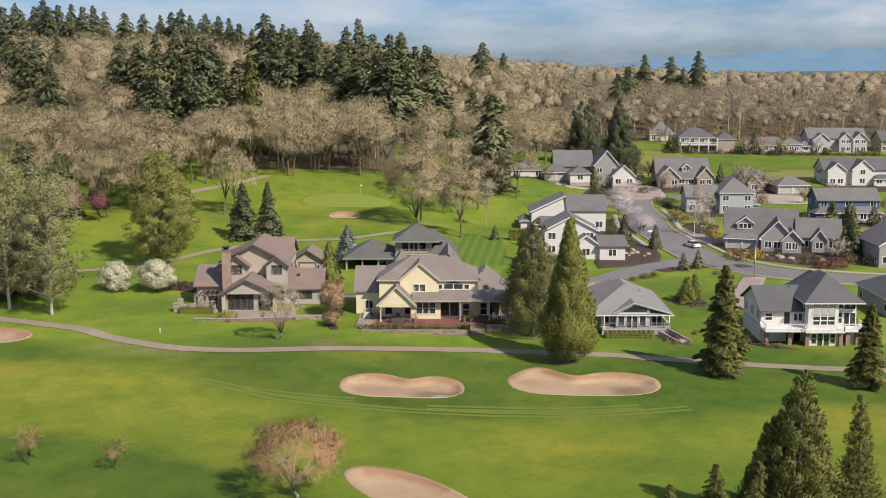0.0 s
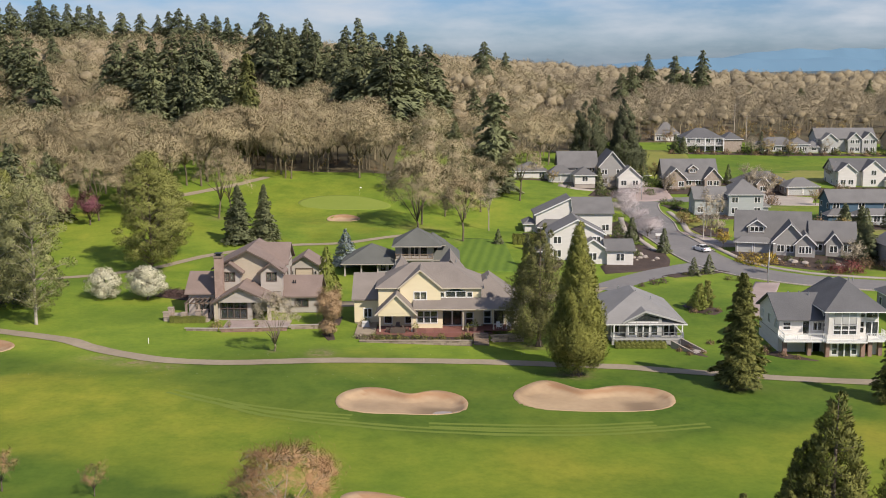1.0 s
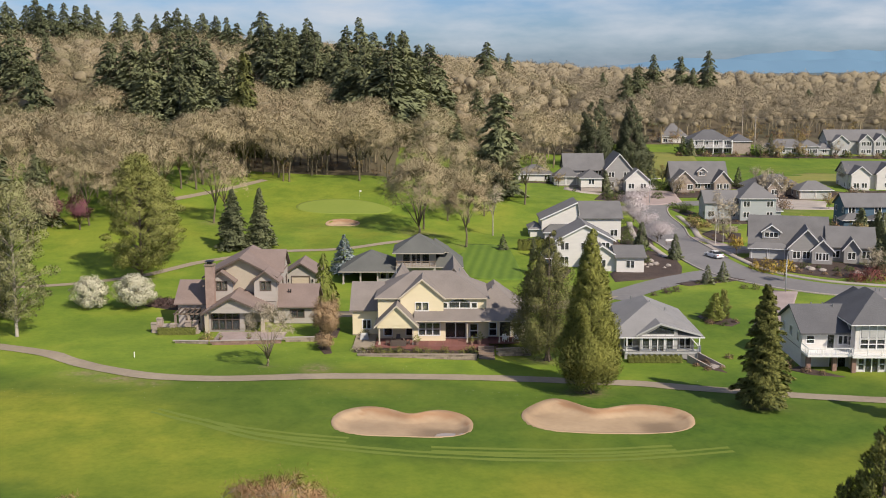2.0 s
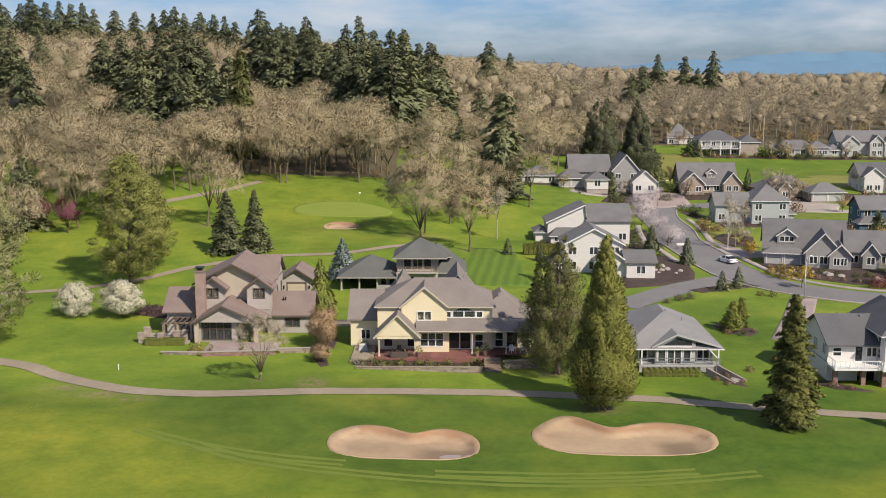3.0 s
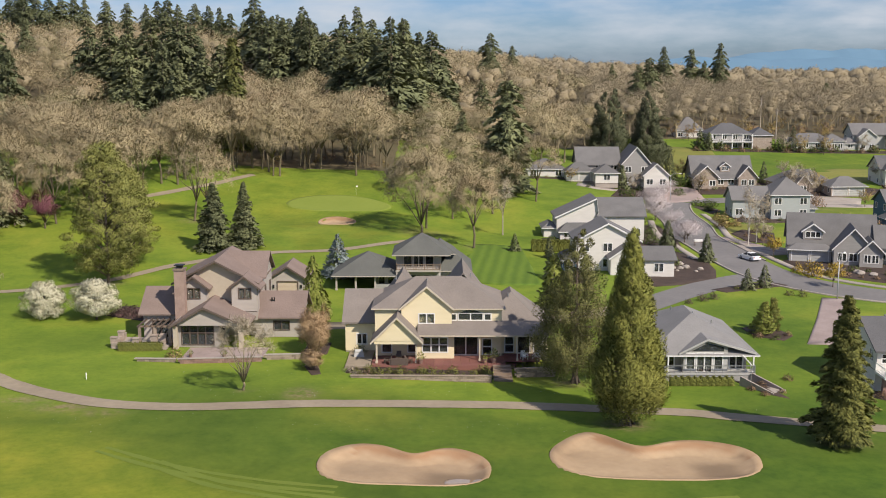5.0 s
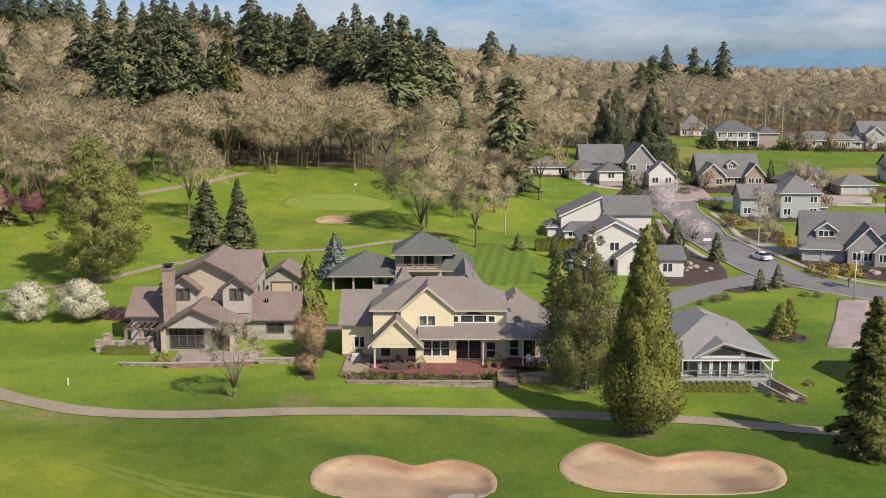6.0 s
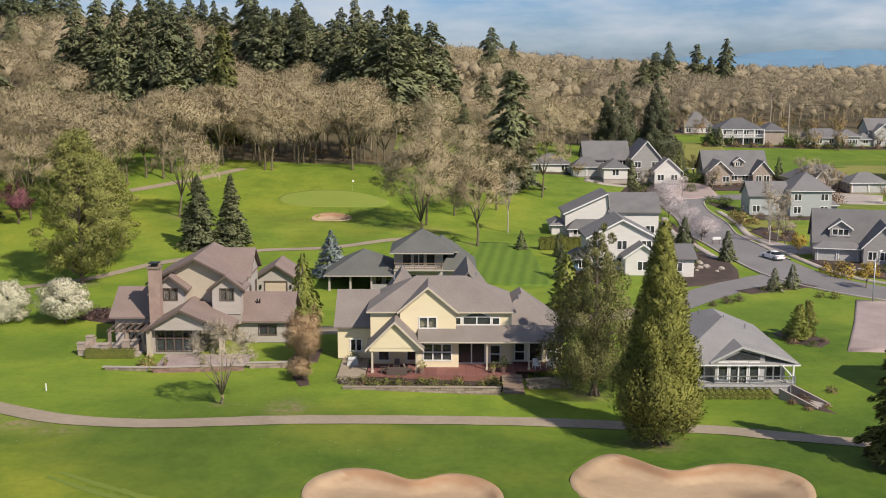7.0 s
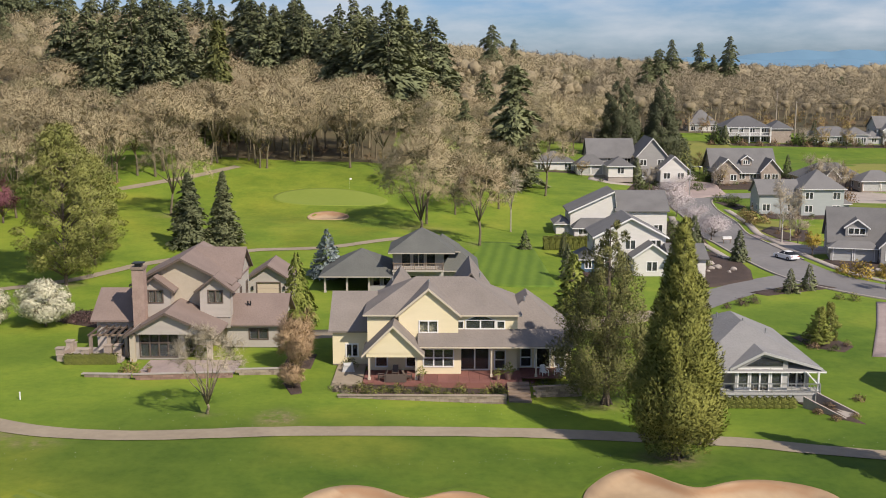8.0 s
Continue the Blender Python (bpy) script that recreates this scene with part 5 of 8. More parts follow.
street_house(29.6, 247, 0, "white two-storey house with grey gable roofs", [(-8.5, 0.0, 0.0, 9.0, 4.6, 8.3, "shed", 2, 2), (0.01, 9.2, -0.6, 9.5, 5.0, 8.0, "x", 2, 2), (-8.0, -1.0, -2.6, -0.01, 2.5, 3.7, "hip", 2, 1), (-11.0, -8.51, 1.0, 7.0, 2.6, 3.4, "hip", 0, 1)], "white", "roof_grey")
street_house(29.0, 213, 0, "white two-storey house with broad grey gables and a low wing", [(-7.6, 3.5, 3.0, 12.0, 5.6, 8.5, "y", 3, 2), (-9.9, -7.61, 1.6, 8.0, 2.7, 3.5, "hip", 1, 1, "blue_wall"), (-2.0, 3.5, -0.6, 2.99, 3.1, 5.0, "y", 1, 1), (3.51, 8.8, -1.5, 6.0, 3.0, 4.6, "x", 1, 1)], "white", "roof_grey")
street_house(26.0, 322, 0, "low pale house with grey hipped roofs", [(-5.0, 5.0, 4.0, 13.0, 2.9, 5.2, "hip", 2, 1), (5.01, 12.0, -2.0, 2.9, 2.9, 4.9, "hip", "garage", 1), (12.01, 18.0, -8.0, -0.5, 3.0, 4.8, "hip", 1, 1)], "white", "roof_grey")
h9 = street_house(47.0, 322, 0, "grey two-storey house with white front gables", [(-12.5, -1.01, 3.0, 13.0, 5.4, 9.6, "x", 3, 2), (-1.0, 6.5, -2.0, 10.0, 6.0, 10.3, "y", 2, 2), (4.0, 10.5, -7.0, -2.01, 3.4, 6.3, "y", 2, 1, "white")], "grey_wall", "roof_grey", z=4.1)
h10 = street_house(75.0, 327, 0, "stone-fronted house with grey gables and an arched dormer", [(-8.0, 8.5, 2.5, 12.0, 3.4, 8.2, "x", 0, 1), (-8.5, -2.0, -2.5, 6.0, 3.2, 6.2, "y", 2, 1), (4.0, 9.0, -0.8, 6.0, 3.2, 6.0, "y", 2, 1), (-1.99, 3.99, 1.2, 2.49, 2.9, 3.6, "hip", 2, 1)], "stone_wall", "roof_grey")
dormer(h10, -0.2, 3.0, 4.2, 2.6, "stone_wall", "roof_grey")
street_house(75.5, 280, 0, "pale sage two-storey house with grey hipped roofs", [(-1.0, 8.0, 0.0, 10.0, 6.2, 9.6, "hip", 2, 2), (-9.5, -1.01, 2.0, 9.0, 4.6, 7.2, "x", 2, 1), (8.01, 10.0, 2.0, 8.0, 2.8, 3.6, "hip", 0, 1)], "sage_wall", "roof_grey")
h12 = street_house(74.0, 225.5, -14, "wide grey craftsman house with gables and a white dormer", [(-11.5, 4.0, 3.0, 13.0, 3.2, 8.2, "x", 0, 1), (-3.8, 3.0, -1.5, 8.0, 3.2, 6.8, "y", 3, 1), (0.6, 4.6, -2.6, 3.0, 2.9, 4.9, "y", 2, 1), (4.01, 13.0, 1.5, 10.5, 3.2, 6.6, "x", 2, 1), (7.0, 10.0, -0.2, 4.0, 3.0, 4.9, "y", 1, 1), (-11.5, -4.0, 0.6, 2.99, 2.7, 3.4, "hip", "garage", 1)], "grey_wall", "roof_grey")
dormer(h12, -9.0, 3.4, 4.0, 3.6, "grey_wall", "roof_grey")
street_house(98.0, 318, 4, "low tan house with hipped grey roof and three garage doors", [(-9.0, 6.0, 4.0, 14.0, 3.2, 6.2, "hip", 2, 1), (2.5, 12.0, -3.0, 3.99, 2.9, 5.0, "hip", "garage", 1), (-5.0, -1.5, 1.5, 3.99, 3.2, 5.2, "y", 1, 1)], "stone_wall", "roof_grey")
street_house(104.0, 266, 0, "dark blue two-storey house with a grey roof", [(-6.5, 9.5, 4.0, 12.0, 5.4, 8.0, "x", 3, 2), (-8.0, -2.0, 0.5, 3.99, 2.8, 4.0, "hip", 1, 1), (-1.0, 9.0, 0.0, 3.99, 2.9, 4.0, "hip", 3, 1, "sage_wall")], "blue_wall", "roof_grey")
h15 = street_house(100.5, 405, 0, "pale house with dark hipped roof and a railed balcony", [(-10.5, 4.0, 3.0, 14.0, 5.8, 9.0, "hip", 4, 2), (4.01, 11.0, 1.5, 11.0, 5.4, 7.6, "hip", 0, 1, "stone_wall")], "grey_wall", "roof_dark", z=7.0)
part("balcony", Shape().box(-10.5, 4.0, -0.5, 2.99, 2.7, 2.95), M["pale_wall"], h15)
railing(h15, [(-10.4, -0.4), (3.9, -0.4)], 2.95, M["trim"], 1.0, 0.6)
posts(h15, [(-10.2, -0.3), (-6.7, -0.3), (-3.2, -0.3), (0.4, -0.3), (3.7, -0.3)], 0.0, 5.6, M["trim"], 0.3)
street_house(129.0, 405, 0, "low white house with a grey hipped roof", [(-11.0, 4.0, 2.0, 11.0, 3.0, 5.6, "hip", 4, 1), (0.0, 7.0, -0.5, 6.0, 3.6, 5.6, "hip", 3, 1), (7.01, 12.0, 1.0, 8.0, 2.6, 4.4, "hip", 1, 1)], "pale_wall", "roof_grey", z=7.0)
street_house(151.0, 405, 0, "two-storey house with three white gables and open porches", [(-11.0, 11.0, 3.0, 12.0, 5.6, 9.0, "x", 0, 2), (-10.0, -4.0, 0.0, 6.0, 5.0, 7.4, "y", 2, 2), (0.0, 5.0, 0.5, 6.0, 5.2, 7.6, "y", 2, 2), (5.01, 10.5, 0.0, 6.0, 5.2, 7.8, "y", 2, 2)], "pale_wall", "roof_grey", z=6.8)
street_house(88.0, 434, 0, "white house with a plain grey roof", [(-4.0, 6.0, 0.0, 9.0, 3.6, 8.0, "hip", 2, 1)], "white", "roof_grey", z=9.0)
street_house(176.0, 408, 0, "brown house with a dark roof", [(-8.0, 10.0, 0.0, 10.0, 4.6, 8.0, "x", 3, 1)], "stone_wall", "roof_dark", z=6.8)
h20 = street_house(130.0, 330, 0, "white two-storey house with a dark roof and gables", [(-9.5, 14.0, 3.0, 12.0, 5.0, 8.2, "x", 3, 2), (-9.0, -3.5, 0.5, 7.0, 5.0, 7.2, "y", 2, 2), (-1.0, 5.5, 1.5, 7.0, 5.2, 8.0, "y", 1, 2), (5.51, 14.0, 0.0, 2.99, 2.6, 3.6, "hip", 3, 1)], "white", "roof_dark")
street_house(78.5, 162, 0, "dark-roofed house beside the tall white one", [(-5.5, 9.0, 0.0, 14.0, 3.4, 7.4, "hip", 3, 1)], "grey_wall", "roof_dark")
street_house(94.0, 206, 0, "grey-brown house with a pitched roof", [(-5.5, 8.0, 0.0, 12.0, 4.6, 8.6, "y", 2, 1)], "grey_wall", "roof_grey")

# ---- trees ----
import itertools

rng = np.random.default_rng(7)


def unit(v):
    return v / np.maximum(1e-6, np.linalg.norm(v, axis=1, keepdims=True))


def rounded(v, centre, up=0.35, mess=0.25):
    """Normals that point out of a crown, a little astray."""
    q = unit(v - np.asarray(centre))
    return unit(q + np.array([0, 0, up]) + rng.normal(size=v.shape) * mess)


def blades(p, d, length, width):
    """Slim triangles from the points p along the ways d."""
    n = len(p)
    side = unit(np.cross(d, rng.normal(size=(n, 3)))) * width[:, None] / 2
    v = np.stack([p - side, p + side, p + d * length[:, None]], 1).reshape(-1, 3)
    return v, np.arange(3 * n).reshape(n, 3)


def sprays(p, d, length, width, droop=0.0):
    """Kite-shaped sprays: two triangles each, bent along the middle."""
    n = len(p)
    side = unit(np.cross(d, rng.normal(size=(n, 3)))) * width[:, None] / 2
    midp = p + d * (length * 0.45)[:, None]
    tip = p + d * length[:, None]
    tip[:, 2] -= droop * length
    v = np.stack([p, midp - side, tip, midp + side], 1).reshape(-1, 3)
    k = np.arange(n)[:, None] * 4
    return v, np.concatenate([k + [0, 1, 2], k + [0, 2, 3]])


def limbs(h, spread, n_limbs, n_sub, fork, r0, sides=5, lean=0.0, central=False):
    """Trunk and branches of a broad tree: their tubes, and places and ways at the branches' outer ends."""
    s = Shape()
    ends, ways = [], []
    top = Vector((random.uniform(-1, 1) * lean, random.uniform(-1, 1) * lean, h * fork))
    s.tube([(0, 0, -0.4), (0, 0, 0.25), tuple(top * 0.5), tuple(top)], [r0 * 1.45, r0 * 1.05, r0 * 0.85, r0 * 0.7], sides + 2)
    if central:
        s.tube([tuple(top), (0, 0, h * 0.6), (0, 0, h * 0.93)], [r0 * 0.7, r0 * 0.4, 0.03], sides)
    for i in range(n_limbs):
        a = 2 * math.pi * (i + random.uniform(-0.3, 0.3)) / n_limbs
        up = random.uniform(0.45, 1.0) if i else 1.0
        out = spread * math.sqrt(max(0.05, 1 - (up - 0.35) ** 2)) * random.uniform(0.6, 0.85)
        e = Vector((math.cos(a) * out * (0.25 if i == 0 else 1), math.sin(a) * out * (0.25 if i == 0 else 1), h * (fork + (0.92 - fork) * up)))
        b = top * random.uniform(0.75, 1.0)
        if central:
            t = (i + random.random()) / n_limbs
            b = Vector((0, 0, h * (fork + (0.86 - fork) * t)))
            out = spread * (0.45 + 0.55 * math.sin(math.pi * (0.12 + 0.62 * t))) * (1 - 0.55 * t ** 3) * random.uniform(0.6, 0.9)
            e = Vector((math.cos(a * 2.4) * out, math.sin(a * 2.4) * out, min(h * 0.97, b.z + out * random.uniform(0.2, 0.7))))
        m = b.lerp(e, 0.45) + Vector((random.uniform(-1, 1), random.uniform(-1, 1), 0.6)) * spread * 0.09
        s.tube([tuple(b), tuple(m), tuple(e)], [r0 * 0.5, r0 * 0.3, r0 * 0.10], sides)
        for j in range(n_sub):
            t = random.uniform(0.3, 1.0)
            q = m.lerp(e, (t - 0.45) / 0.55) if t > 0.45 else b.lerp(m, t / 0.45)
            d = Vector((random.uniform(-1, 1) + math.cos(a) * 0.6, random.uniform(-1, 1) + math.sin(a) * 0.6, random.uniform(-0.1, 1.0))).normalized()
            f = q + d * spread * random.uniform(0.25, 0.48)
            f.z = min(f.z, h * 0.98)
            g = q.lerp(f, 0.5) + Vector((random.uniform(-1, 1), random.uniform(-1, 1), random.uniform(-1, 1))) * spread * 0.05
            s.tube([tuple(q), tuple(g), tuple(f)], [r0 * 0.2, r0 * 0.12, r0 * 0.04], min(4, sides))
            for c in (g, q.lerp(f, 0.75), f):
                ends.append(c)
                ways.append(d)
    return s, np.array(ends), np.array(ways)


def bare_tree(h, spread, n_limbs=8, n_sub=7, twigs=10, fork=0.3, r0=0.28, tw=0.07, tl=0.12, wood="moss_bark", twig="twig", sides=5, shell=0, mid=0.60):
    s, e, w = limbs(h, spread, n_limbs, n_sub, fork, r0, sides)
    n = len(e) * twigs
    k = np.repeat(np.arange(len(e)), twigs)
    p = e[k] + rng.normal(size=(n, 3)) * spread * 0.06
    d = unit(w[k] * 0.55 + rng.normal(size=(n, 3)) * 0.75 + np.array([0, 0, 0.25]))
    v, f = blades(p, d, h * tl * rng.uniform(0.5, 1.3, n), tw * rng.uniform(0.6, 1.4, n))
    q = rounded(v, (0, 0, h * 0.5))
    if shell:
        v2, f2, q2 = dome(h, spread, shell, tw, h * tl, 16, mid)
        v, f, q = np.concatenate([v, v2]), np.concatenate([f, f2 + len(v)]), np.concatenate([q, q2])
    return s.mesh("trunk", M[wood], True), soup("crown", v, f, M[twig], q)


GOLD = (1 + math.sqrt(5)) / 2
KNOT = unit(np.array([(0, s, t * GOLD) for s in (-1, 1) for t in (-1, 1)] + [(s, t * GOLD, 0) for s in (-1, 1) for t in (-1, 1)] + [(t * GOLD, 0, s) for s in (-1, 1) for t in (-1, 1)], float))
KNOT_FACES = np.array([f for f in itertools.combinations(range(12), 3) if all(np.linalg.norm(KNOT[i] - KNOT[j]) < 1.1 for i, j in itertools.combinations(f, 2))])


def dome(h, spread, n, tw, tl, count=13, mid=0.60, lobe=(0.27, 0.42), out=0.66):
    """The fine outer twigs of a domed crown, in rounded lobes with gaps between."""
    c = unit(rng.normal(size=(count, 3)) + np.array([0, 0, 0.45]))
    c[:, 2] = np.abs(c[:, 2]) - 0.12
    r = spread * rng.uniform(*lobe, count)
    c = c * np.array([spread * out, spread * out, h * 0.25]) * rng.uniform(0.8, 1.08, (count, 1)) + np.array([0, 0, h * mid])
    k = rng.integers(0, count, n)
    d = unit(rng.normal(size=(n, 3)) + np.array([0, 0, 0.35]))
    p = c[k] + d * (r[k] * rng.uniform(0.72, 1.02, n))[:, None]
    way = unit(d * 0.45 + rng.normal(size=(n, 3)) * 0.6)
    v, f = blades(p, way, tl * rng.uniform(0.5, 1.2, n), tw * rng.uniform(0.5, 1.3, n))
    q = np.repeat(unit(d + unit(p - np.array([0, 0, h * 0.5])) * 0.6 + np.array([0, 0, 0.1]) + rng.normal(size=(n, 3)) * 0.1), 3, 0)
    return v, f, q


def oak(h, spread, n_limbs=7, targets=64, twigs=7, haze=46, tw=0.055, r0=0.22, wood="oak_bark", twig="twig", sides=5, fork=(0.26, 0.38), low=-0.3):
    """A bare broad tree: a crooked trunk and limbs, boughs that reach the rim of a domed crown, and a haze of twigs there."""
    s = Shape()
    z0 = h * random.uniform(*fork)
    lean = Vector((random.uniform(-0.6, 0.6), random.uniform(-0.6, 0.6), 0))
    top = lean + Vector((0, 0, z0))
    s.tube([(0, 0, -0.5), (0, 0, 0.3), tuple(lean * 0.3 + Vector((0.12, -0.08, z0 * 0.55))), tuple(top)], [r0 * 1.5, r0 * 1.05, r0 * 0.9, r0 * 0.75], sides + 1)
    knees = []
    for i in range(n_limbs):
        a = 2 * math.pi * (i + random.uniform(-0.3, 0.3)) / n_limbs
        out = Vector((math.cos(a), math.sin(a), 0)) * (spread * (0.12 if i == 0 else random.uniform(0.55, 0.8)))
        rise = (h * 0.86 - z0) * (1.0 if i == 0 else random.uniform(0.45, 0.95))
        b = top * random.uniform(0.78, 1.0)
        pts = [b]
        for t, up in ((0.3, 0.42), (0.65, 0.74), (1.0, 1.0)):
            crook = Vector((random.uniform(-1, 1), random.uniform(-1, 1), random.uniform(-0.6, 0.6))) * spread * 0.07
            pts.append(b + out * t + Vector((0, 0, rise * up)) + crook)
        s.tube([tuple(p) for p in pts], [r0 * 0.55, r0 * 0.40, r0 * 0.25, r0 * 0.10], sides)
        for p, q in zip(pts, pts[1:]):
            knees += [p.lerp(q, 0.4), p.lerp(q, 0.9)]
    knees = np.array(knees)
    ends, ways = [], []
    rim = unit(rng.normal(size=(targets * 3, 3)) + np.array([0, 0, 0.35]))
    rim = rim[rim[:, 2] > low][:targets]
    for d in rim:
        bump = 0.86 + 0.3 * noise.noise(Vector(d * 1.7) + Vector((spread, h, r0 * 9)))
        e = d * np.array([spread, spread, h * 0.37]) * bump + np.array([0, 0, h * 0.61])
        gap = np.linalg.norm((knees - e) * np.array([1, 1, 1.4]), axis=1) + rng.uniform(0, spread * 0.25, len(knees))
        q = knees[gap.argmin()]
        m = (q + e) / 2 + rng.normal(size=3) * spread * 0.06 + np.array([0, 0, 0.02 * h])
        s.tube([tuple(q), tuple(m), tuple(e)], [r0 * 0.20, r0 * 0.13, r0 * 0.04], 3)
        for c in (m, (m + e) / 2, e, e):
            ends.append(c)
            ways.append(d)
    e, w = np.array(ends), np.array(ways)
    k = np.repeat(np.arange(len(e)), twigs)
    n = len(k)
    d = unit(w[k] * 0.5 + rng.normal(size=(n, 3)) * 0.8 + np.array([0, 0, 0.2]))
    v, f = blades(e[k] + rng.normal(size=(n, 3)) * spread * 0.035, d, h * 0.085 * rng.uniform(0.4, 1.2, n), tw * 1.3 * rng.uniform(0.6, 1.4, n))
    k = np.repeat(np.arange(3, len(e), 4), haze)
    n = len(k)
    d2 = unit(w[k] * 0.35 + rng.normal(size=(n, 3)) * 0.8)
    v2, f2 = blades(e[k] + rng.normal(size=(n, 3)) * spread * np.array([0.13, 0.13, 0.085]), d2, h * 0.034 * rng.uniform(0.5, 1.3, n), tw * rng.uniform(0.6, 1.4, n))
    v, f = np.concatenate([v, v2]), np.concatenate([f, f2 + len(v)])
    return s.mesh("trunk", M[wood], True), soup("crown", v, f, M[twig], rounded(v, (0, 0, h * 0.48), 0.25, 0.2))


def cloud_tree(h, wide, leaf, clumps=80, per=300, size=0.3, slim=0.4, puff=0.17, low=0.12, r0=0.26, wood="bark", flat=0.6, gap=0.0, top=0.3):
    """A leafy tree whose crown is built of flattened clumps of small leaves, each at the end of a bough."""
    s = Shape().tube([(0, 0, -0.4), (0, 0, 0.3), (0.1, 0.1, h * 0.5), (0, 0, h * 0.93)], [r0 * 1.4, r0, r0 * 0.6, 0.03], 7)
    vs, fs, ns, off = [], [], [], 0
    for i in range(clumps):
        t = low + (0.96 - low) * (i + random.random()) / clumps
        u = (t - low) / (1 - low)
        edge = wide * (0.42 + 0.58 * math.sin(math.pi * min(1, 0.12 + 0.62 * u / max(0.3, 1 - top)))) * math.sqrt(max(0.03, 1 - u ** 6))
        a = i * 2.39996 + random.uniform(-0.5, 0.5)
        out = edge * math.sqrt(random.uniform(0.12, 1.0)) * (0.55 if random.random() < gap else 0.85)
        c = np.array([math.cos(a) * out, math.sin(a) * out, t * h])
        q = np.array([0, 0, max(h * 0.05, c[2] - out * random.uniform(0.4, 0.9))])
        s.tube([tuple(q), tuple((q + c) / 2 + np.array([0, 0, out * 0.1])), tuple(c)], [r0 * 0.28, r0 * 0.18, r0 * 0.05], 4)
        r = wide * puff * random.uniform(0.75, 1.35) + 0.05
        d = unit(rng.normal(size=(per, 3)))
        p = c + d * np.array([r, r, r * flat]) * np.cbrt(rng.uniform(0.1, 1.1, per))[:, None]
        v, f = blades(p, unit(rng.normal(size=(per, 3)) + d * 0.4), size * rng.uniform(0.6, 1.5, per), size * slim * rng.uniform(0.6, 1.4, per))
        away = c - np.array([0, 0, h * 0.45])
        nn = np.repeat(unit(d * 0.75 + away / max(0.1, np.linalg.norm(away)) * 0.7 + np.array([0, 0, 0.3]) + rng.normal(size=(per, 3)) * 0.12), 3, 0)
        vs.append(v), fs.append(f + off), ns.append(nn)
        off += len(v)
    return s.mesh("trunk", M[wood], True), soup("crown", np.concatenate(vs), np.concatenate(fs), M[leaf], np.concatenate(ns))


def fir(h, r, boughs=150, per=20, leaf="needle", low=0.06, shape=0.75, rise=0.10, droop=0.35, spray=0.30, skirt=0.12, wood="bark", ragged=0.25, slim=0.42):
    """A pointed evergreen whose boughs are drooping fans of overlapping sprays."""
    t = Shape().tube([(0, 0, -0.5), (0, 0, 0.3), (0, 0, h * 0.5), (0, 0, h * 0.985)], [h * 0.019, h * 0.014, h * 0.009, 0.02], 7)
    zz = low + (0.985 - low) * ((np.arange(boughs) + rng.uniform(0, 1, boughs)) / boughs) ** 1.12
    reach = r * np.power((1 - zz) / (1 - low), shape) * rng.uniform(1 - 1.6 * ragged, 1 + 0.6 * ragged, boughs) + 0.012 * h
    reach *= np.clip((zz - low) / skirt + 0.55, 0, 1)
    ang = np.arange(boughs) * 2.39996 + rng.uniform(-0.5, 0.5, boughs)
    k = np.repeat(np.arange(boughs), per)
    n = len(k)
    u = np.tile((np.arange(per) + 0.5) / per, boughs) ** 0.75 + rng.uniform(-0.05, 0.05, n)
    side = rng.uniform(-1, 1, n)
    out = np.stack([np.cos(ang[k]), np.sin(ang[k]), np.zeros(n)], 1)
    tang = np.stack([-np.sin(ang[k]), np.cos(ang[k]), np.zeros(n)], 1)
    L = reach[k]
    p = out * (u * L * 0.9)[:, None] + tang * (side * L * 0.30 * np.sin(math.pi * np.clip(0.15 + 0.8 * u, 0, 1)))[:, None]
    p[:, 2] += zz[k] * h + rise * u * L - droop * u ** 2 * L - 0.06 * np.abs(side) * L + rng.normal(size=n) * 0.006 * h
    d = unit(out * 0.8 + tang * (side * 0.8)[:, None] + np.array([0, 0, 1.0]) * (rise - droop * u - 0.15 + rng.normal(size=n) * 0.22)[:, None])
    ln = (L * spray * (1.15 - 0.5 * u) + 0.012 * h) * rng.uniform(0.7, 1.3, n)
    v, f = blades(p, d, ln, ln * slim * rng.uniform(0.7, 1.4, n))
    nrm = np.repeat(unit(out * 0.8 + tang * (side * 0.35)[:, None] + np.array([0, 0, 0.45]) + rng.normal(size=(n, 3)) * 0.28), 3, 0)
    return t.mesh("trunk", M[wood], True), soup("crown", v, f, M[leaf], nrm)


def leafy_tree(h, spread, leaf, n_limbs=9, n_sub=8, per=16, size=0.3, fork=0.22, r0=0.26, wood="bark", clump=0.11, flat=0.0, central=False, fine=False, slim=0.75):
    s, e, w = limbs(h, spread, n_limbs, n_sub, fork, r0, central=central)
    n = len(e) * per
    k = np.repeat(np.arange(len(e)), per)
    p = e[k] + rng.normal(size=(n, 3)) * spread * clump * np.array([1, 1, 0.8])
    d = unit(rng.normal(size=(n, 3)) + np.array([0, 0, flat]))
    ln, wd = size * rng.uniform(0.6, 1.5, n), size * slim * rng.uniform(0.6, 1.3, n)
    v, f = blades(p, d, ln, wd) if fine else sprays(p, d, ln, wd)
    return s.mesh("trunk", M[wood], True), soup("crown", v, f, M[leaf], rounded(v, (0, 0, h * 0.45), 0.3, 0.15))


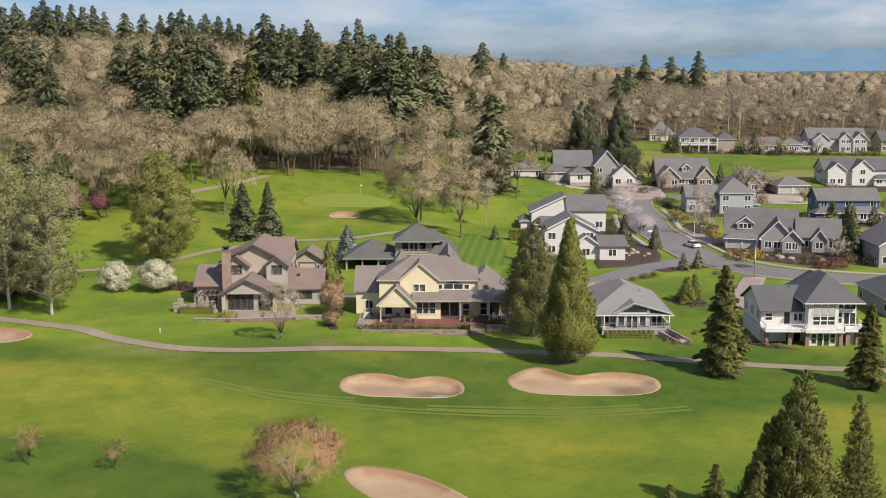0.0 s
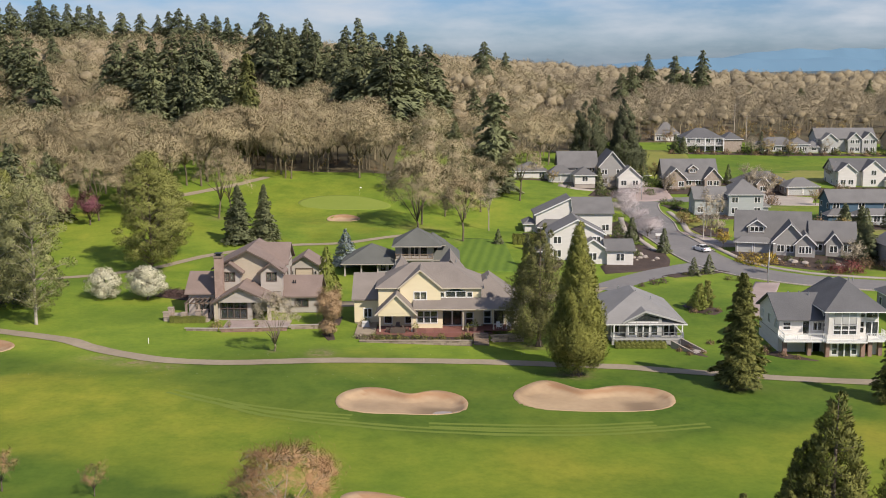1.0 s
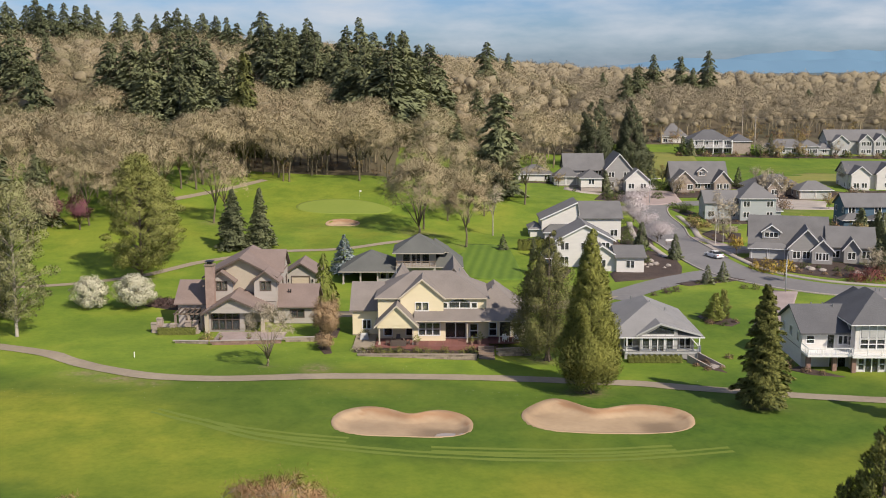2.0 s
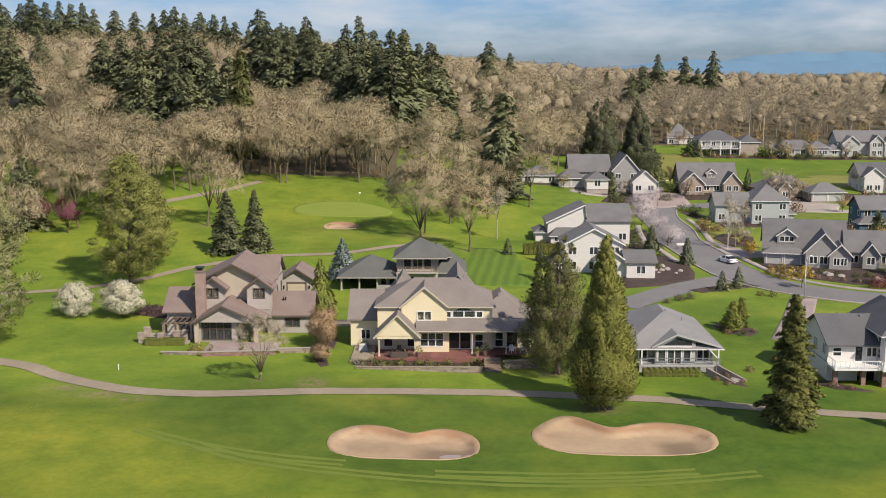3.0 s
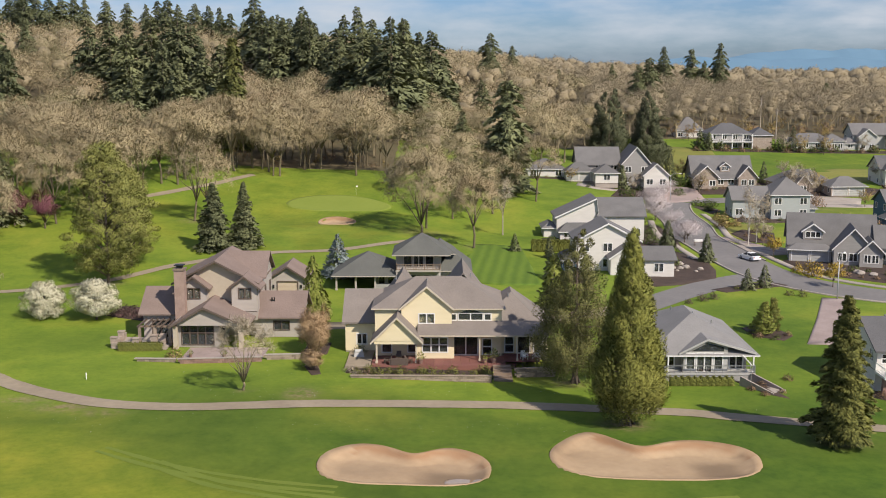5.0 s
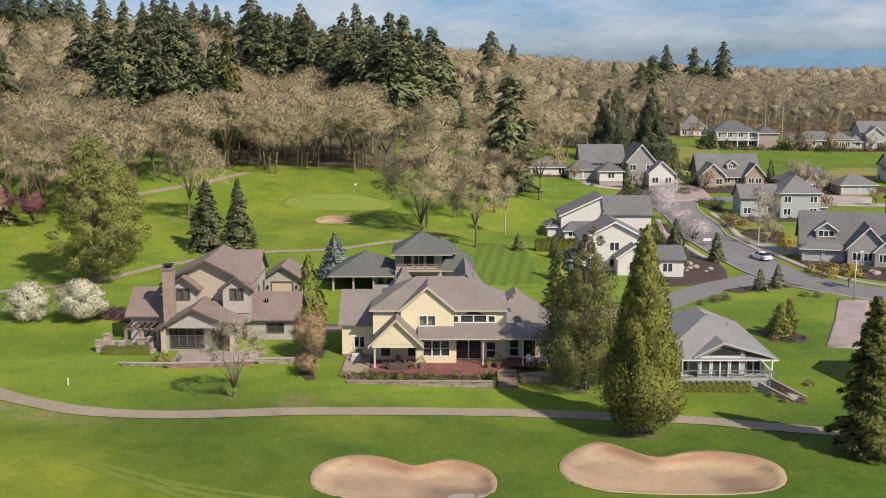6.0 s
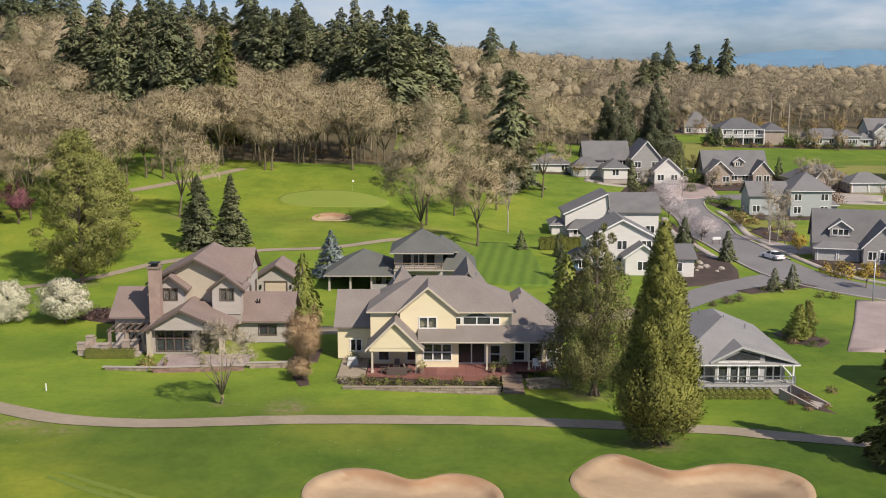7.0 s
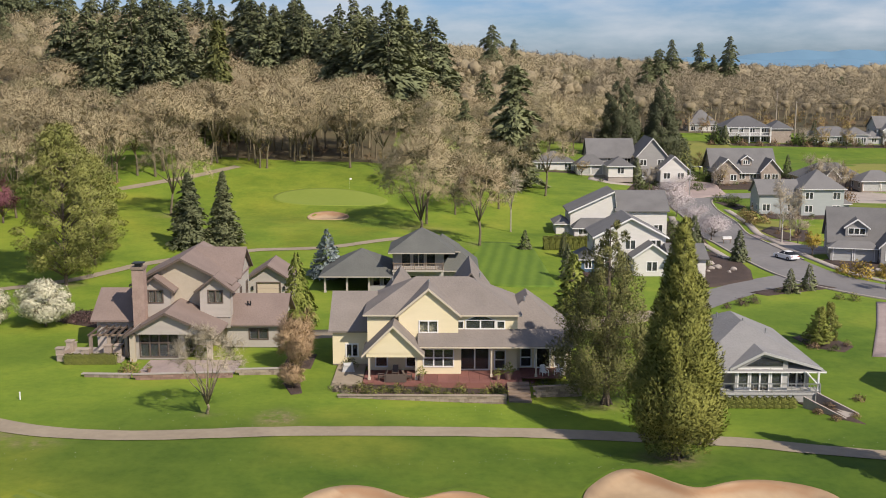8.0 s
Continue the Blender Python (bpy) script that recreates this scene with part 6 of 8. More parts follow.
def conifer(h, r, boughs=120, per=10, leaf="needle", droop=0.35, low=0.08, size=0.085, shape=0.85, wood="bark", gap=0.0, upright=0.0, tiers=0, wide=(0.42, 0.75), thin=False, skirt=0.06):
    """A pointed evergreen: boughs in whorls, each a row of hanging sprays."""
    t = Shape().tube([(0, 0, -0.4), (0, 0, 0.3), (0, 0, h * 0.5), (0, 0, h * 0.985)], [h * 0.018, h * 0.014, h * 0.009, 0.02], 7)
    zz = low + (1 - low) * (np.arange(boughs) + rng.uniform(0, 1, boughs)) / boughs
    zz = low + (1 - low) * ((zz - low) / (1 - low)) ** 1.15
    if tiers:
        zz = low + (1 - low) * (np.round((zz - low) / (1 - low) * tiers) + rng.normal(size=boughs) * 0.13) / tiers
        zz = np.clip(zz, low, 0.995)
    reach = r * np.power(np.clip(1 - zz, 0, 1) / (1 - low), shape) * rng.uniform(0.66, 1.12, boughs) + 0.015 * h
    reach *= np.clip((zz - low) / skirt + 0.5, 0, 1)
    ang = np.arange(boughs) * 2.39996 + rng.uniform(-0.4, 0.4, boughs)
    if gap:
        reach *= np.where(np.sin(ang * 1.0 + zz * 9) > 1 - gap, 0.45, 1)
    k = np.repeat(np.arange(boughs), per)
    n = len(k)
    u = np.sqrt(rng.uniform(0.04, 1.0, n))
    out = np.stack([np.cos(ang[k]), np.sin(ang[k]), np.zeros(n)], 1)
    tang = np.stack([-np.sin(ang[k]), np.cos(ang[k]), np.zeros(n)], 1)
    p = out * (u * reach[k])[:, None] + tang * (rng.normal(size=n) * 0.15 * reach[k] * (0.5 + 0.8 * u - 0.5 * u * u))[:, None]
    p[:, 2] += zz[k] * h - droop * u ** 1.4 * reach[k] * 0.8 + rng.normal(size=n) * 0.012 * h + upright * u * reach[k]
    d = unit(out * 0.9 + tang * rng.normal(size=n)[:, None] * 0.55 + np.array([0, 0, 1.0]) * (rng.normal(size=n)[:, None] * 0.28 - droop * 0.8 + upright))
    ln = h * size * rng.uniform(0.6, 1.3, n) * (0.45 + 0.75 * (1 - zz[k]))
    v, f = blades(p, d, ln, ln * rng.uniform(*wide, n)) if thin else sprays(p, d, ln, ln * rng.uniform(*wide, n), 0.12)
    k = np.repeat(np.arange(n), len(v) // n)
    nrm = unit(out[k] * 0.9 + unit(d)[k] * 0.25 + np.array([0, 0, 0.45]) + rng.normal(size=v.shape) * 0.15)
    return t.mesh("trunk", M[wood], True), soup("crown", v, f, M[leaf], nrm)


def cedar(h, r, puffs=300, per=260, leaf="cedar_leaf", low=0.06, shape=0.72, foot=0.6, size=0.34, gap=0.0, puff=0.085, wood="bark"):
    """A columnar evergreen: a cone of upswept tufts of small sprays, each at the end of a bough."""
    s = Shape().tube([(0, 0, -0.5), (0, 0, 0.3), (0, 0, h * 0.5), (0, 0, h * 0.98)], [h * 0.026, h * 0.019, h * 0.011, 0.03], 8)
    for k in range(5):
        a = k * 1.26
        s.tube([(math.cos(a) * h * 0.034, math.sin(a) * h * 0.034, -0.2), (math.cos(a) * h * 0.014, math.sin(a) * h * 0.014, 0.9)], [h * 0.008, h * 0.005], 5)
    vs, fs, ns, off = [], [], [], 0
    for i in range(puffs):
        t = 1 - math.sqrt((i + random.random()) / puffs)
        t = min(0.985, t * 1.02)
        edge = r * min(1, foot + 4.5 * t) * (1 - t) ** shape + 0.02 * h * (1 - t)
        a = i * 2.39996 + random.uniform(-0.4, 0.4)
        if math.sin(a * 2 + t * 7) < gap * 2 - 1 and random.random() < 0.75:
            edge *= random.uniform(0.3, 0.6)
        out = edge * random.uniform(0.62, 1.0) * (1 + 0.10 * math.sin(t * 23 + a))
        way = np.array([math.cos(a), math.sin(a), 0])
        c = way * out + np.array([0, 0, h * (low + (1 - low) * t)])
        if i % 3 == 0:
            q = c - way * out - np.array([0, 0, out * 0.15])
            s.tube([tuple(q), tuple((q + c) / 2 - np.array([0, 0, out * 0.06])), tuple(c)], [h * 0.004, h * 0.0028, h * 0.001], 4)
        pr = h * puff * (0.35 + 0.65 * (1 - t)) * random.uniform(0.6, 1.15)
        d = unit(rng.normal(size=(per, 3)))
        p = c + d * np.array([pr * 0.8, pr * 0.8, pr * 1.15]) * np.cbrt(rng.uniform(0.08, 1.1, per))[:, None]
        go = unit(way * 0.5 + d * 0.5 + np.array([0, 0, 0.75]) + rng.normal(size=(per, 3)) * 0.4)
        v, f = blades(p, go, size * rng.uniform(0.6, 1.4, per), size * 0.34 * rng.uniform(0.6, 1.4, per))
        nn = np.repeat(unit(d * 0.8 + way * 0.7 + np.array([0, 0, 0.2]) + rng.normal(size=(per, 3)) * 0.15), 3, 0)
        vs.append(v), fs.append(f + off), ns.append(nn)
        off += len(v)
    return s.mesh("trunk", M[wood], True), soup("crown", np.concatenate(vs), np.concatenate(fs), M[leaf], np.concatenate(ns))


def shrub(r, h, leaf, n=260, size=0.16, hollow=0.45):
    """A low bush: stems and a crown of small leaves."""
    s = Shape()
    for k in range(6):
        a = k * 1.05
        s.tube([(0, 0, -0.1), (math.cos(a) * r * 0.3, math.sin(a) * r * 0.3, h * 0.4), (math.cos(a) * r * 0.6, math.sin(a) * r * 0.6, h * 0.8)], [0.05, 0.035, 0.012], 4)
    d = unit(rng.normal(size=(n, 3)))
    d[:, 2] = np.abs(d[:, 2])
    lump = 1 + 0.22 * np.sin(d[:, 0] * 5 + 1) * np.sin(d[:, 1] * 6 + 2)
    p = d * np.array([r, r, h]) * (rng.uniform(hollow, 1.0, n) * lump)[:, None]
    p[:, 2] = np.maximum(p[:, 2], 0.05)
    v, f = sprays(p, unit(d + rng.normal(size=(n, 3)) * 0.8), size * rng.uniform(0.6, 1.5, n), size * 0.7 * rng.uniform(0.7, 1.3, n))
    return s.mesh("stem", M["bark"]), soup("foliage", v, f, M[leaf], rounded(v, (0, 0, h * 0.25), 0.3, 0.35))


def planted(name, kind, meshes, spots, label, category, group="", names=("trunk", "crown")):
    """Puts a kind of plant at places (x, y, scale, turn), one thing with its parts each."""
    for i, (x, y, sc, *turn) in enumerate(spots):
        a, b = meshes[i % len(meshes)]
        e = base(name, x, y, lie(x, y), turn[0] if turn else (i * 137) % 360, label, category, group, scale=sc)
        part(names[0], a, None, e)
        part(names[1], b, None, e)


random.seed(5)
# conifers of the hill and the woods, unit height 10 m
firs = [fir(10, 3.4 + 0.2 * k, 110, 54, "needle", 0.04, 0.62 + 0.08 * (k % 3), 0.16, 0.42, 0.20, 0.12, ragged=0.48, slim=0.42) for k in range(6)]
hill = [(-132.6, 350, 2.53), (-121.9, 330, 2.3), (-143.9, 370, 2.63), (-105.9, 352, 2.72), (-99.2, 350, 2.85), (-96.0, 358, 3.06), (-91.5, 340, 2.75), (-87.1, 350, 3.2), (-84.6, 357, 3.3), (-78.3, 346, 3.15), (-76.2, 353, 2.95), (-69.7, 338, 2.55), (-84.3, 318, 2.0), (-73.4, 325, 2.4),
        (-80, 334, 2.7), (-66, 346, 2.5), (-72.3, 440, 3.45), (-64.3, 430, 2.88), (-79.1, 560, 2.35), (-62.1, 500, 3.18), (-47.7, 405, 3.19), (-43.7, 415, 2.66), (-56.7, 410, 2.77), (-62, 408, 2.94), (-52, 418, 3.03), (-46.5, 520, 2.98), (-40.9, 525, 3.42), (-26.8, 365, 3.16),
        (-27.6, 420, 3.22), (-17.8, 359, 3.62), (-14.6, 377, 3.53), (-17.2, 440, 3.25), (-10.6, 402, 3.13), (-22.5, 372, 3.06), (-6.1, 389, 3.37), (-31, 378, 2.62), (-2, 402, 2.53), (-208.5, 540, 2.51), (-209.3, 560, 2.76), (-198.8, 550, 2.63), (-200.4, 570, 2.88), (-190.4, 560, 2.89),
        (-184.4, 560, 2.73), (-185.6, 580, 2.87), (-173.5, 560, 2.49), (-160.0, 549, 2.4), (-161.7, 590, 2.44), (-155, 600, 2.39), (-149, 600, 2.59), (-142.4, 595, 2.81), (-141, 610, 2.48), (-139.1, 640, 2.54), (-127.4, 620, 2.57), (-118.9, 608, 2.6), (-112.1, 600, 2.37), (-104.8, 600, 2.17),
        (-93.7, 640, 2.48), (-85, 625, 2.35), (-70, 610, 2.22), (-165, 395, 3.1), (-158, 385, 2.86), (-150, 372, 2.41), (-152, 338, 2.6), (-146, 330, 2.3), (-215, 590, 3.24), (-176, 420, 2.62), (-190, 470, 2.74), (-204, 520, 2.85), (-150, 420, 1.82), (20.6, 578.3, 2.75),
        (36.5, 662.9, 2.06), (111.5, 601.4, 2.95), (130.8, 625.0, 2.9), (137.5, 622, 2.3), (147.4, 629.5, 3.25), (86.0, 502.4, 2.6), (80.5, 498, 2.3), (76.5, 546.3, 1.9), (58, 610, 1.4), (11.5, 423.2, 1.91), (3.0, 316.2, 1.7), (182, 560, 1.5), (172, 620, 1.4), (240, 620, 1.9),
        (-93, 228, 1.9), (-88, 236, 1.6), (-34.5, 372, 2.9), (-38, 400, 3.0), (-53, 425, 3.1), (-58.5, 418, 2.95), (-12, 366, 2.9), (-67, 425, 3.1)]
planted("conifer", "fir", firs, hill, "tall dark green fir on the wooded hill", "conifer", "firs on the hill")
planted("conifer", "fir", [cedar(21.5, 6.3, 170, 190, "dark_needle", 0.04, 0.42, 0.7, 0.5, 0.1, 0.09), cedar(21.5, 6.6, 170, 190, "dark_needle", 0.04, 0.72, 0.8, 0.5, 0.1, 0.09)], [(47.8, 358, 1.05), (59.6, 359, 1.05), (-73, 170, 0.88)], "broad dark evergreen at the edge of the lawn", "conifer")
planted("conifer", "fir", [fir(10, 1.9, 170, 60, "olive_needle", 0.03, 0.6, 0.08, 0.5, 0.26, 0.1, ragged=0.4)], [(-59.0, 326, 3.0)], "narrow olive-green fir at the edge of the wood", "conifer")
planted("conifer", "fir", [fir(10, 2.9, 150, 80, "needle", 0.03, 0.46, 0.12, 0.4, 0.2, 0.06, ragged=0.55)], [(13.6, 295.6, 2.75)], "ragged tall dark fir behind the lawn", "conifer")
planted("spruce", "spruce", [fir(10, 3.3, 210, 80, "needle", 0.03, 0.8, 0.16, 0.28, 0.15, 0.08, ragged=0.35), fir(10, 2.8, 210, 80, "needle", 0.03, 0.85, 0.18, 0.24, 0.15, 0.08, ragged=0.3)], [(-43.6, 222.5, 1.25), (-38.4, 224.5, 1.25)], "dense dark green spruce behind the brown house", "spruce", "spruces behind the brown house")
planted("spruce", "spruce", [conifer(10, 4.3, 130, 40, "spruce_blue", 0.1, 0.03, 0.06, 0.9, tiers=16, thin=True)], [(-19.6, 206.5, 0.72)], "blue-grey spruce beside the carport", "spruce")
planted("weeping_cedar", "cedar", [conifer(10, 3.6, 120, 45, "weeping", 1.2, 0.03, 0.05, 0.7, thin=True)], [(-20.3, 178, 0.92)], "yellow-green weeping cedar by the brown house", "conifer")
planted("conifer", "fir", [conifer(10, 3.0, 110, 12, "weeping", 0.3, 0.04, 0.1, 0.85)], [(14.6, 186.5, 0.85)], "yellow-green young conifer beside the yard", "conifer")
planted("conifer", "fir", [conifer(10, 3.4, 100, 10, "needle", 0.2, 0.04, 0.1, 0.9)], [(11.6, 231.6, 0.34), (47.9, 202.2, 0.36), (51.4, 204.6, 0.38)], "small young fir in a bark bed", "conifer", "young firs")
# the cedars in front of the houses
planted("cedar", "cedar", [cedar(20.6, 3.7, 330, 330, low=0.10, shape=0.86, foot=0.5, size=0.27, puff=0.072)], [(17.4, 135.6, 1.0)], "tall olive-green cedar standing by the cart path", "cedar")
planted("cedar", "cedar", [cedar(20.0, 5.6, 220, 260, "cedar_dull", low=0.12, shape=0.45, foot=0.55, size=0.27, gap=0.40, puff=0.086)], [(13.6, 150.0, 0.90)], "thinner cedar with open grey branches", "cedar")
planted("fir", "fir", [fir(15.0, 4.0, 230, 240, "fir_leaf", 0.05, 0.72, 0.15, 0.28, 0.075, 0.14, slim=0.34, ragged=0.3)], [(37.6, 130.0, 1.0), (54.8, 123.6, 0.74)], "dark green fir with drooping boughs beside the fairway", "fir", "firs along the fairway")
planted("fir", "fir", [cedar(15.0, 4.4, 190, 190, "fir_leaf", 0.04, 0.85, 0.8, 0.30), cedar(15.0, 2.6, 120, 110, "fir_leaf", 0.04, 0.9, 0.8, 0.30, 0.3)], [(31.0, 78.0, 1.02), (36.6, 79.0, 0.88), (29.0, 79.6, 0.72), (41.5, 80, 0.66)], "soft olive-green conifer beside the fairway", "fir", "firs along the fairway")
planted("fir", "fir", [fir(15.0, 5.2, 150, 170, "fir_leaf", 0.04, 0.7, 0.15, 0.3, 0.09, 0.1, slim=0.32, ragged=0.4)], [(23.8, 78, 0.46), (19.6, 77, 0.36), (27.0, 76.5, 0.52)], "lower green fir in the row beside the fairway", "fir", "firs along the fairway")

# bare oaks, each a thing, at the edge of the wood and on the course
oaks = [oak(15, 5.4 + 0.4 * k, 6 + k % 3) for k in range(6)]
edge = []
for k in range(46):
    x = -112 + 2.3 * k + random.uniform(-3.2, 3.2)
    y = (272 + 0.62 * (x + 66) if x > -66 else 268 + 0.1 * (x + 66)) if x < -38 else (300 - 0.85 * (x + 38) if x < -14 else 284 + 0.4 * (x + 14))
    edge.append((x, y + 2 + 22 * random.random() ** 1.5, random.uniform(0.9, 1.3)))
edge += [(-52.6, 247, 1.15), (-50.0, 249, 1.0), (-5.5, 250.0, 1.05), (0, 262, 0.9), (5.0, 262, 0.9), (9, 270, 0.95), (-7, 275, 1.0), (2, 282, 1.05), (20, 285, 1.0), (26, 342, 1.1), (34, 354, 1.0), (-70, 245, 1.0), (-84, 250, 1.0), (-95, 240, 1.0), (-104, 228, 1.1), (-92, 215, 0.9), (-84, 222, 0.8)]
wild = [(-70 - 56 * random.random(), 206 + 58 * random.random(), 0.85 + 0.4 * random.random()) for _ in range(20)]
edge += [w for w in wild if not (w[1] < 237 and w[0] > -0.40 * w[1] + 4)]
edge = [w for w in edge if not (-15 < w[0] < -6 and 280 < w[1] < 345)]
edge += [(-62 + 2.6 * k + random.uniform(-1.2, 1.2), 308 + 16 * random.random(), random.uniform(0.8, 1.15)) for k in range(18)]
planted("oak", "oak", oaks, edge, "bare mossy oak with a tan crown of twigs", "oak", "oaks along the edge of the wood")
planted("oak", "oak", [oak(15, 6.8, 9, 150, 8, 70, low=-0.75, fork=(0.1, 0.16))], [(-6.3, 243.9, 1.16)], "wide bare oak with boughs down to the grass", "oak", "oaks on the lawn")
planted("oak", "oak", [oak(13, 4.8, 7, 90, 8, 60, twig="twig_warm", fork=(0.3, 0.34))], [(3.9, 232.6, 1.05)], "bare oak with golden-brown buds on the lawn", "oak", "oaks on the lawn")
planted("birch", "birch", [bare_tree(13, 2.8, 6, 7, 8, 0.4, 0.15, 0.05, 0.1, "pale_bark", "twig_pale")], [(10.2, 248.5, 0.95), (64.5, 262, 0.85), (66.5, 258.5, 0.75)], "slim bare birch with pale bark", "birch")
planted("tree", "tree", [oak(8.4, 3.6, 12, 110, 10, 5, 0.02, 0.15, "moss_bark", "twig_pale", 5, (0.1, 0.16), -0.25)], [(-24.0, 143.3, 1.0)], "small leafless garden tree with pale twigs", "tree")
planted("tree", "tree", [bare_tree(5.0, 2.2, 7, 6, 8, 0.25, 0.09, 0.03, 0.12, "bark", "twig_red")], [(-41.9, 92.2, 0.9), (-32.9, 91.3, 0.7)], "small bare sapling on the course", "tree", "saplings")
planted("willow", "willow", [oak(7.6, 4.9, 12, 190, 10, 60, 0.03, 0.13, "pale_bark", "twig_red", 5, (0.06, 0.1), -0.6)], [(-13.8, 84.5, 1.0)], "rounded red-brown leafless tree in bud", "tree")
# spring leaf
spring = [cloud_tree(22.5, 7.6, "leaf_spring", 130, 290, 0.32, 0.36, 0.16, 0.10, gap=0.25), cloud_tree(23, 6.4, "leaf_pale", 90, 230, 0.36, 0.30, 0.19, 0.14, gap=0.3, wood="pale_bark")]
planted("tree", "tree", spring[:1], [(-55.6, 198.3, 1.03, 20), (-55.3, 210.5, 0.76, 200), (-86, 205, 0.8, 90)], "tall deciduous tree in dense olive-green spring leaf", "tree", "trees in spring leaf")
planted("tree", "tree", spring[1:], [(-62.5, 157.3, 1.0, 0), (-70.5, 160.5, 1.05, 130), (-79, 172, 0.9, 70), (-88, 188, 0.9, 300)], "tall deciduous tree in thin pale yellow-green leaf", "tree", "trees in spring leaf")
planted("cherry", "cherry", [cloud_tree(4.9, 3.1, "blossom_white", 60, 260, 0.17, 0.6, 0.24, 0.12, 0.14, gap=0.15), cloud_tree(4.9, 3.7, "blossom_white", 70, 260, 0.17, 0.6, 0.22, 0.2, 0.14, gap=0.15)], [(-57.6, 175.4, 1.04), (-50.4, 175.7, 1.12)], "round white-blossomed fruit tree on the lawn", "fruit tree", "blossoming trees")
planted("cherry", "cherry", [leafy_tree(4.3, 3.5, "blossom_pink", 9, 7, 22, 0.13, 0.2, 0.12, clump=0.13, fine=True)], [(47.0, 246, 1.05), (48.6, 250.5, 0.9), (47.4, 263, 0.95), (46.0, 272, 1.0), (47.2, 281, 1.0), (48.8, 292, 1.0), (51.5, 300, 0.95), (56.5, 316, 0.9)], "pale pink blossoming cherry along the street", "cherry tree", "street cherries")
planted("plum", "plum", [leafy_tree(5.5, 2.2, "plum", 8, 7, 34, 0.15, 0.15, 0.12, clump=0.13)], [(-78.6, 234.6, 1.35), (-85.2, 236.5, 1.3)], "small purple-leaved plum tree", "plum tree", "plum trees")

# the wooded hill: bare oaks past counting
random.seed(11)
KNOB, KNOB_FACES = list(map(tuple, KNOT)), []
halves = {}
for i, j, k in KNOT_FACES:
    m = []
    for p, q in ((i, j), (j, k), (k, i)):
        key = (min(p, q), max(p, q))
        if key not in halves:
            halves[key] = len(KNOB)
            KNOB.append(tuple(unit((KNOT[p] + KNOT[q])[None])[0]))
        m.append(halves[key])
    KNOB_FACES += [(i, m[0], m[2]), (j, m[1], m[0]), (k, m[2], m[1]), tuple(m)]
KNOB, KNOB_FACES = np.array(KNOB), np.array(KNOB_FACES)


def lumpy(d, seed):
    """How far a crown reaches along the ways d."""
    return np.array([0.92 + 0.26 * noise.noise(Vector(x) * 2.1 + Vector((seed, 0, 0))) + 0.12 * noise.noise(Vector(x) * 5.0 + Vector((0, seed, 0))) for x in d])


kinds = []
for k in range(13):
    far, farthest = k > 4, k > 9
    s, e, w = limbs(14, 5.6, 3 if far else 5, 1 if far else 3, 0.28, 0.26, 3)
    tv, tf = np.array(s.v), [t for q in s.f for t in ([q[:3], (q[0], q[2], q[3])] if len(q) == 4 else [q[:3]])]
    tv = tv * (0.75 if farthest else 1.0)
    size, mid = np.array([6.3, 6.3, 14 * (0.42 if far else 0.34)]), np.array([0, 0, 14 * (0.48 if far else 0.58)])
    n = 230 if farthest else 620 if far else 1900
    d = unit(rng.normal(size=(n, 3)) + np.array([0, 0, 0.4]))
    d[:, 2] = np.where(d[:, 2] < (-0.75 if far else -0.35), -d[:, 2], d[:, 2])
    p = d * size * (lumpy(d, k * 3.7) * np.sqrt(rng.uniform(0.3, 0.9 if farthest else 1.12, n)))[:, None] + mid
    bv, bf = blades(p, unit(d * 0.5 + rng.normal(size=(n, 3)) * 0.6 + np.array([0, 0, 0.15])), (0.8 if farthest else 0.62 if far else 0.58) * rng.uniform(0.5, 1.3, n), (0.36 if farthest else 0.17 if far else 0.10) * rng.uniform(0.6, 1.4, n))
    bn = np.repeat(unit(d * 0.9 + np.array([0, 0, 0.25]) + rng.normal(size=(n, 3)) * 0.2), 3, 0)
    # added solid lump within the crown, coloured as its shaded interior
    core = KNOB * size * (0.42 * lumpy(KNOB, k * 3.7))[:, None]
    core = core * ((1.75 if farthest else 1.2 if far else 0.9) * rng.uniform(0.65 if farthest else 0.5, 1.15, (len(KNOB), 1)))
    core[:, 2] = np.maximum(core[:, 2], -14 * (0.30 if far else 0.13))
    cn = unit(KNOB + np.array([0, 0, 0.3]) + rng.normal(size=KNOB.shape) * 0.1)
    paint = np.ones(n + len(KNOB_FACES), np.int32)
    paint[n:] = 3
    kinds.append((paint, tv, np.array(tf), np.concatenate([bv, core + mid]), np.concatenate([bf, KNOB_FACES + len(bv)]), unit(tv * np.array([1, 1, 0.05]) + 0.01), np.concatenate([bn, cn])))
allv, allf, alls, alln, off = [], [], [], [], 0
y = 300.0
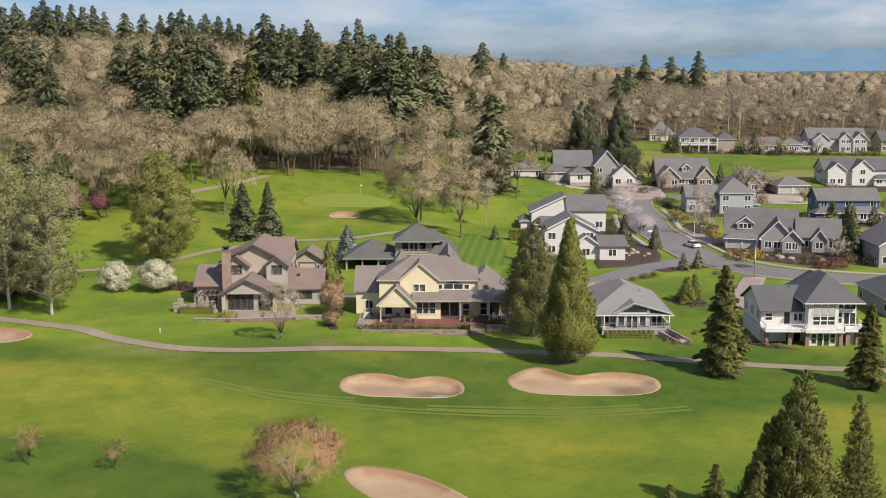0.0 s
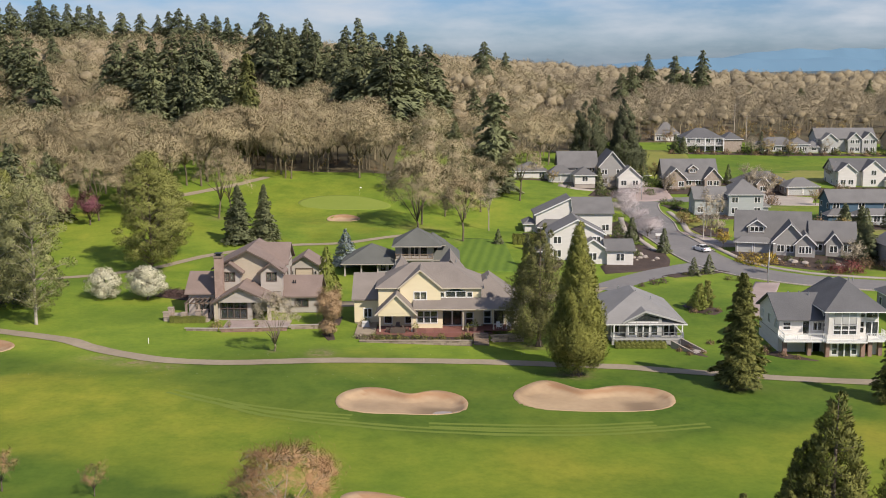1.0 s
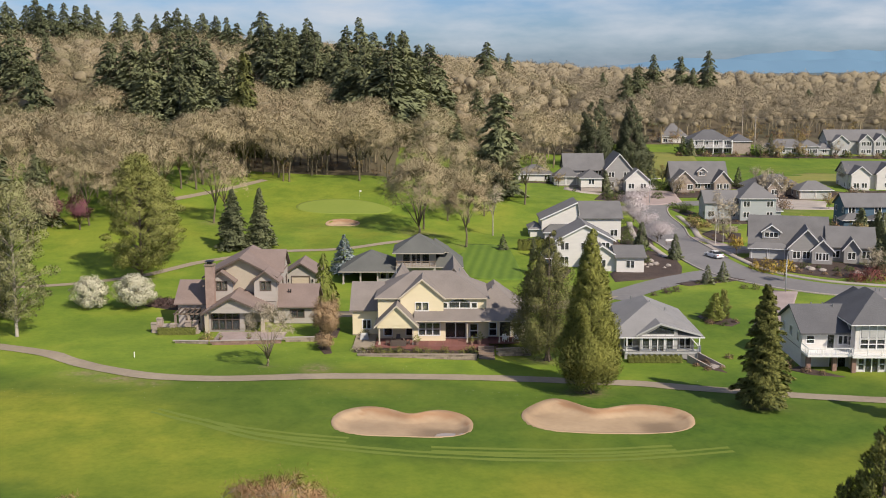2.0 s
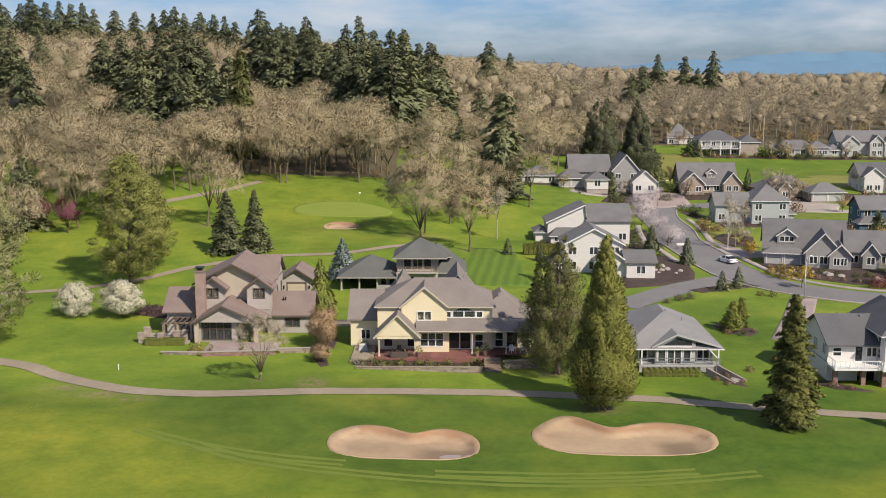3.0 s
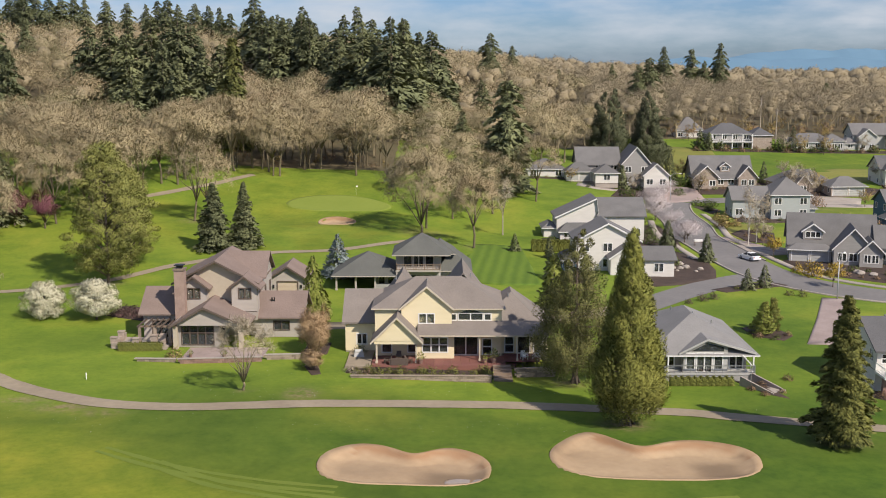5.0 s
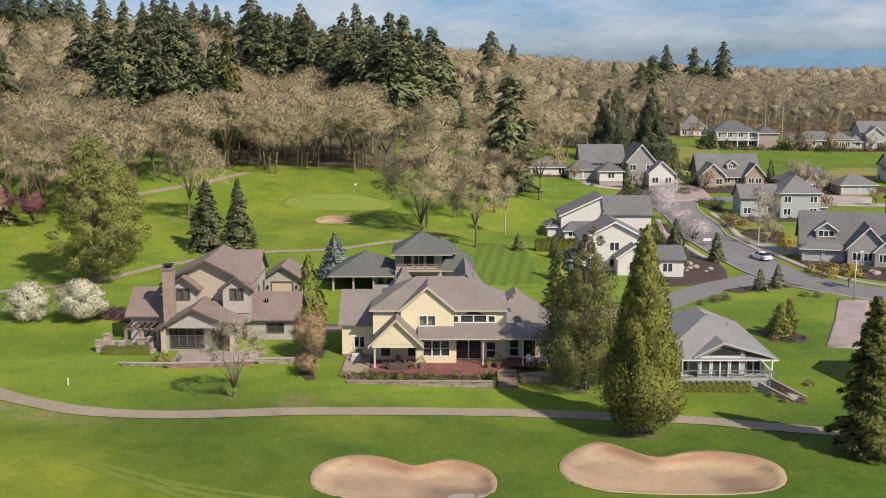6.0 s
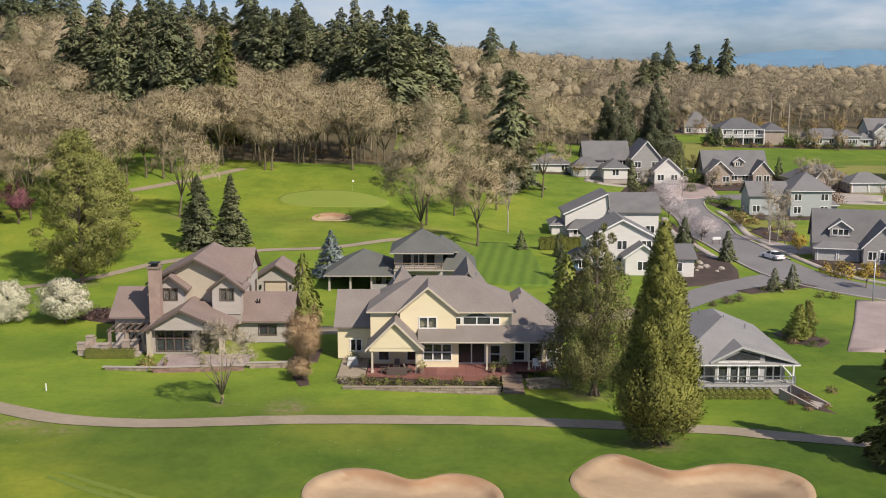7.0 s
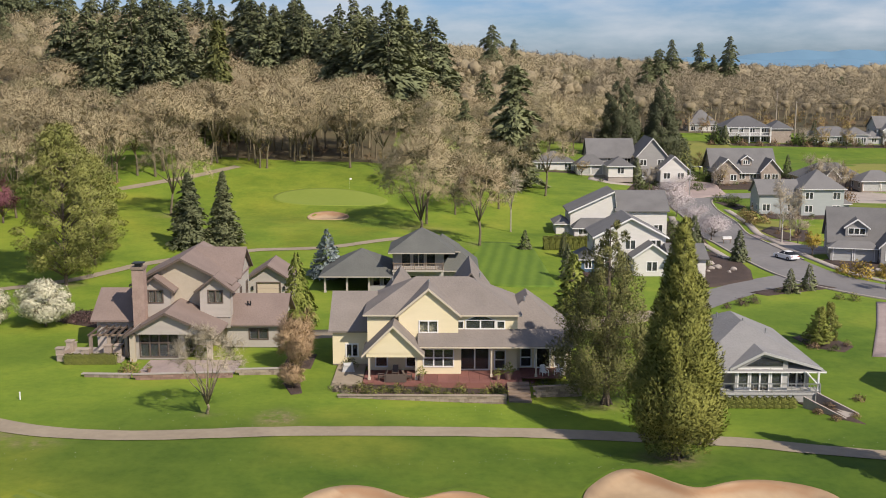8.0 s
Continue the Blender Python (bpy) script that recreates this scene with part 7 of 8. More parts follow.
while y < 1000:
    half = 0.41 * (y + 8)
    step = 9.8 if y < 440 else 11.2 if y < 690 else 12.5
    for x in np.arange(-half, half, step):
        px, py = x + random.uniform(-3, 3), y + random.uniform(-3, 3)
        if (px > 56 and py < 428) or (px > 14 and py < 346) or (-56 < px < -5 and py < 318) or (-15 < px < -6 and py < 348) or (px <= -56 and py < 296):
            continue
        if any(-2 < py - fy + 4 < 11 and abs(px - fx) < 5 for fx, fy, _ in hill) or (40 < px < 70 and 345 < py < 362):
            continue
        if 84 < px < 185 and py < 452:
            continue
        if -6 < px < 60 and random.random() < 0.4 and py < 385:
            continue
        paint, tv, tf, bv, bf, tn, bn = kinds[10 + random.randrange(3) if py > 680 else random.randrange(5) + (5 if py > (590 if px > 56 else 410) else 0)]
        sc, a = random.uniform(0.7, 1.3) * (1.0 if py < 680 else 1.1), random.uniform(0, 6.28)
        rot = np.array([[math.cos(a), math.sin(a), 0], [-math.sin(a), math.cos(a), 0], [0, 0, 1]]) * sc
        o = np.array([px, py, height(px, py)])
        tone = random.choice((1, 1, 4, 5))
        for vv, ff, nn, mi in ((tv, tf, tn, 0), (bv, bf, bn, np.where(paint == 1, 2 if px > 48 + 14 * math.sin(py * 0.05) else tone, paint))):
            allv.append(vv @ rot + o)
            alln.append(nn @ rot / sc)
            allf.append(ff + off)
            alls.append(np.zeros(len(ff), np.int32) + mi)
            off += len(vv)
    y += step * (0.9 if y < 690 else 1.5)
me = soup("oak_wood", np.concatenate(allv), np.concatenate(allf), (M["moss_bark"], M["twig"], M["twig_grey"], M["twig_core_shade"], M["twig_warm"], M["twig_moss"]), np.concatenate(alln))
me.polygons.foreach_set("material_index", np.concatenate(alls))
tagged(new("oak_wood", me), "leafless tan oak wood covering the hill", "woodland", kind="stuff")

# ---- gardens and street ----
random.seed(21)


def clump(name, spots, r, h, leaf, label, n=260, size=0.16, group="", category="shrub", hollow=0.45):
    planted(name, "shrub", [shrub(r, h, leaf, n, size, hollow), shrub(r * 0.92, h * 1.06, leaf, n, size, hollow)], spots, label, category, group, ("stem", "foliage"))


def hedge(x0, y0, x1, y1, h, w, leaf, label, n, z=None):
    """Clipped bushes in a row, each a thing."""
    g = label
    d = math.dist((x0, y0), (x1, y1)) / n
    v, f = None, None
    k = int(300 * d * h) + 260
    p = rng.uniform(-1, 1, (k, 3))
    side = rng.integers(0, 3, k)
    p[np.arange(k), side] = np.sign(p[np.arange(k), side]) * rng.uniform(0.86, 1.03, k)
    p = np.sign(p) * np.abs(p) ** 0.9 * np.array([d * 0.49, w / 2, h / 2]) + np.array([0, 0, h / 2])
    v, f = sprays(p, unit(rng.normal(size=(k, 3))), 0.17 * rng.uniform(0.6, 1.5, k), 0.13 * rng.uniform(0.7, 1.3, k))
    crown = soup("foliage", v, f, M[leaf], rounded(v, (0, 0, h * 0.3), 0.4, 0.2))
    core = Shape().box(-d * 0.42, d * 0.42, -w * 0.40, w * 0.40, 0.0, h * 0.9).mesh("stem", M[leaf])
    turn = math.degrees(math.atan2(y1 - y0, x1 - x0))
    for i in range(n):
        t = (i + 0.5) / n
        x, y = x0 + (x1 - x0) * t, y0 + (y1 - y0) * t
        e = base("hedge_bush", x, y, lie(x, y) if z is None else z, turn, label, "hedge", g)
        part("stem", core, None, e)
        part("foliage", crown, None, e)


hedge(-42.8, 160.1, -37.4, 160.6, 0.95, 1.0, "hedge_leaf", "clipped boxwood bush in a row below the terrace", 8)
hedge(24.6, 149.6, 32.0, 149.6, 0.85, 1.0, "hedge_leaf", "clipped low bush in a row below the deck", 10)
hedge(14.8, 232.0, 23.0, 232.4, 2.2, 1.1, "hedge_leaf", "tall clipped evergreen hedge by the white house", 8)

# stone terrace and walls of the brown house
terrace = base("terrace", -40.2, 162.0, 0.75, label="raised stone terrace with low walls and piers", category="terrace", kind="structure")
part("paving", Shape().box(-3.6, 3.2, -1.0, 4.5, -0.6, 0.25), M["concrete"], terrace)
for x0, x1, y0, y1 in ((-3.7, 3.1, -1.2, -0.9), (-3.7, -3.4, -0.896, 4.5)):
    part("parapet", Shape().box(x0, x1, y0, y1, -0.6, 0.8).box(x0 - 0.06, x1 + 0.06, y0 - 0.06, y1 + 0.06, 0.804, 0.9), M["stone_wall"], terrace)
for x, y in ((-3.5, -0.6), (-0.6, -1.05), (-3.5, 2.6), (1.3, 0.6), (2.4, 0.8)):
    part("pier", Shape().box(x - 0.38, x + 0.38, y - 0.38, y + 0.38, -0.6, 1.45).box(x - 0.45, x + 0.45, y - 0.45, y + 0.45, 1.454, 1.56), M["stone_wall"], terrace)
patio = base("patio", -28.5, 158.6, 0.7, label="paved stone patio in front of the brown house", category="patio", kind="structure")
slab_me = Shape().box(0.01, 0.99, 0.01, 0.99, -0.4, 0.16).mesh("paving_slab", M["pink_drive"])
for i in range(10):
    for j in range(5):
        b = new("paving_slab", slab_me)
        b.parent = patio
        b.matrix_basis = Matrix.Translation((-5.6 + i, -1.9 + j, random.uniform(-0.01, 0.01)))
garden_wall(-39.4, 155.4, -34.4, 155.2, 0.75, 1.1, "low pale stone wall below the patio", M["stone"], M["concrete"])
garden_wall(-34.0, 154.6, -24.0, 155.6, 0.65, 1.25, "low stone retaining wall of the patio", M["brick"], M["concrete"])
garden_wall(-23.8, 156.4, -19.4, 156.8, 0.65, 1.3, "low stone wall beside the lawn", M["stone"], M["concrete"])
# retaining walls of the yellow house
garden_wall(-12.6, 149.3, 3.8, 149.2, 0.15, 0.72, "long retaining wall of tan concrete blocks", M["stone"], M["stone"], 34)
garden_wall(6.6, 151.5, 11.5, 152.4, -0.1, 0.9, "retaining wall of grey blocks in the shade", M["stone"], M["stone"], 10)
steps = base("garden_steps", 5.2, 149.6, -0.05, label="wooden garden steps leading up to the deck", category="steps", kind="structure")
for k in range(5):
    part("step", Shape().box(-1.1, 1.1, 0.85 * k, 0.85 * k + 0.95, -0.5, 0.16 * (k + 1)), M["timber"], steps)
side_patio = base("patio", -11.6, 154.6, 0.6, label="brown brick patio beside the porch", category="patio", kind="structure")
part("paving", Shape().box(-2.0, 1.0, -1.6, 5.9, -0.5, 0.2), M["path"], side_patio)
# cellar ramp of the grey house
ramp = base("cellar_ramp", 34.4, 149.2, -0.45, 38, "concrete ramp with low walls down to the cellar", "ramp", kind="structure")
part("paving", Shape().box(-1.0, 1.0, -3.2, 1.2, -0.3, 0.03), M["concrete"], ramp)
for x in (-1.2, 1.0):
    part("wing_wall", Shape().hexa([(x, -3.4, -0.4), (x + 0.2, -3.4, -0.4), (x + 0.2, 1.2, -0.4), (x, 1.2, -0.4)], [(x, -3.4, 0.12), (x + 0.2, -3.4, 0.12), (x + 0.2, 1.2, 1.1), (x, 1.2, 1.1)]), M["concrete"], ramp)

# shrubs
clump("shrub", [(-12 + 1.25 * k, 151.0 + 0.8 * math.sin(k * 2.3), 0.65 + 0.5 * ((k * 7) % 5) / 5) for k in range(13)], 0.95, 1.15, "hedge_leaf", "small yellow-green shrub in the planted bed", 420, 0.14, "shrubs below the deck")
clump("shrub", [(-10.8, 150.5, 0.8), (-6.4, 152.4, 0.7), (-1.2, 150.4, 0.8), (2.6, 151.8, 1.1)], 0.8, 0.8, "dry_shrub", "low rusty shrub in the planted bed", 150, 0.14, "shrubs below the deck")
clump("shrub", [(-12.9, 151.6, 1.0), (-11.9, 150.3, 0.8)], 1.1, 0.7, "twig_pale", "pale grey lavender clump at the wall", 200, 0.15)
clump("shrub", [(2.9, 152.3, 1.0), (3.4, 151.4, 0.9)], 0.9, 1.5, "weeping", "upright green shrub beside the steps", 220, 0.15)
clump("shrub", [(5.6, 154.6, 0.8), (9.4, 153.6, 1.0), (11.6, 154.4, 1.1), (8.0, 154.9, 0.8), (12.8, 156.0, 1.2)], 1.0, 1.2, "leaf_green", "dark green shrub below the porch", 220, 0.16)
clump("shrub", [(6.6, 155.0, 0.9)], 0.8, 0.9, "plum", "small magenta azalea by the steps", 180, 0.13)
clump("shrub", [(-12.3, 159.5, 0.9)], 1.0, 1.5, "leaf_green", "round dark shrub against the wall", 380, 0.15)
planted("tall_shrub", "shrub", [bare_tree(6.0, 1.7, 14, 9, 10, 0.06, 0.07, 0.03, 0.12, "bark", "rust_twig", shell=1900, mid=0.45)], [(-17.7, 161.2, 1.08), (-18.6, 159.4, 1.0), (-17.4, 157.6, 0.8)], "tall rust-brown leafless shrub", "shrub", "shrubs between the houses")
planted("tall_shrub", "shrub", [bare_tree(2.6, 1.4, 14, 9, 12, 0.06, 0.05, 0.03, 0.14, "bark", "rust_twig", shell=900, mid=0.42)], [(-17.3, 151.6, 0.9), (-17.9, 153.4, 0.8)], "rounded brown shrub on the lawn's edge", "shrub", "shrubs between the houses")
clump("shrub", [(-34.9, 156.6, 0.85)], 1.5, 1.7, "twig_gold", "loose golden-green shrub by the patio wall", 420, 0.2)
clump("heather", [(-48 + 1.5 * (k % 5), 177.6 + 1.6 * (k // 5), 1.0) for k in range(15)], 1.2, 1.0, "heather", "low purple-brown heather mound", 220, 0.18, "heather bed")
clump("shrub", [(38.6, 193.6, 1.05), (40.6, 195.0, 1.0), (36.0, 191.6, 0.7)], 1.0, 1.2, "heather", "brownish rounded shrub along the lane", 700, 0.10, "shrubs along the lane")
clump("shrub", [(53.6, 198.2, 0.9), (55.4, 197.4, 1.0), (49.8, 203.6, 0.6), (46.2, 202.4, 0.6)], 1.0, 1.1, "hedge_leaf", "yellow-green shrub at the corner bed", 240, 0.17, "corner bed shrubs")
planted("cypress", "cypress", [cloud_tree(4.9, 1.55, "cedar_leaf", 60, 170, 0.14, 0.4, 0.13, 0.03, 0.09, flat=0.9, top=0.5)], [(43.9, 174.4, 1.0), (42.4, 173.4, 0.93)], "rounded dense green cypress in a bed", "cypress", "island cypresses")
planted("conifer", "fir", [conifer(10, 4.2, 110, 60, "weeping", 0.2, 0.03, 0.045, 0.6, upright=0.3, thin=True)], [(42.0, 172.6, 0.44)], "bushy yellow-green conifer in the island bed", "conifer")
clump("shrub", [(40.9, 171.0, 0.7), (45.2, 172.0, 0.6)], 1.1, 1.3, "dry_shrub", "rusty shrub in the island bed", 260, 0.18)
clump("shrub", [(40.6, 172.8, 0.8), (43.4, 170.7, 0.7), (42.6, 169.9, 0.5)], 1.0, 0.8, "leaf_green", "low green shrub in the island bed", 220, 0.16)
clump("shrub", [(35.4, 149.4, 0.8), (33.6, 147.6, 0.7), (36.8, 146.6, 0.6), (34.6, 145.6, 0.7), (39.0, 151.6, 0.8)], 0.9, 0.9, "dry_shrub", "rust-red shrub beside the ramp", 220, 0.16, "shrubs by the ramp")
clump("shrub", [(46.2, 147.6, 1.0), (45.4, 146.0, 0.8), (47.6, 144.8, 0.8), (49.4, 143.6, 0.7)], 0.9, 1.1, "dry_shrub", "brown shrub below the tall white house", 220, 0.16, "shrubs below the white house")
gold = [(62.5, 213.6, 1.3), (60.8, 217.2, 0.8)]
clump("shrub", gold, 1.6, 2.4, "shrub_gold", "golden flowering shrub by the pavement", 480, 0.24, "golden shrubs")
clump("shrub", [(79.6, 206.0, 1.35), (76.4, 205.4, 1.0)], 2.0, 2.3, "shrub_red", "dark red maple shrub beside the street", 1500, 0.15, "red shrubs")
clump("shrub", [(84.0, 210.5, 1.2), (87.4, 209.0, 1.1), (90.5, 207.5, 1.0)], 1.9, 2.2, "dry_shrub", "russet leafless shrub in the front garden", 1100, 0.14, "russet shrubs")
planted("spruce", "spruce", [fir(10, 3.9, 170, 60, "needle", 0.02, 0.55, 0.18, 0.28, 0.17, 0.08, ragged=0.3)], [(86.6, 216.0, 0.82), (98.6, 262.5, 0.62), (102.8, 262.5, 0.55), (91.5, 231.0, 0.6)], "broad dark green spruce beside a house", "spruce", "broad garden spruces")
clump("shrub", [(66 + 2.6 * k, 222 - 1.5 * k + 1.4 * math.sin(k * 3.0), 0.7 + 0.25 * (k % 3)) for k in range(8)], 1.0, 1.1, "leaf_green", "green shrub in the front garden", 220, 0.18, "front garden shrubs")
clump("shrub", [(64 + 2.2 * k, 217 - 1.3 * k, 0.6 + 0.2 * (k % 3)) for k in range(9)], 1.0, 0.9, "dry_shrub", "rusty low shrub in the front garden", 200, 0.18, "front garden shrubs")
clump("shrub", [(40.2, 222.0, 0.9), (41.5, 233.5, 1.2), (40.5, 250.0, 1.2), (42.2, 258.0, 1.0), (39.6, 242.0, 1.3), (41.8, 268.0, 1.2), (44.5, 303.0, 1.5), (56.0, 319.0, 1.4), (60.5, 316.0, 1.4), (61.5, 300.0, 1.2), (63.8, 297.5, 1.3), (62.6, 291.0, 1.1), (66.0, 300.5, 1.0)], 1.4, 1.6, "leaf_green", "leafy shrub beside the street", 320, 0.22, "street shrubs")
clump("shrub", [(60.2, 268.0, 1.2), (61.8, 272.0, 1.3), (63.6, 270.0, 1.0), (61.0, 276.0, 1.1), (70.0, 243.0, 1.0)], 1.5, 2.0, "twig_gold", "tawny shrub on the corner lawn", 380, 0.24, "corner lawn shrubs")
clump("shrub", [(93, 404.6, 1.6), (112.6, 402.4, 2.2), (114.8, 404.0, 1.8), (120, 401, 1.2), (124, 401, 1.2), (128, 401, 1.2), (132, 401, 1.2), (145, 401, 1.4), (158, 400.5, 1.3), (163, 401, 1.5), (86.8, 403, 2.4)], 1.6, 1.8, "leaf_green", "clipped green shrub before the upper houses", 300, 0.3, "upper shrubs")
clump("shrub", [(91.8, 300.0, 1.4), (92.0, 262.0, 1.4), (118, 322, 1.2), (110, 258, 1.6), (114, 262, 1.4), (88, 262, 1.2)], 1.6, 2.2, "dry_shrub", "bare brown garden shrub", 340, 0.26, "garden shrubs")
planted("spruce", "spruce", [conifer(7, 2.0, 120, 11, "needle", 0.3, 0.03, 0.1, 0.85)], [(97.5, 258.5, 0.9), (101.5, 256.0, 0.85), (86.5, 220.5, 0.8), (118.5, 256.0, 0.8), (46.8, 226.0, 0.75), (42.0, 238.0, 0.8), (45.4, 317.0, 0.9), (88.5, 401.5, 0.9), (58.8, 331.5, 0.8)], "dark green spruce in a house garden", "spruce", "garden spruces")
planted("tree", "tree", [leafy_tree(4.6, 2.0, "shrub_gold", 7, 6, 12, 0.22, 0.3, 0.09, clump=0.12)], [(61.2, 232.6, 0.9), (63.0, 205.2, 0.9)], "small golden street tree in bud", "tree")
planted("tree", "tree", [bare_tree(8, 3.4, 8, 7, 9, 0.28, 0.14, 0.05, 0.11, "bark", "twig_pale")], [(93.5, 312.0, 1.0), (91.0, 322.0, 1.05), (66.5, 318.5, 0.8), (113.0, 398.5, 0.8), (80.0, 206.5, 0.8), (47.2, 309.0, 0.7)], "bare garden tree with grey twigs", "tree", "bare garden trees")

# boulders in the beds
rocks = []
for k in range(3):
    bm = bmesh.new()
    bmesh.ops.create_icosphere(bm, subdivisions=2, radius=1.0)
    for v in bm.verts:
        v.co *= 1 + 0.35 * noise.noise(v.co * 1.3 + Vector((k * 7, 0, 0)))
        v.co.z *= 0.65
    me = bpy.data.meshes.new("boulder")
    bm.to_mesh(me)
    bm.free()
    me.materials.append(M["concrete"])
    rocks.append(me)
for k in range(34):
    if k < 24:
        x, y = 38.5 + 6.5 * random.random(), 216 + 16 * random.random() if k < 14 else 240 + 14 * random.random()
    else:
        x, y = 66 + 16 * random.random(), 0
        y = 219 - 0.6 * (x - 66) + 3 * random.random()
    b = new("boulder", rocks[k % 3])
    s = random.uniform(0.3, 0.75)
    b.matrix_basis = pose(x, y, lie(x, y) + s * 0.3, 0, 0, 50 * k) @ Matrix.Scale(s, 4)
    tagged(b, "pale rounded boulder in the bark bed", "boulder", "boulders in the beds")


# ---- street furniture and the car ----
def street_lamp(x, y, h, reach, turn):
    e = base("street_lamp", x, y, lie(x, y), turn, "grey metal street lamp with a curved arm", "street lamp", "street lamps")
    part("pole", Shape().tube([(0, 0, -0.3), (0, 0, 1), (0, 0, h - 0.9)], [0.11, 0.1, 0.07], 10), M["grey_metal"], e, smooth=True)
    part("arm", Shape().tube([(0, 0, h - 0.9), (0.12, 0, h - 0.4), (0.5, 0, h - 0.08), (reach, 0, h)], [0.06, 0.055, 0.05, 0.045], 8), M["grey_metal"], e, smooth=True)
    part("lamp_head", Shape().hexa([(reach - 0.1, -0.13, h - 0.1), (reach + 0.65, -0.1, h - 0.06), (reach + 0.65, 0.1, h - 0.06), (reach - 0.1, 0.13, h - 0.1)], [(reach - 0.1, -0.1, h + 0.07), (reach + 0.6, -0.07, h + 0.06), (reach + 0.6, 0.07, h + 0.06), (reach - 0.1, 0.1, h + 0.07)]), M["trim"], e)


street_lamp(60.3, 195.5, 7.4, 1.1, 40)
street_lamp(56.2, 306.0, 7.0, 2.2, 0)
pole = base("utility_pole", 123.0, 462.0, None, 0, "tall pale timber utility pole with a crossarm", "utility pole")
part("pole", Shape().tube([(0, 0, -0.5), (0, 0, 13)], [0.2, 0.14], 8), M["pale_bark"], pole)
part("crossarm", Shape().box(-1.2, 1.2, -0.08, 0.08, 11.6, 11.8), M["timber"], pole)


def car(x, y, turn):
    e = base("car", x, y, lie(x, y) + 0.06, turn, "white four-door saloon parked at the kerb", "car")
    lower = [(-2.3, 0.35), (-2.32, 0.62), (-2.2, 0.88), (-1.5, 0.98), (-0.2, 0.96), (1.1, 0.95), (1.9, 0.82), (2.28, 0.66), (2.3, 0.35), (1.85, 0.24), (-1.9, 0.24)]
    s = Shape()
    rows = []
    for w, k in ((-0.90, 0.93), (-0.86, 1.0), (0.86, 1.0), (0.90, 0.93)):
        rows.append([(p * (1 if abs(w) < 0.88 else 0.985), w, 0.24 + (q - 0.24) * k) for p, q in lower])
    for a, b in zip(rows, rows[1:]):
        for i in range(len(lower)):
            j = (i + 1) % len(lower)
            s.poly([a[i], a[j], b[j], b[i]])
    s.poly(rows[0])
    s.poly(list(reversed(rows[-1])))
    part("body", s, M["car_paint"], e)
    roof = [(-1.75, 0.985), (-0.95, 1.40), (0.1, 1.43), (1.05, 0.965)]
    g = Shape().hexa([(p, -0.80 if q < 1.2 else -0.62, q) for p, q in roof], [(p, 0.80 if q < 1.2 else 0.62, q) for p, q in roof])
    cabin = part("cabin_glass", g, M["dark_metal"], e)
    part("roof", Shape().hexa([(-0.98, -0.62, 1.405), (0.12, -0.62, 1.435), (0.12, 0.62, 1.435), (-0.98, 0.62, 1.405)], [(-0.9, -0.56, 1.46), (0.05, -0.56, 1.475), (0.05, 0.56, 1.475), (-0.9, 0.56, 1.46)]), M["car_paint"], e)
    for sy in (-1, 1):
        part("pillar", Shape().tube([(-0.35, sy * 0.80, 0.98), (-0.42, sy * 0.63, 1.42)], [0.05, 0.05], 5), M["car_paint"], cabin)
        part("mirror", Shape().box(0.75, 0.95, sy * 0.98 - 0.09, sy * 0.98 + 0.09, 0.98, 1.1), M["car_paint"], e)
        part("headlight", Shape().box(2.12, 2.30, sy * 0.68 - 0.18, sy * 0.68 + 0.18, 0.60, 0.72), M["trim"], e)
        part("tail_light", Shape().box(-2.335, -2.2, sy * 0.66 - 0.2, sy * 0.66 + 0.2, 0.70, 0.84), M["red_glass"], e)
        for px in (-1.42, 1.42):
            w = part("wheel", Shape().tube([(px, sy * 0.92, 0.33), (px, sy * 0.70, 0.33)], [0.2, 0.2], 14), M["grey_metal"], e)
            t = Shape()
            for k in range(18):
                c0, c1 = 2 * math.pi * k / 18, 2 * math.pi * (k + 1) / 18
                pr = [(0.21, 0.93), (0.33, 0.93), (0.33, 0.70), (0.21, 0.70)]
                for (r0, o0), (r1, o1) in zip(pr, pr[1:] + pr[:1]):
                    t.poly([(px + r0 * math.cos(c0), sy * o0, 0.33 + r0 * math.sin(c0)), (px + r0 * math.cos(c1), sy * o0, 0.33 + r0 * math.sin(c1)), (px + r1 * math.cos(c1), sy * o1, 0.33 + r1 * math.sin(c1)), (px + r1 * math.cos(c0), sy * o1, 0.33 + r1 * math.sin(c0))])
            part("tyre", t, M["rubber"], w)


car(55.6, 229.0, 112)
box = base("mailbox_stand", 49.0, 242.6, None, 10, "row of pale metal letter boxes on a stand", "letter box")
part("stand", Shape().box(-0.7, -0.6, -0.05, 0.05, -0.2, 0.8).box(0.6, 0.7, -0.05, 0.05, -0.2, 0.8).box(-0.9, 0.9, -0.25, 0.25, 0.8, 0.9), M["timber"], box)
for k in range(3):
    part("letter_box", Shape().box(-0.85 + 0.58 * k, -0.33 + 0.58 * k, -0.25, 0.25, 0.904, 1.35), M["trim"], box)

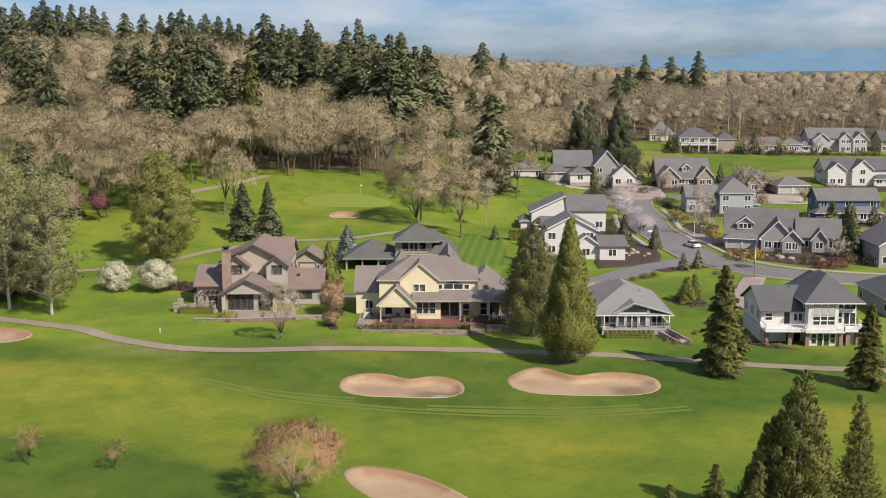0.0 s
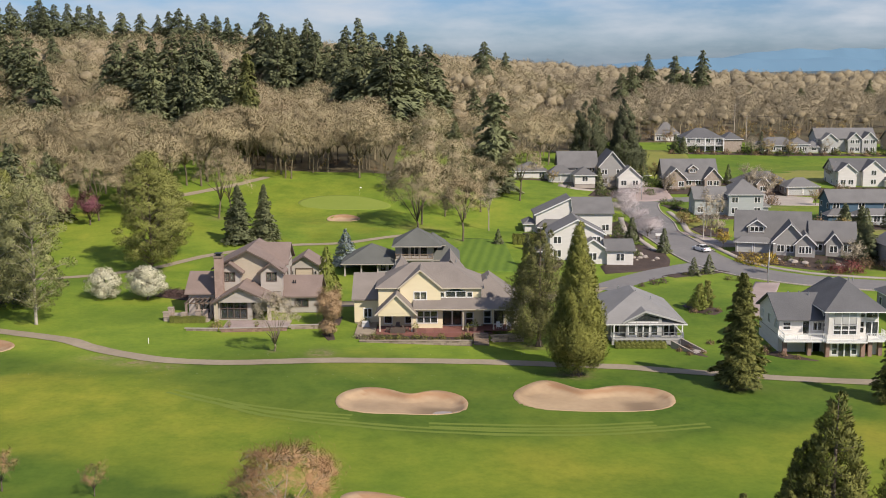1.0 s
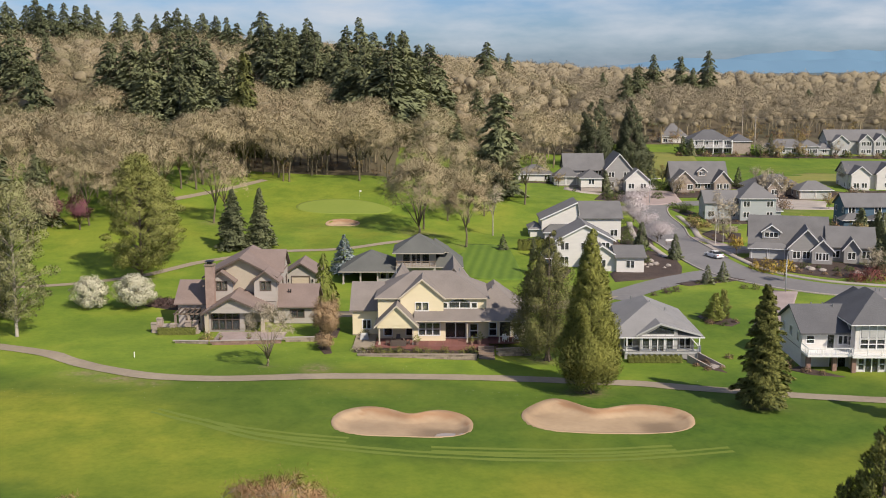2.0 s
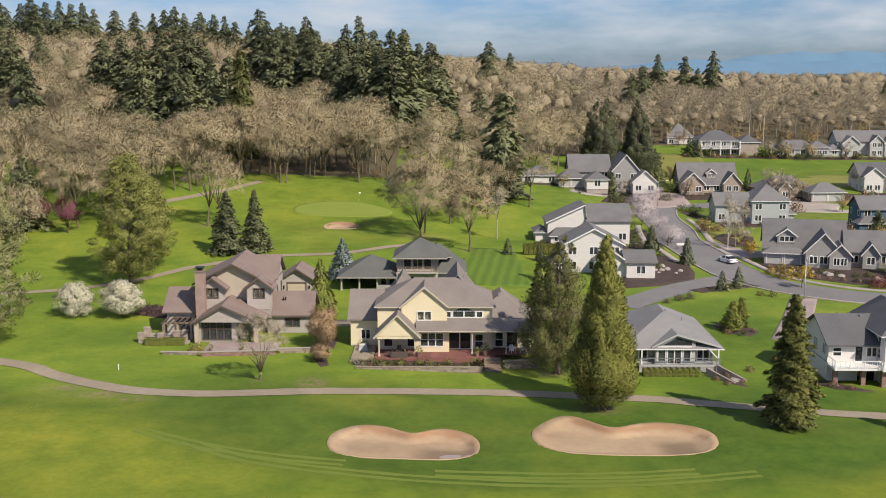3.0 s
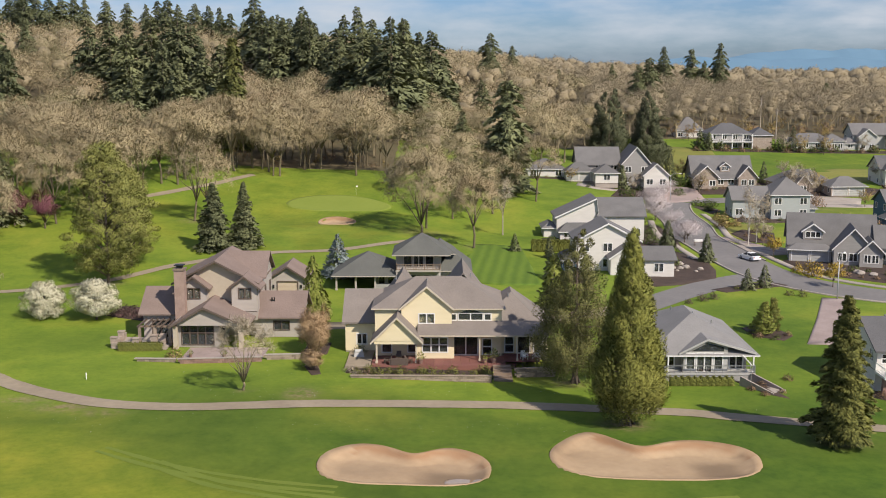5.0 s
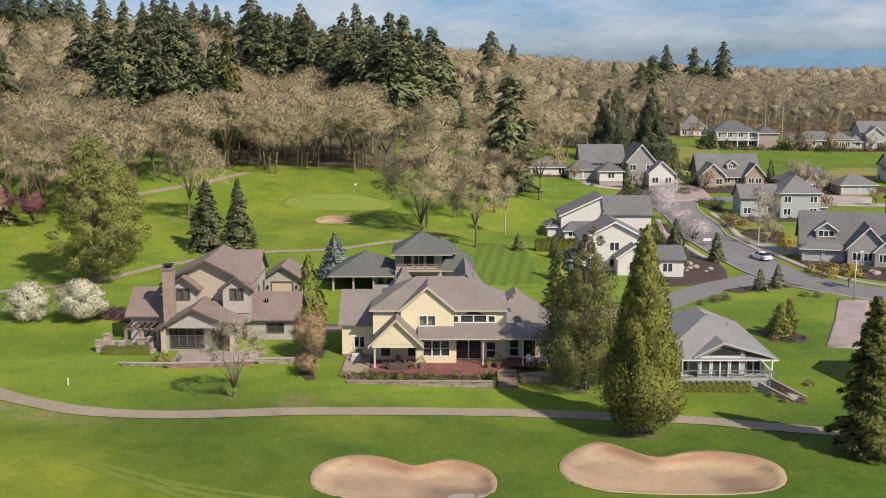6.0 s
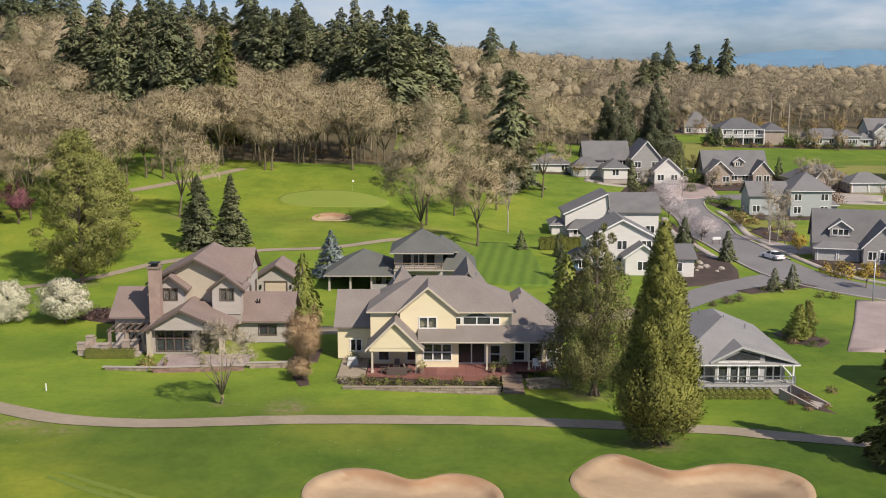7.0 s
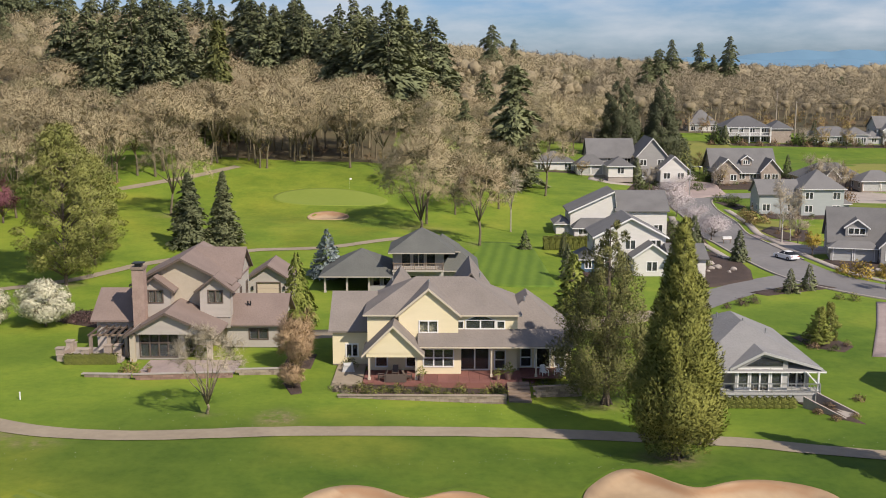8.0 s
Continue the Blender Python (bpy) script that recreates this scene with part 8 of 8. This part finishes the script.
# flag and tee posts
flag = base("golf_flag", -21.9, 274.5, None, 0, "white golf flag on a thin pole", "flag")
part("pole", Shape().tube([(0, 0, -0.2), (0, 0, 2.3)], [0.012, 0.01], 6), M["trim"], flag)
part("cloth", Shape().hexa([(0.02, 0, 1.95), (0.45, 0.1, 1.98), (0.45, 0.12, 1.98), (0.02, 0.02, 1.95)], [(0.02, 0, 2.28), (0.45, 0.1, 2.25), (0.45, 0.12, 2.25), (0.02, 0.02, 2.28)]), M["trim"], flag)
for x, y in ((-42.7, 147.2), (-58.2, 196.6)):
    e = base("marker_post", x, y, lie(x, y), 0, "short white marker post in the grass", "post", "marker posts")
    part("stake", Shape().tube([(0, 0, -0.2), (0, 0, 0.7)], [0.07, 0.065], 8), M["trim"], e)
    part("post_cap", Shape().tube([(0, 0, 0.704), (0, 0, 0.78)], [0.08, 0.03], 8), M["trim"], e)


# ---- porch and patio things ----
def porch_chair(x, y, z, turn, material, label):
    e = base("chair", x, y, z, turn, label, "chair", "porch chairs")
    part("seat", Shape().hexa([(-0.3, -0.35, 0.36), (0.3, -0.35, 0.36), (0.3, 0.25, 0.28), (-0.3, 0.25, 0.28)], [(-0.3, -0.35, 0.42), (0.3, -0.35, 0.42), (0.3, 0.25, 0.34), (-0.3, 0.25, 0.34)]), material, e)
    part("backrest", Shape().hexa([(-0.3, 0.2, 0.3), (0.3, 0.2, 0.3), (0.3, 0.27, 0.3), (-0.3, 0.27, 0.3)], [(-0.28, 0.5, 1.0), (0.28, 0.5, 1.0), (0.28, 0.56, 1.0), (-0.28, 0.56, 1.0)]), material, e)
    for sx in (-0.36, 0.30):
        part("armrest", Shape().box(sx, sx + 0.08, -0.4, 0.4, 0.56, 0.6), material, e)
        part("leg", Shape().box(sx, sx + 0.06, -0.38, -0.3, 0.0, 0.556), material, e)
        part("leg", Shape().box(sx, sx + 0.06, 0.3, 0.38, 0.0, 0.556), material, e)


for x, y, a in ((8.1, 156.4, 20), (9.6, 156.6, -25)):
    porch_chair(x, y, 0.745, a, M["trim"], "white slatted garden chair on the porch")
for x, y, a in ((-8.6, 154.6, -80), (-6.0, 154.6, 80), (-7.3, 156.2, 0)):
    porch_chair(x, y, 0.745, a, M["brown_trim"], "brown wicker chair on the deck")
sofa = base("garden_sofa", -7.2, 154.2, 0.745, 180, "brown wicker sofa with tan cushions on the deck", "sofa")
part("frame", Shape().box(-0.95, 0.95, -0.4, 0.4, 0.0, 0.38).box(-0.95, 0.95, 0.404, 0.55, 0.0, 0.85), M["brown_trim"], sofa)
for k in range(3):
    part("cushion", Shape().box(-0.9 + 0.6 * k + 0.01, -0.3 + 0.6 * k - 0.01, -0.38, 0.38, 0.384, 0.52), M["taupe"], sofa)
for sx in (-1.12, 0.96):
    part("armrest", Shape().box(sx, sx + 0.16, -0.4, 0.5, 0.0, 0.62), M["brown_trim"], sofa)
grill = base("grill", -12.3, 157.6, 0.8, 10, "barbecue under a pale grey cover", "barbecue")
part("cover", Shape().hexa([(-0.65, -0.35, 0.0), (0.65, -0.35, 0.0), (0.65, 0.35, 0.0), (-0.65, 0.35, 0.0)], [(-0.55, -0.26, 0.6), (0.55, -0.26, 0.6), (0.55, 0.26, 0.6), (-0.55, 0.26, 0.6)]), M["pale_wall"], grill)
part("hood", Shape().tube([(-0.5, 0, 0.62), (0.5, 0, 0.62)], [0.3, 0.3], 12), M["pale_wall"], grill)
pot = Shape().tube([(0, 0, 0), (0, 0, 0.3), (0, 0, 0.55)], [0.2, 0.28, 0.33], 12).mesh("pot", M["brick"])
tuft = shrub(0.5, 0.9, "weeping", 110, 0.16)[1]
for x, y, z, s in ((-4.6, 154.4, 0.745, 1.1), (4.3, 154.9, 0.745, 1.3), (3.2, 154.6, 0.745, 0.9), (-28.8, 156.6, 0.87, 0.8), (-33.0, 156.9, 0.87, 0.7)):
    e = base("potted_plant", x, y, z, 0, "leafy green plant in a terracotta pot", "potted plant", "potted plants", scale=s)
    part("pot", pot, None, e)
    part("foliage", tuft, None, e).location = (0, 0, 0.5)

# gardens along the street
slim = [bare_tree(7.0, 2.6, 7, 6, 9, 0.28, 0.11, 0.05, 0.12, "bark", "twig_pale"), bare_tree(6.0, 3.0, 8, 6, 9, 0.22, 0.12, 0.05, 0.12, "bark", "twig_gold")]
planted("tree", "tree", slim, [(94, 322, 1.1), (99, 321.5, 0.95), (90, 318.5, 0.8), (104, 300, 0.8), (112, 300, 0.9), (68, 322, 0.75), (63, 246, 0.9), (84, 262, 0.8), (121, 336, 1.0), (126, 396, 1.1), (140, 398, 1.0), (119, 399, 1.1), (168, 398, 1.2), (66, 338, 1.0), (45.8, 321.5, 0.9), (32, 318, 0.7), (88, 232, 0.9), (92, 246, 0.9), (116, 270, 1.0)], "leafless garden tree with fine twigs", "tree", "garden trees")
planted("birch", "birch", [bare_tree(11, 2.0, 5, 6, 7, 0.35, 0.13, 0.045, 0.09, "white_bark", "twig_pale")], [(59.9, 245.6, 0.95), (62.3, 248.4, 0.75)], "slim bare birch with white bark", "birch")
clump("shrub", [(60.4 + 1.5 * k, 328.6 - 0.3 * k, 1.0 + 0.1 * (k % 2)) for k in range(5)], 1.3, 3.2, "leaf_green", "tall dark evergreen shrub beside the drive", 420, 0.26, "hedge by the drive")
green = [(67.6, 324.6, 0.9), (72, 324.4, 0.8), (77.5, 323.6, 0.7), (81.5, 325, 0.9), (84, 321, 0.8), (67, 285, 0.9), (70.5, 279.0, 0.8), (76, 277.6, 0.7), (80.6, 276.8, 0.8), (85.5, 281, 0.9), (44, 308, 0.9), (47.5, 312, 1.0), (50, 316.5, 1.1), (22, 324, 0.8), (29.5, 324, 0.9), (36, 312.6, 0.7), (20, 244.5, 0.8), (24, 243.6, 0.7), (31, 244.4, 0.8), (36, 244, 0.9), (90, 266, 1.0), (96, 264.5, 0.8), (103, 262.4, 0.9), (111, 265, 0.9), (88, 322, 0.8), (107, 321.5, 0.8)]
clump("shrub", green, 1.2, 1.3, "leaf_green", "rounded green shrub in a garden bed", 240, 0.2, "garden shrubs in the beds")
rusty = [(69.5, 323, 0.8), (74.6, 325.2, 0.7), (79.4, 324.6, 0.8), (68.4, 281.5, 0.7), (73.2, 278.5, 0.7), (83.2, 279.5, 0.8), (46, 305.4, 0.8), (52.6, 315, 0.8), (26, 323.6, 0.7), (22.4, 242.2, 0.7), (28, 243, 0.7), (34, 242.4, 0.7), (93, 267.4, 0.8), (99.4, 266, 0.8), (107, 264.6, 0.8), (92, 324, 0.9), (64.5, 252, 0.9), (66.4, 257, 0.8), (65.6, 262, 1.0), (62.4, 256.6, 0.7)]
clump("shrub", rusty, 1.1, 1.1, "dry_shrub", "dry brown shrub in a garden bed", 210, 0.2, "garden shrubs in the beds")

# undergrowth at the edge of the wood and behind the upper houses
low = [bare_tree(3.2, 2.0, 6, 4, 8, 0.1, 0.05, 0.05, 0.12, "bark", "dry_shrub"), bare_tree(4.0, 1.8, 6, 4, 8, 0.1, 0.05, 0.05, 0.12, "bark", "twig_gold")]
spots = [(-62 + 5.2 * k + 2.0 * math.sin(k * 2.7), 305 + 6 * math.sin(k * 1.3), 0.8 + 0.4 * ((k * 5) % 4) / 4) for k in range(10)]
spots += [(80 + 3.2 * k, 430 + 7 * math.sin(k * 2.1), 1.4 + 0.8 * ((k * 3) % 4) / 4) for k in range(36)]
spots += [(-100 + 4.5 * k, 262 + 7 * math.sin(k * 1.9), 0.7 + 0.4 * ((k * 3) % 4) / 4) for k in range(8)]
planted("thicket_bush", "shrub", low, spots, "leafless brown bush at the edge of the wood", "shrub", "bushes at the wood's edge")
clump("shrub", [(84 + 5.1 * k, 400.6 + math.sin(k * 1.7), 0.9 + 0.5 * ((k * 7) % 5) / 5) for k in range(16)], 1.5, 1.7, "dry_shrub", "brown garden shrub before the upper houses", 220, 0.3, "upper shrubs")

# shrubs of the outlying beds
outer = [(18, 211, 0.8), (20.5, 208.6, 0.7), (21.8, 212.4, 0.8), (103, 272, 0.9), (107, 270.6, 0.8), (112, 273, 1.0), (115, 271, 0.8), (86, 334, 0.9), (90, 336, 1.0), (93, 334, 0.8), (62, 291, 0.8), (63, 296, 0.9), (122, 327, 0.9), (127, 325, 0.8), (133, 326, 1.0), (139, 324, 0.9), (142, 327, 0.8)]
clump("shrub", outer, 1.2, 1.3, "leaf_green", "dark green shrub in a bark bed", 220, 0.2, "garden shrubs in the beds")
clump("shrub", [(x + 1.4, y + 1.1, s * 0.8) for x, y, s in outer[::2]], 1.1, 1.1, "heather", "purple-brown shrub in a bark bed", 200, 0.2, "garden shrubs in the beds")
planted("conifer", "fir", [conifer(10, 2.6, 90, 22, "needle", 0.2, 0.03, 0.06, 0.8, thin=True)], [(16.5, 210, 0.55), (17.6, 226, 0.4), (88, 334, 0.6), (104, 275, 0.7), (109, 262, 0.6), (122, 270, 0.7), (146, 324, 0.8), (86, 404, 0.7), (118, 404, 0.8), (62, 336, 0.8)], "small dark evergreen in a garden", "conifer", "garden evergreens")

# daisies in the grass
dr = np.random.default_rng(21)
spots = []
for cx, cy, n, s in ((-20, 141.5, 40, 4.0), (-9, 132, 45, 3.5), (-2, 146, 35, 4.0), (6, 134, 30, 3.0), (-27, 149, 30, 3.5), (30, 139, 25, 3.0), (-40, 132, 30, 4.0), (9, 147.2, 25, 2.5)):
    spots += [(cx + dr.normal() * s * 1.6, cy + dr.normal() * s * 0.4) for _ in range(n)]
spots = [(x, y) for x, y in spots if all(inside(x, y, b) < -0.05 for _, b in BUNKERS)]
c = np.array([(x, y, lie(x, y) + 0.07) for x, y in spots])
k = len(c)
size = dr.uniform(0.018, 0.05, k)[:, None]
ring5 = [np.array([math.cos(a), math.sin(a), 0.25]) for a in (0, 1.257, 2.513, 3.770, 5.027)]
dv = np.concatenate([c[:, None]] + [(c + q * size)[:, None] for q in ring5], 1).reshape(-1, 3)
df = np.concatenate([np.arange(k)[:, None] * 6 + np.array([0, 1 + i, 1 + (i + 1) % 5]) for i in range(5)])
tagged(new("daisies", soup("daisies", dv, df, M["pale_wall"])), "tiny white daisies scattered in the grass", "flowers", kind="stuff")

# pole and wires behind the upper houses
pole = base("utility_pole", 115, 414, lie(115, 414), 0, "tall wooden utility pole behind the upper houses", "utility pole")
part("post", Shape().tube([(0, 0, -0.5), (0, 0, 6), (0, 0, 13)], [0.22, 0.19, 0.15], 8), M["pale_bark"], pole)
part("crossarm", Shape().box(-1.3, 1.3, -0.08, 0.08, 12.0, 12.2), M["timber"], pole)
for x in (-1.2, -0.4, 0.4, 1.2):
    part("insulator", Shape().tube([(x, 0, 12.2), (x, 0, 12.42)], [0.07, 0.05], 6), M["grey_metal"], pole)
for dx in (-1.2, 1.2):
    wire = [(115 + dx + (70 - dx) * t, 414 + 10 * t, lie(115, 414) + 12.4 + 1.5 * t - 5 * t * (1 - t)) for t in np.linspace(0, 1, 14)]
    tagged(new("power_line", Shape().tube(wire, [0.025] * 14, 4).mesh("power_line", M["dark_metal"])), "thin dark overhead wire from the pole", "cable", "overhead wires")
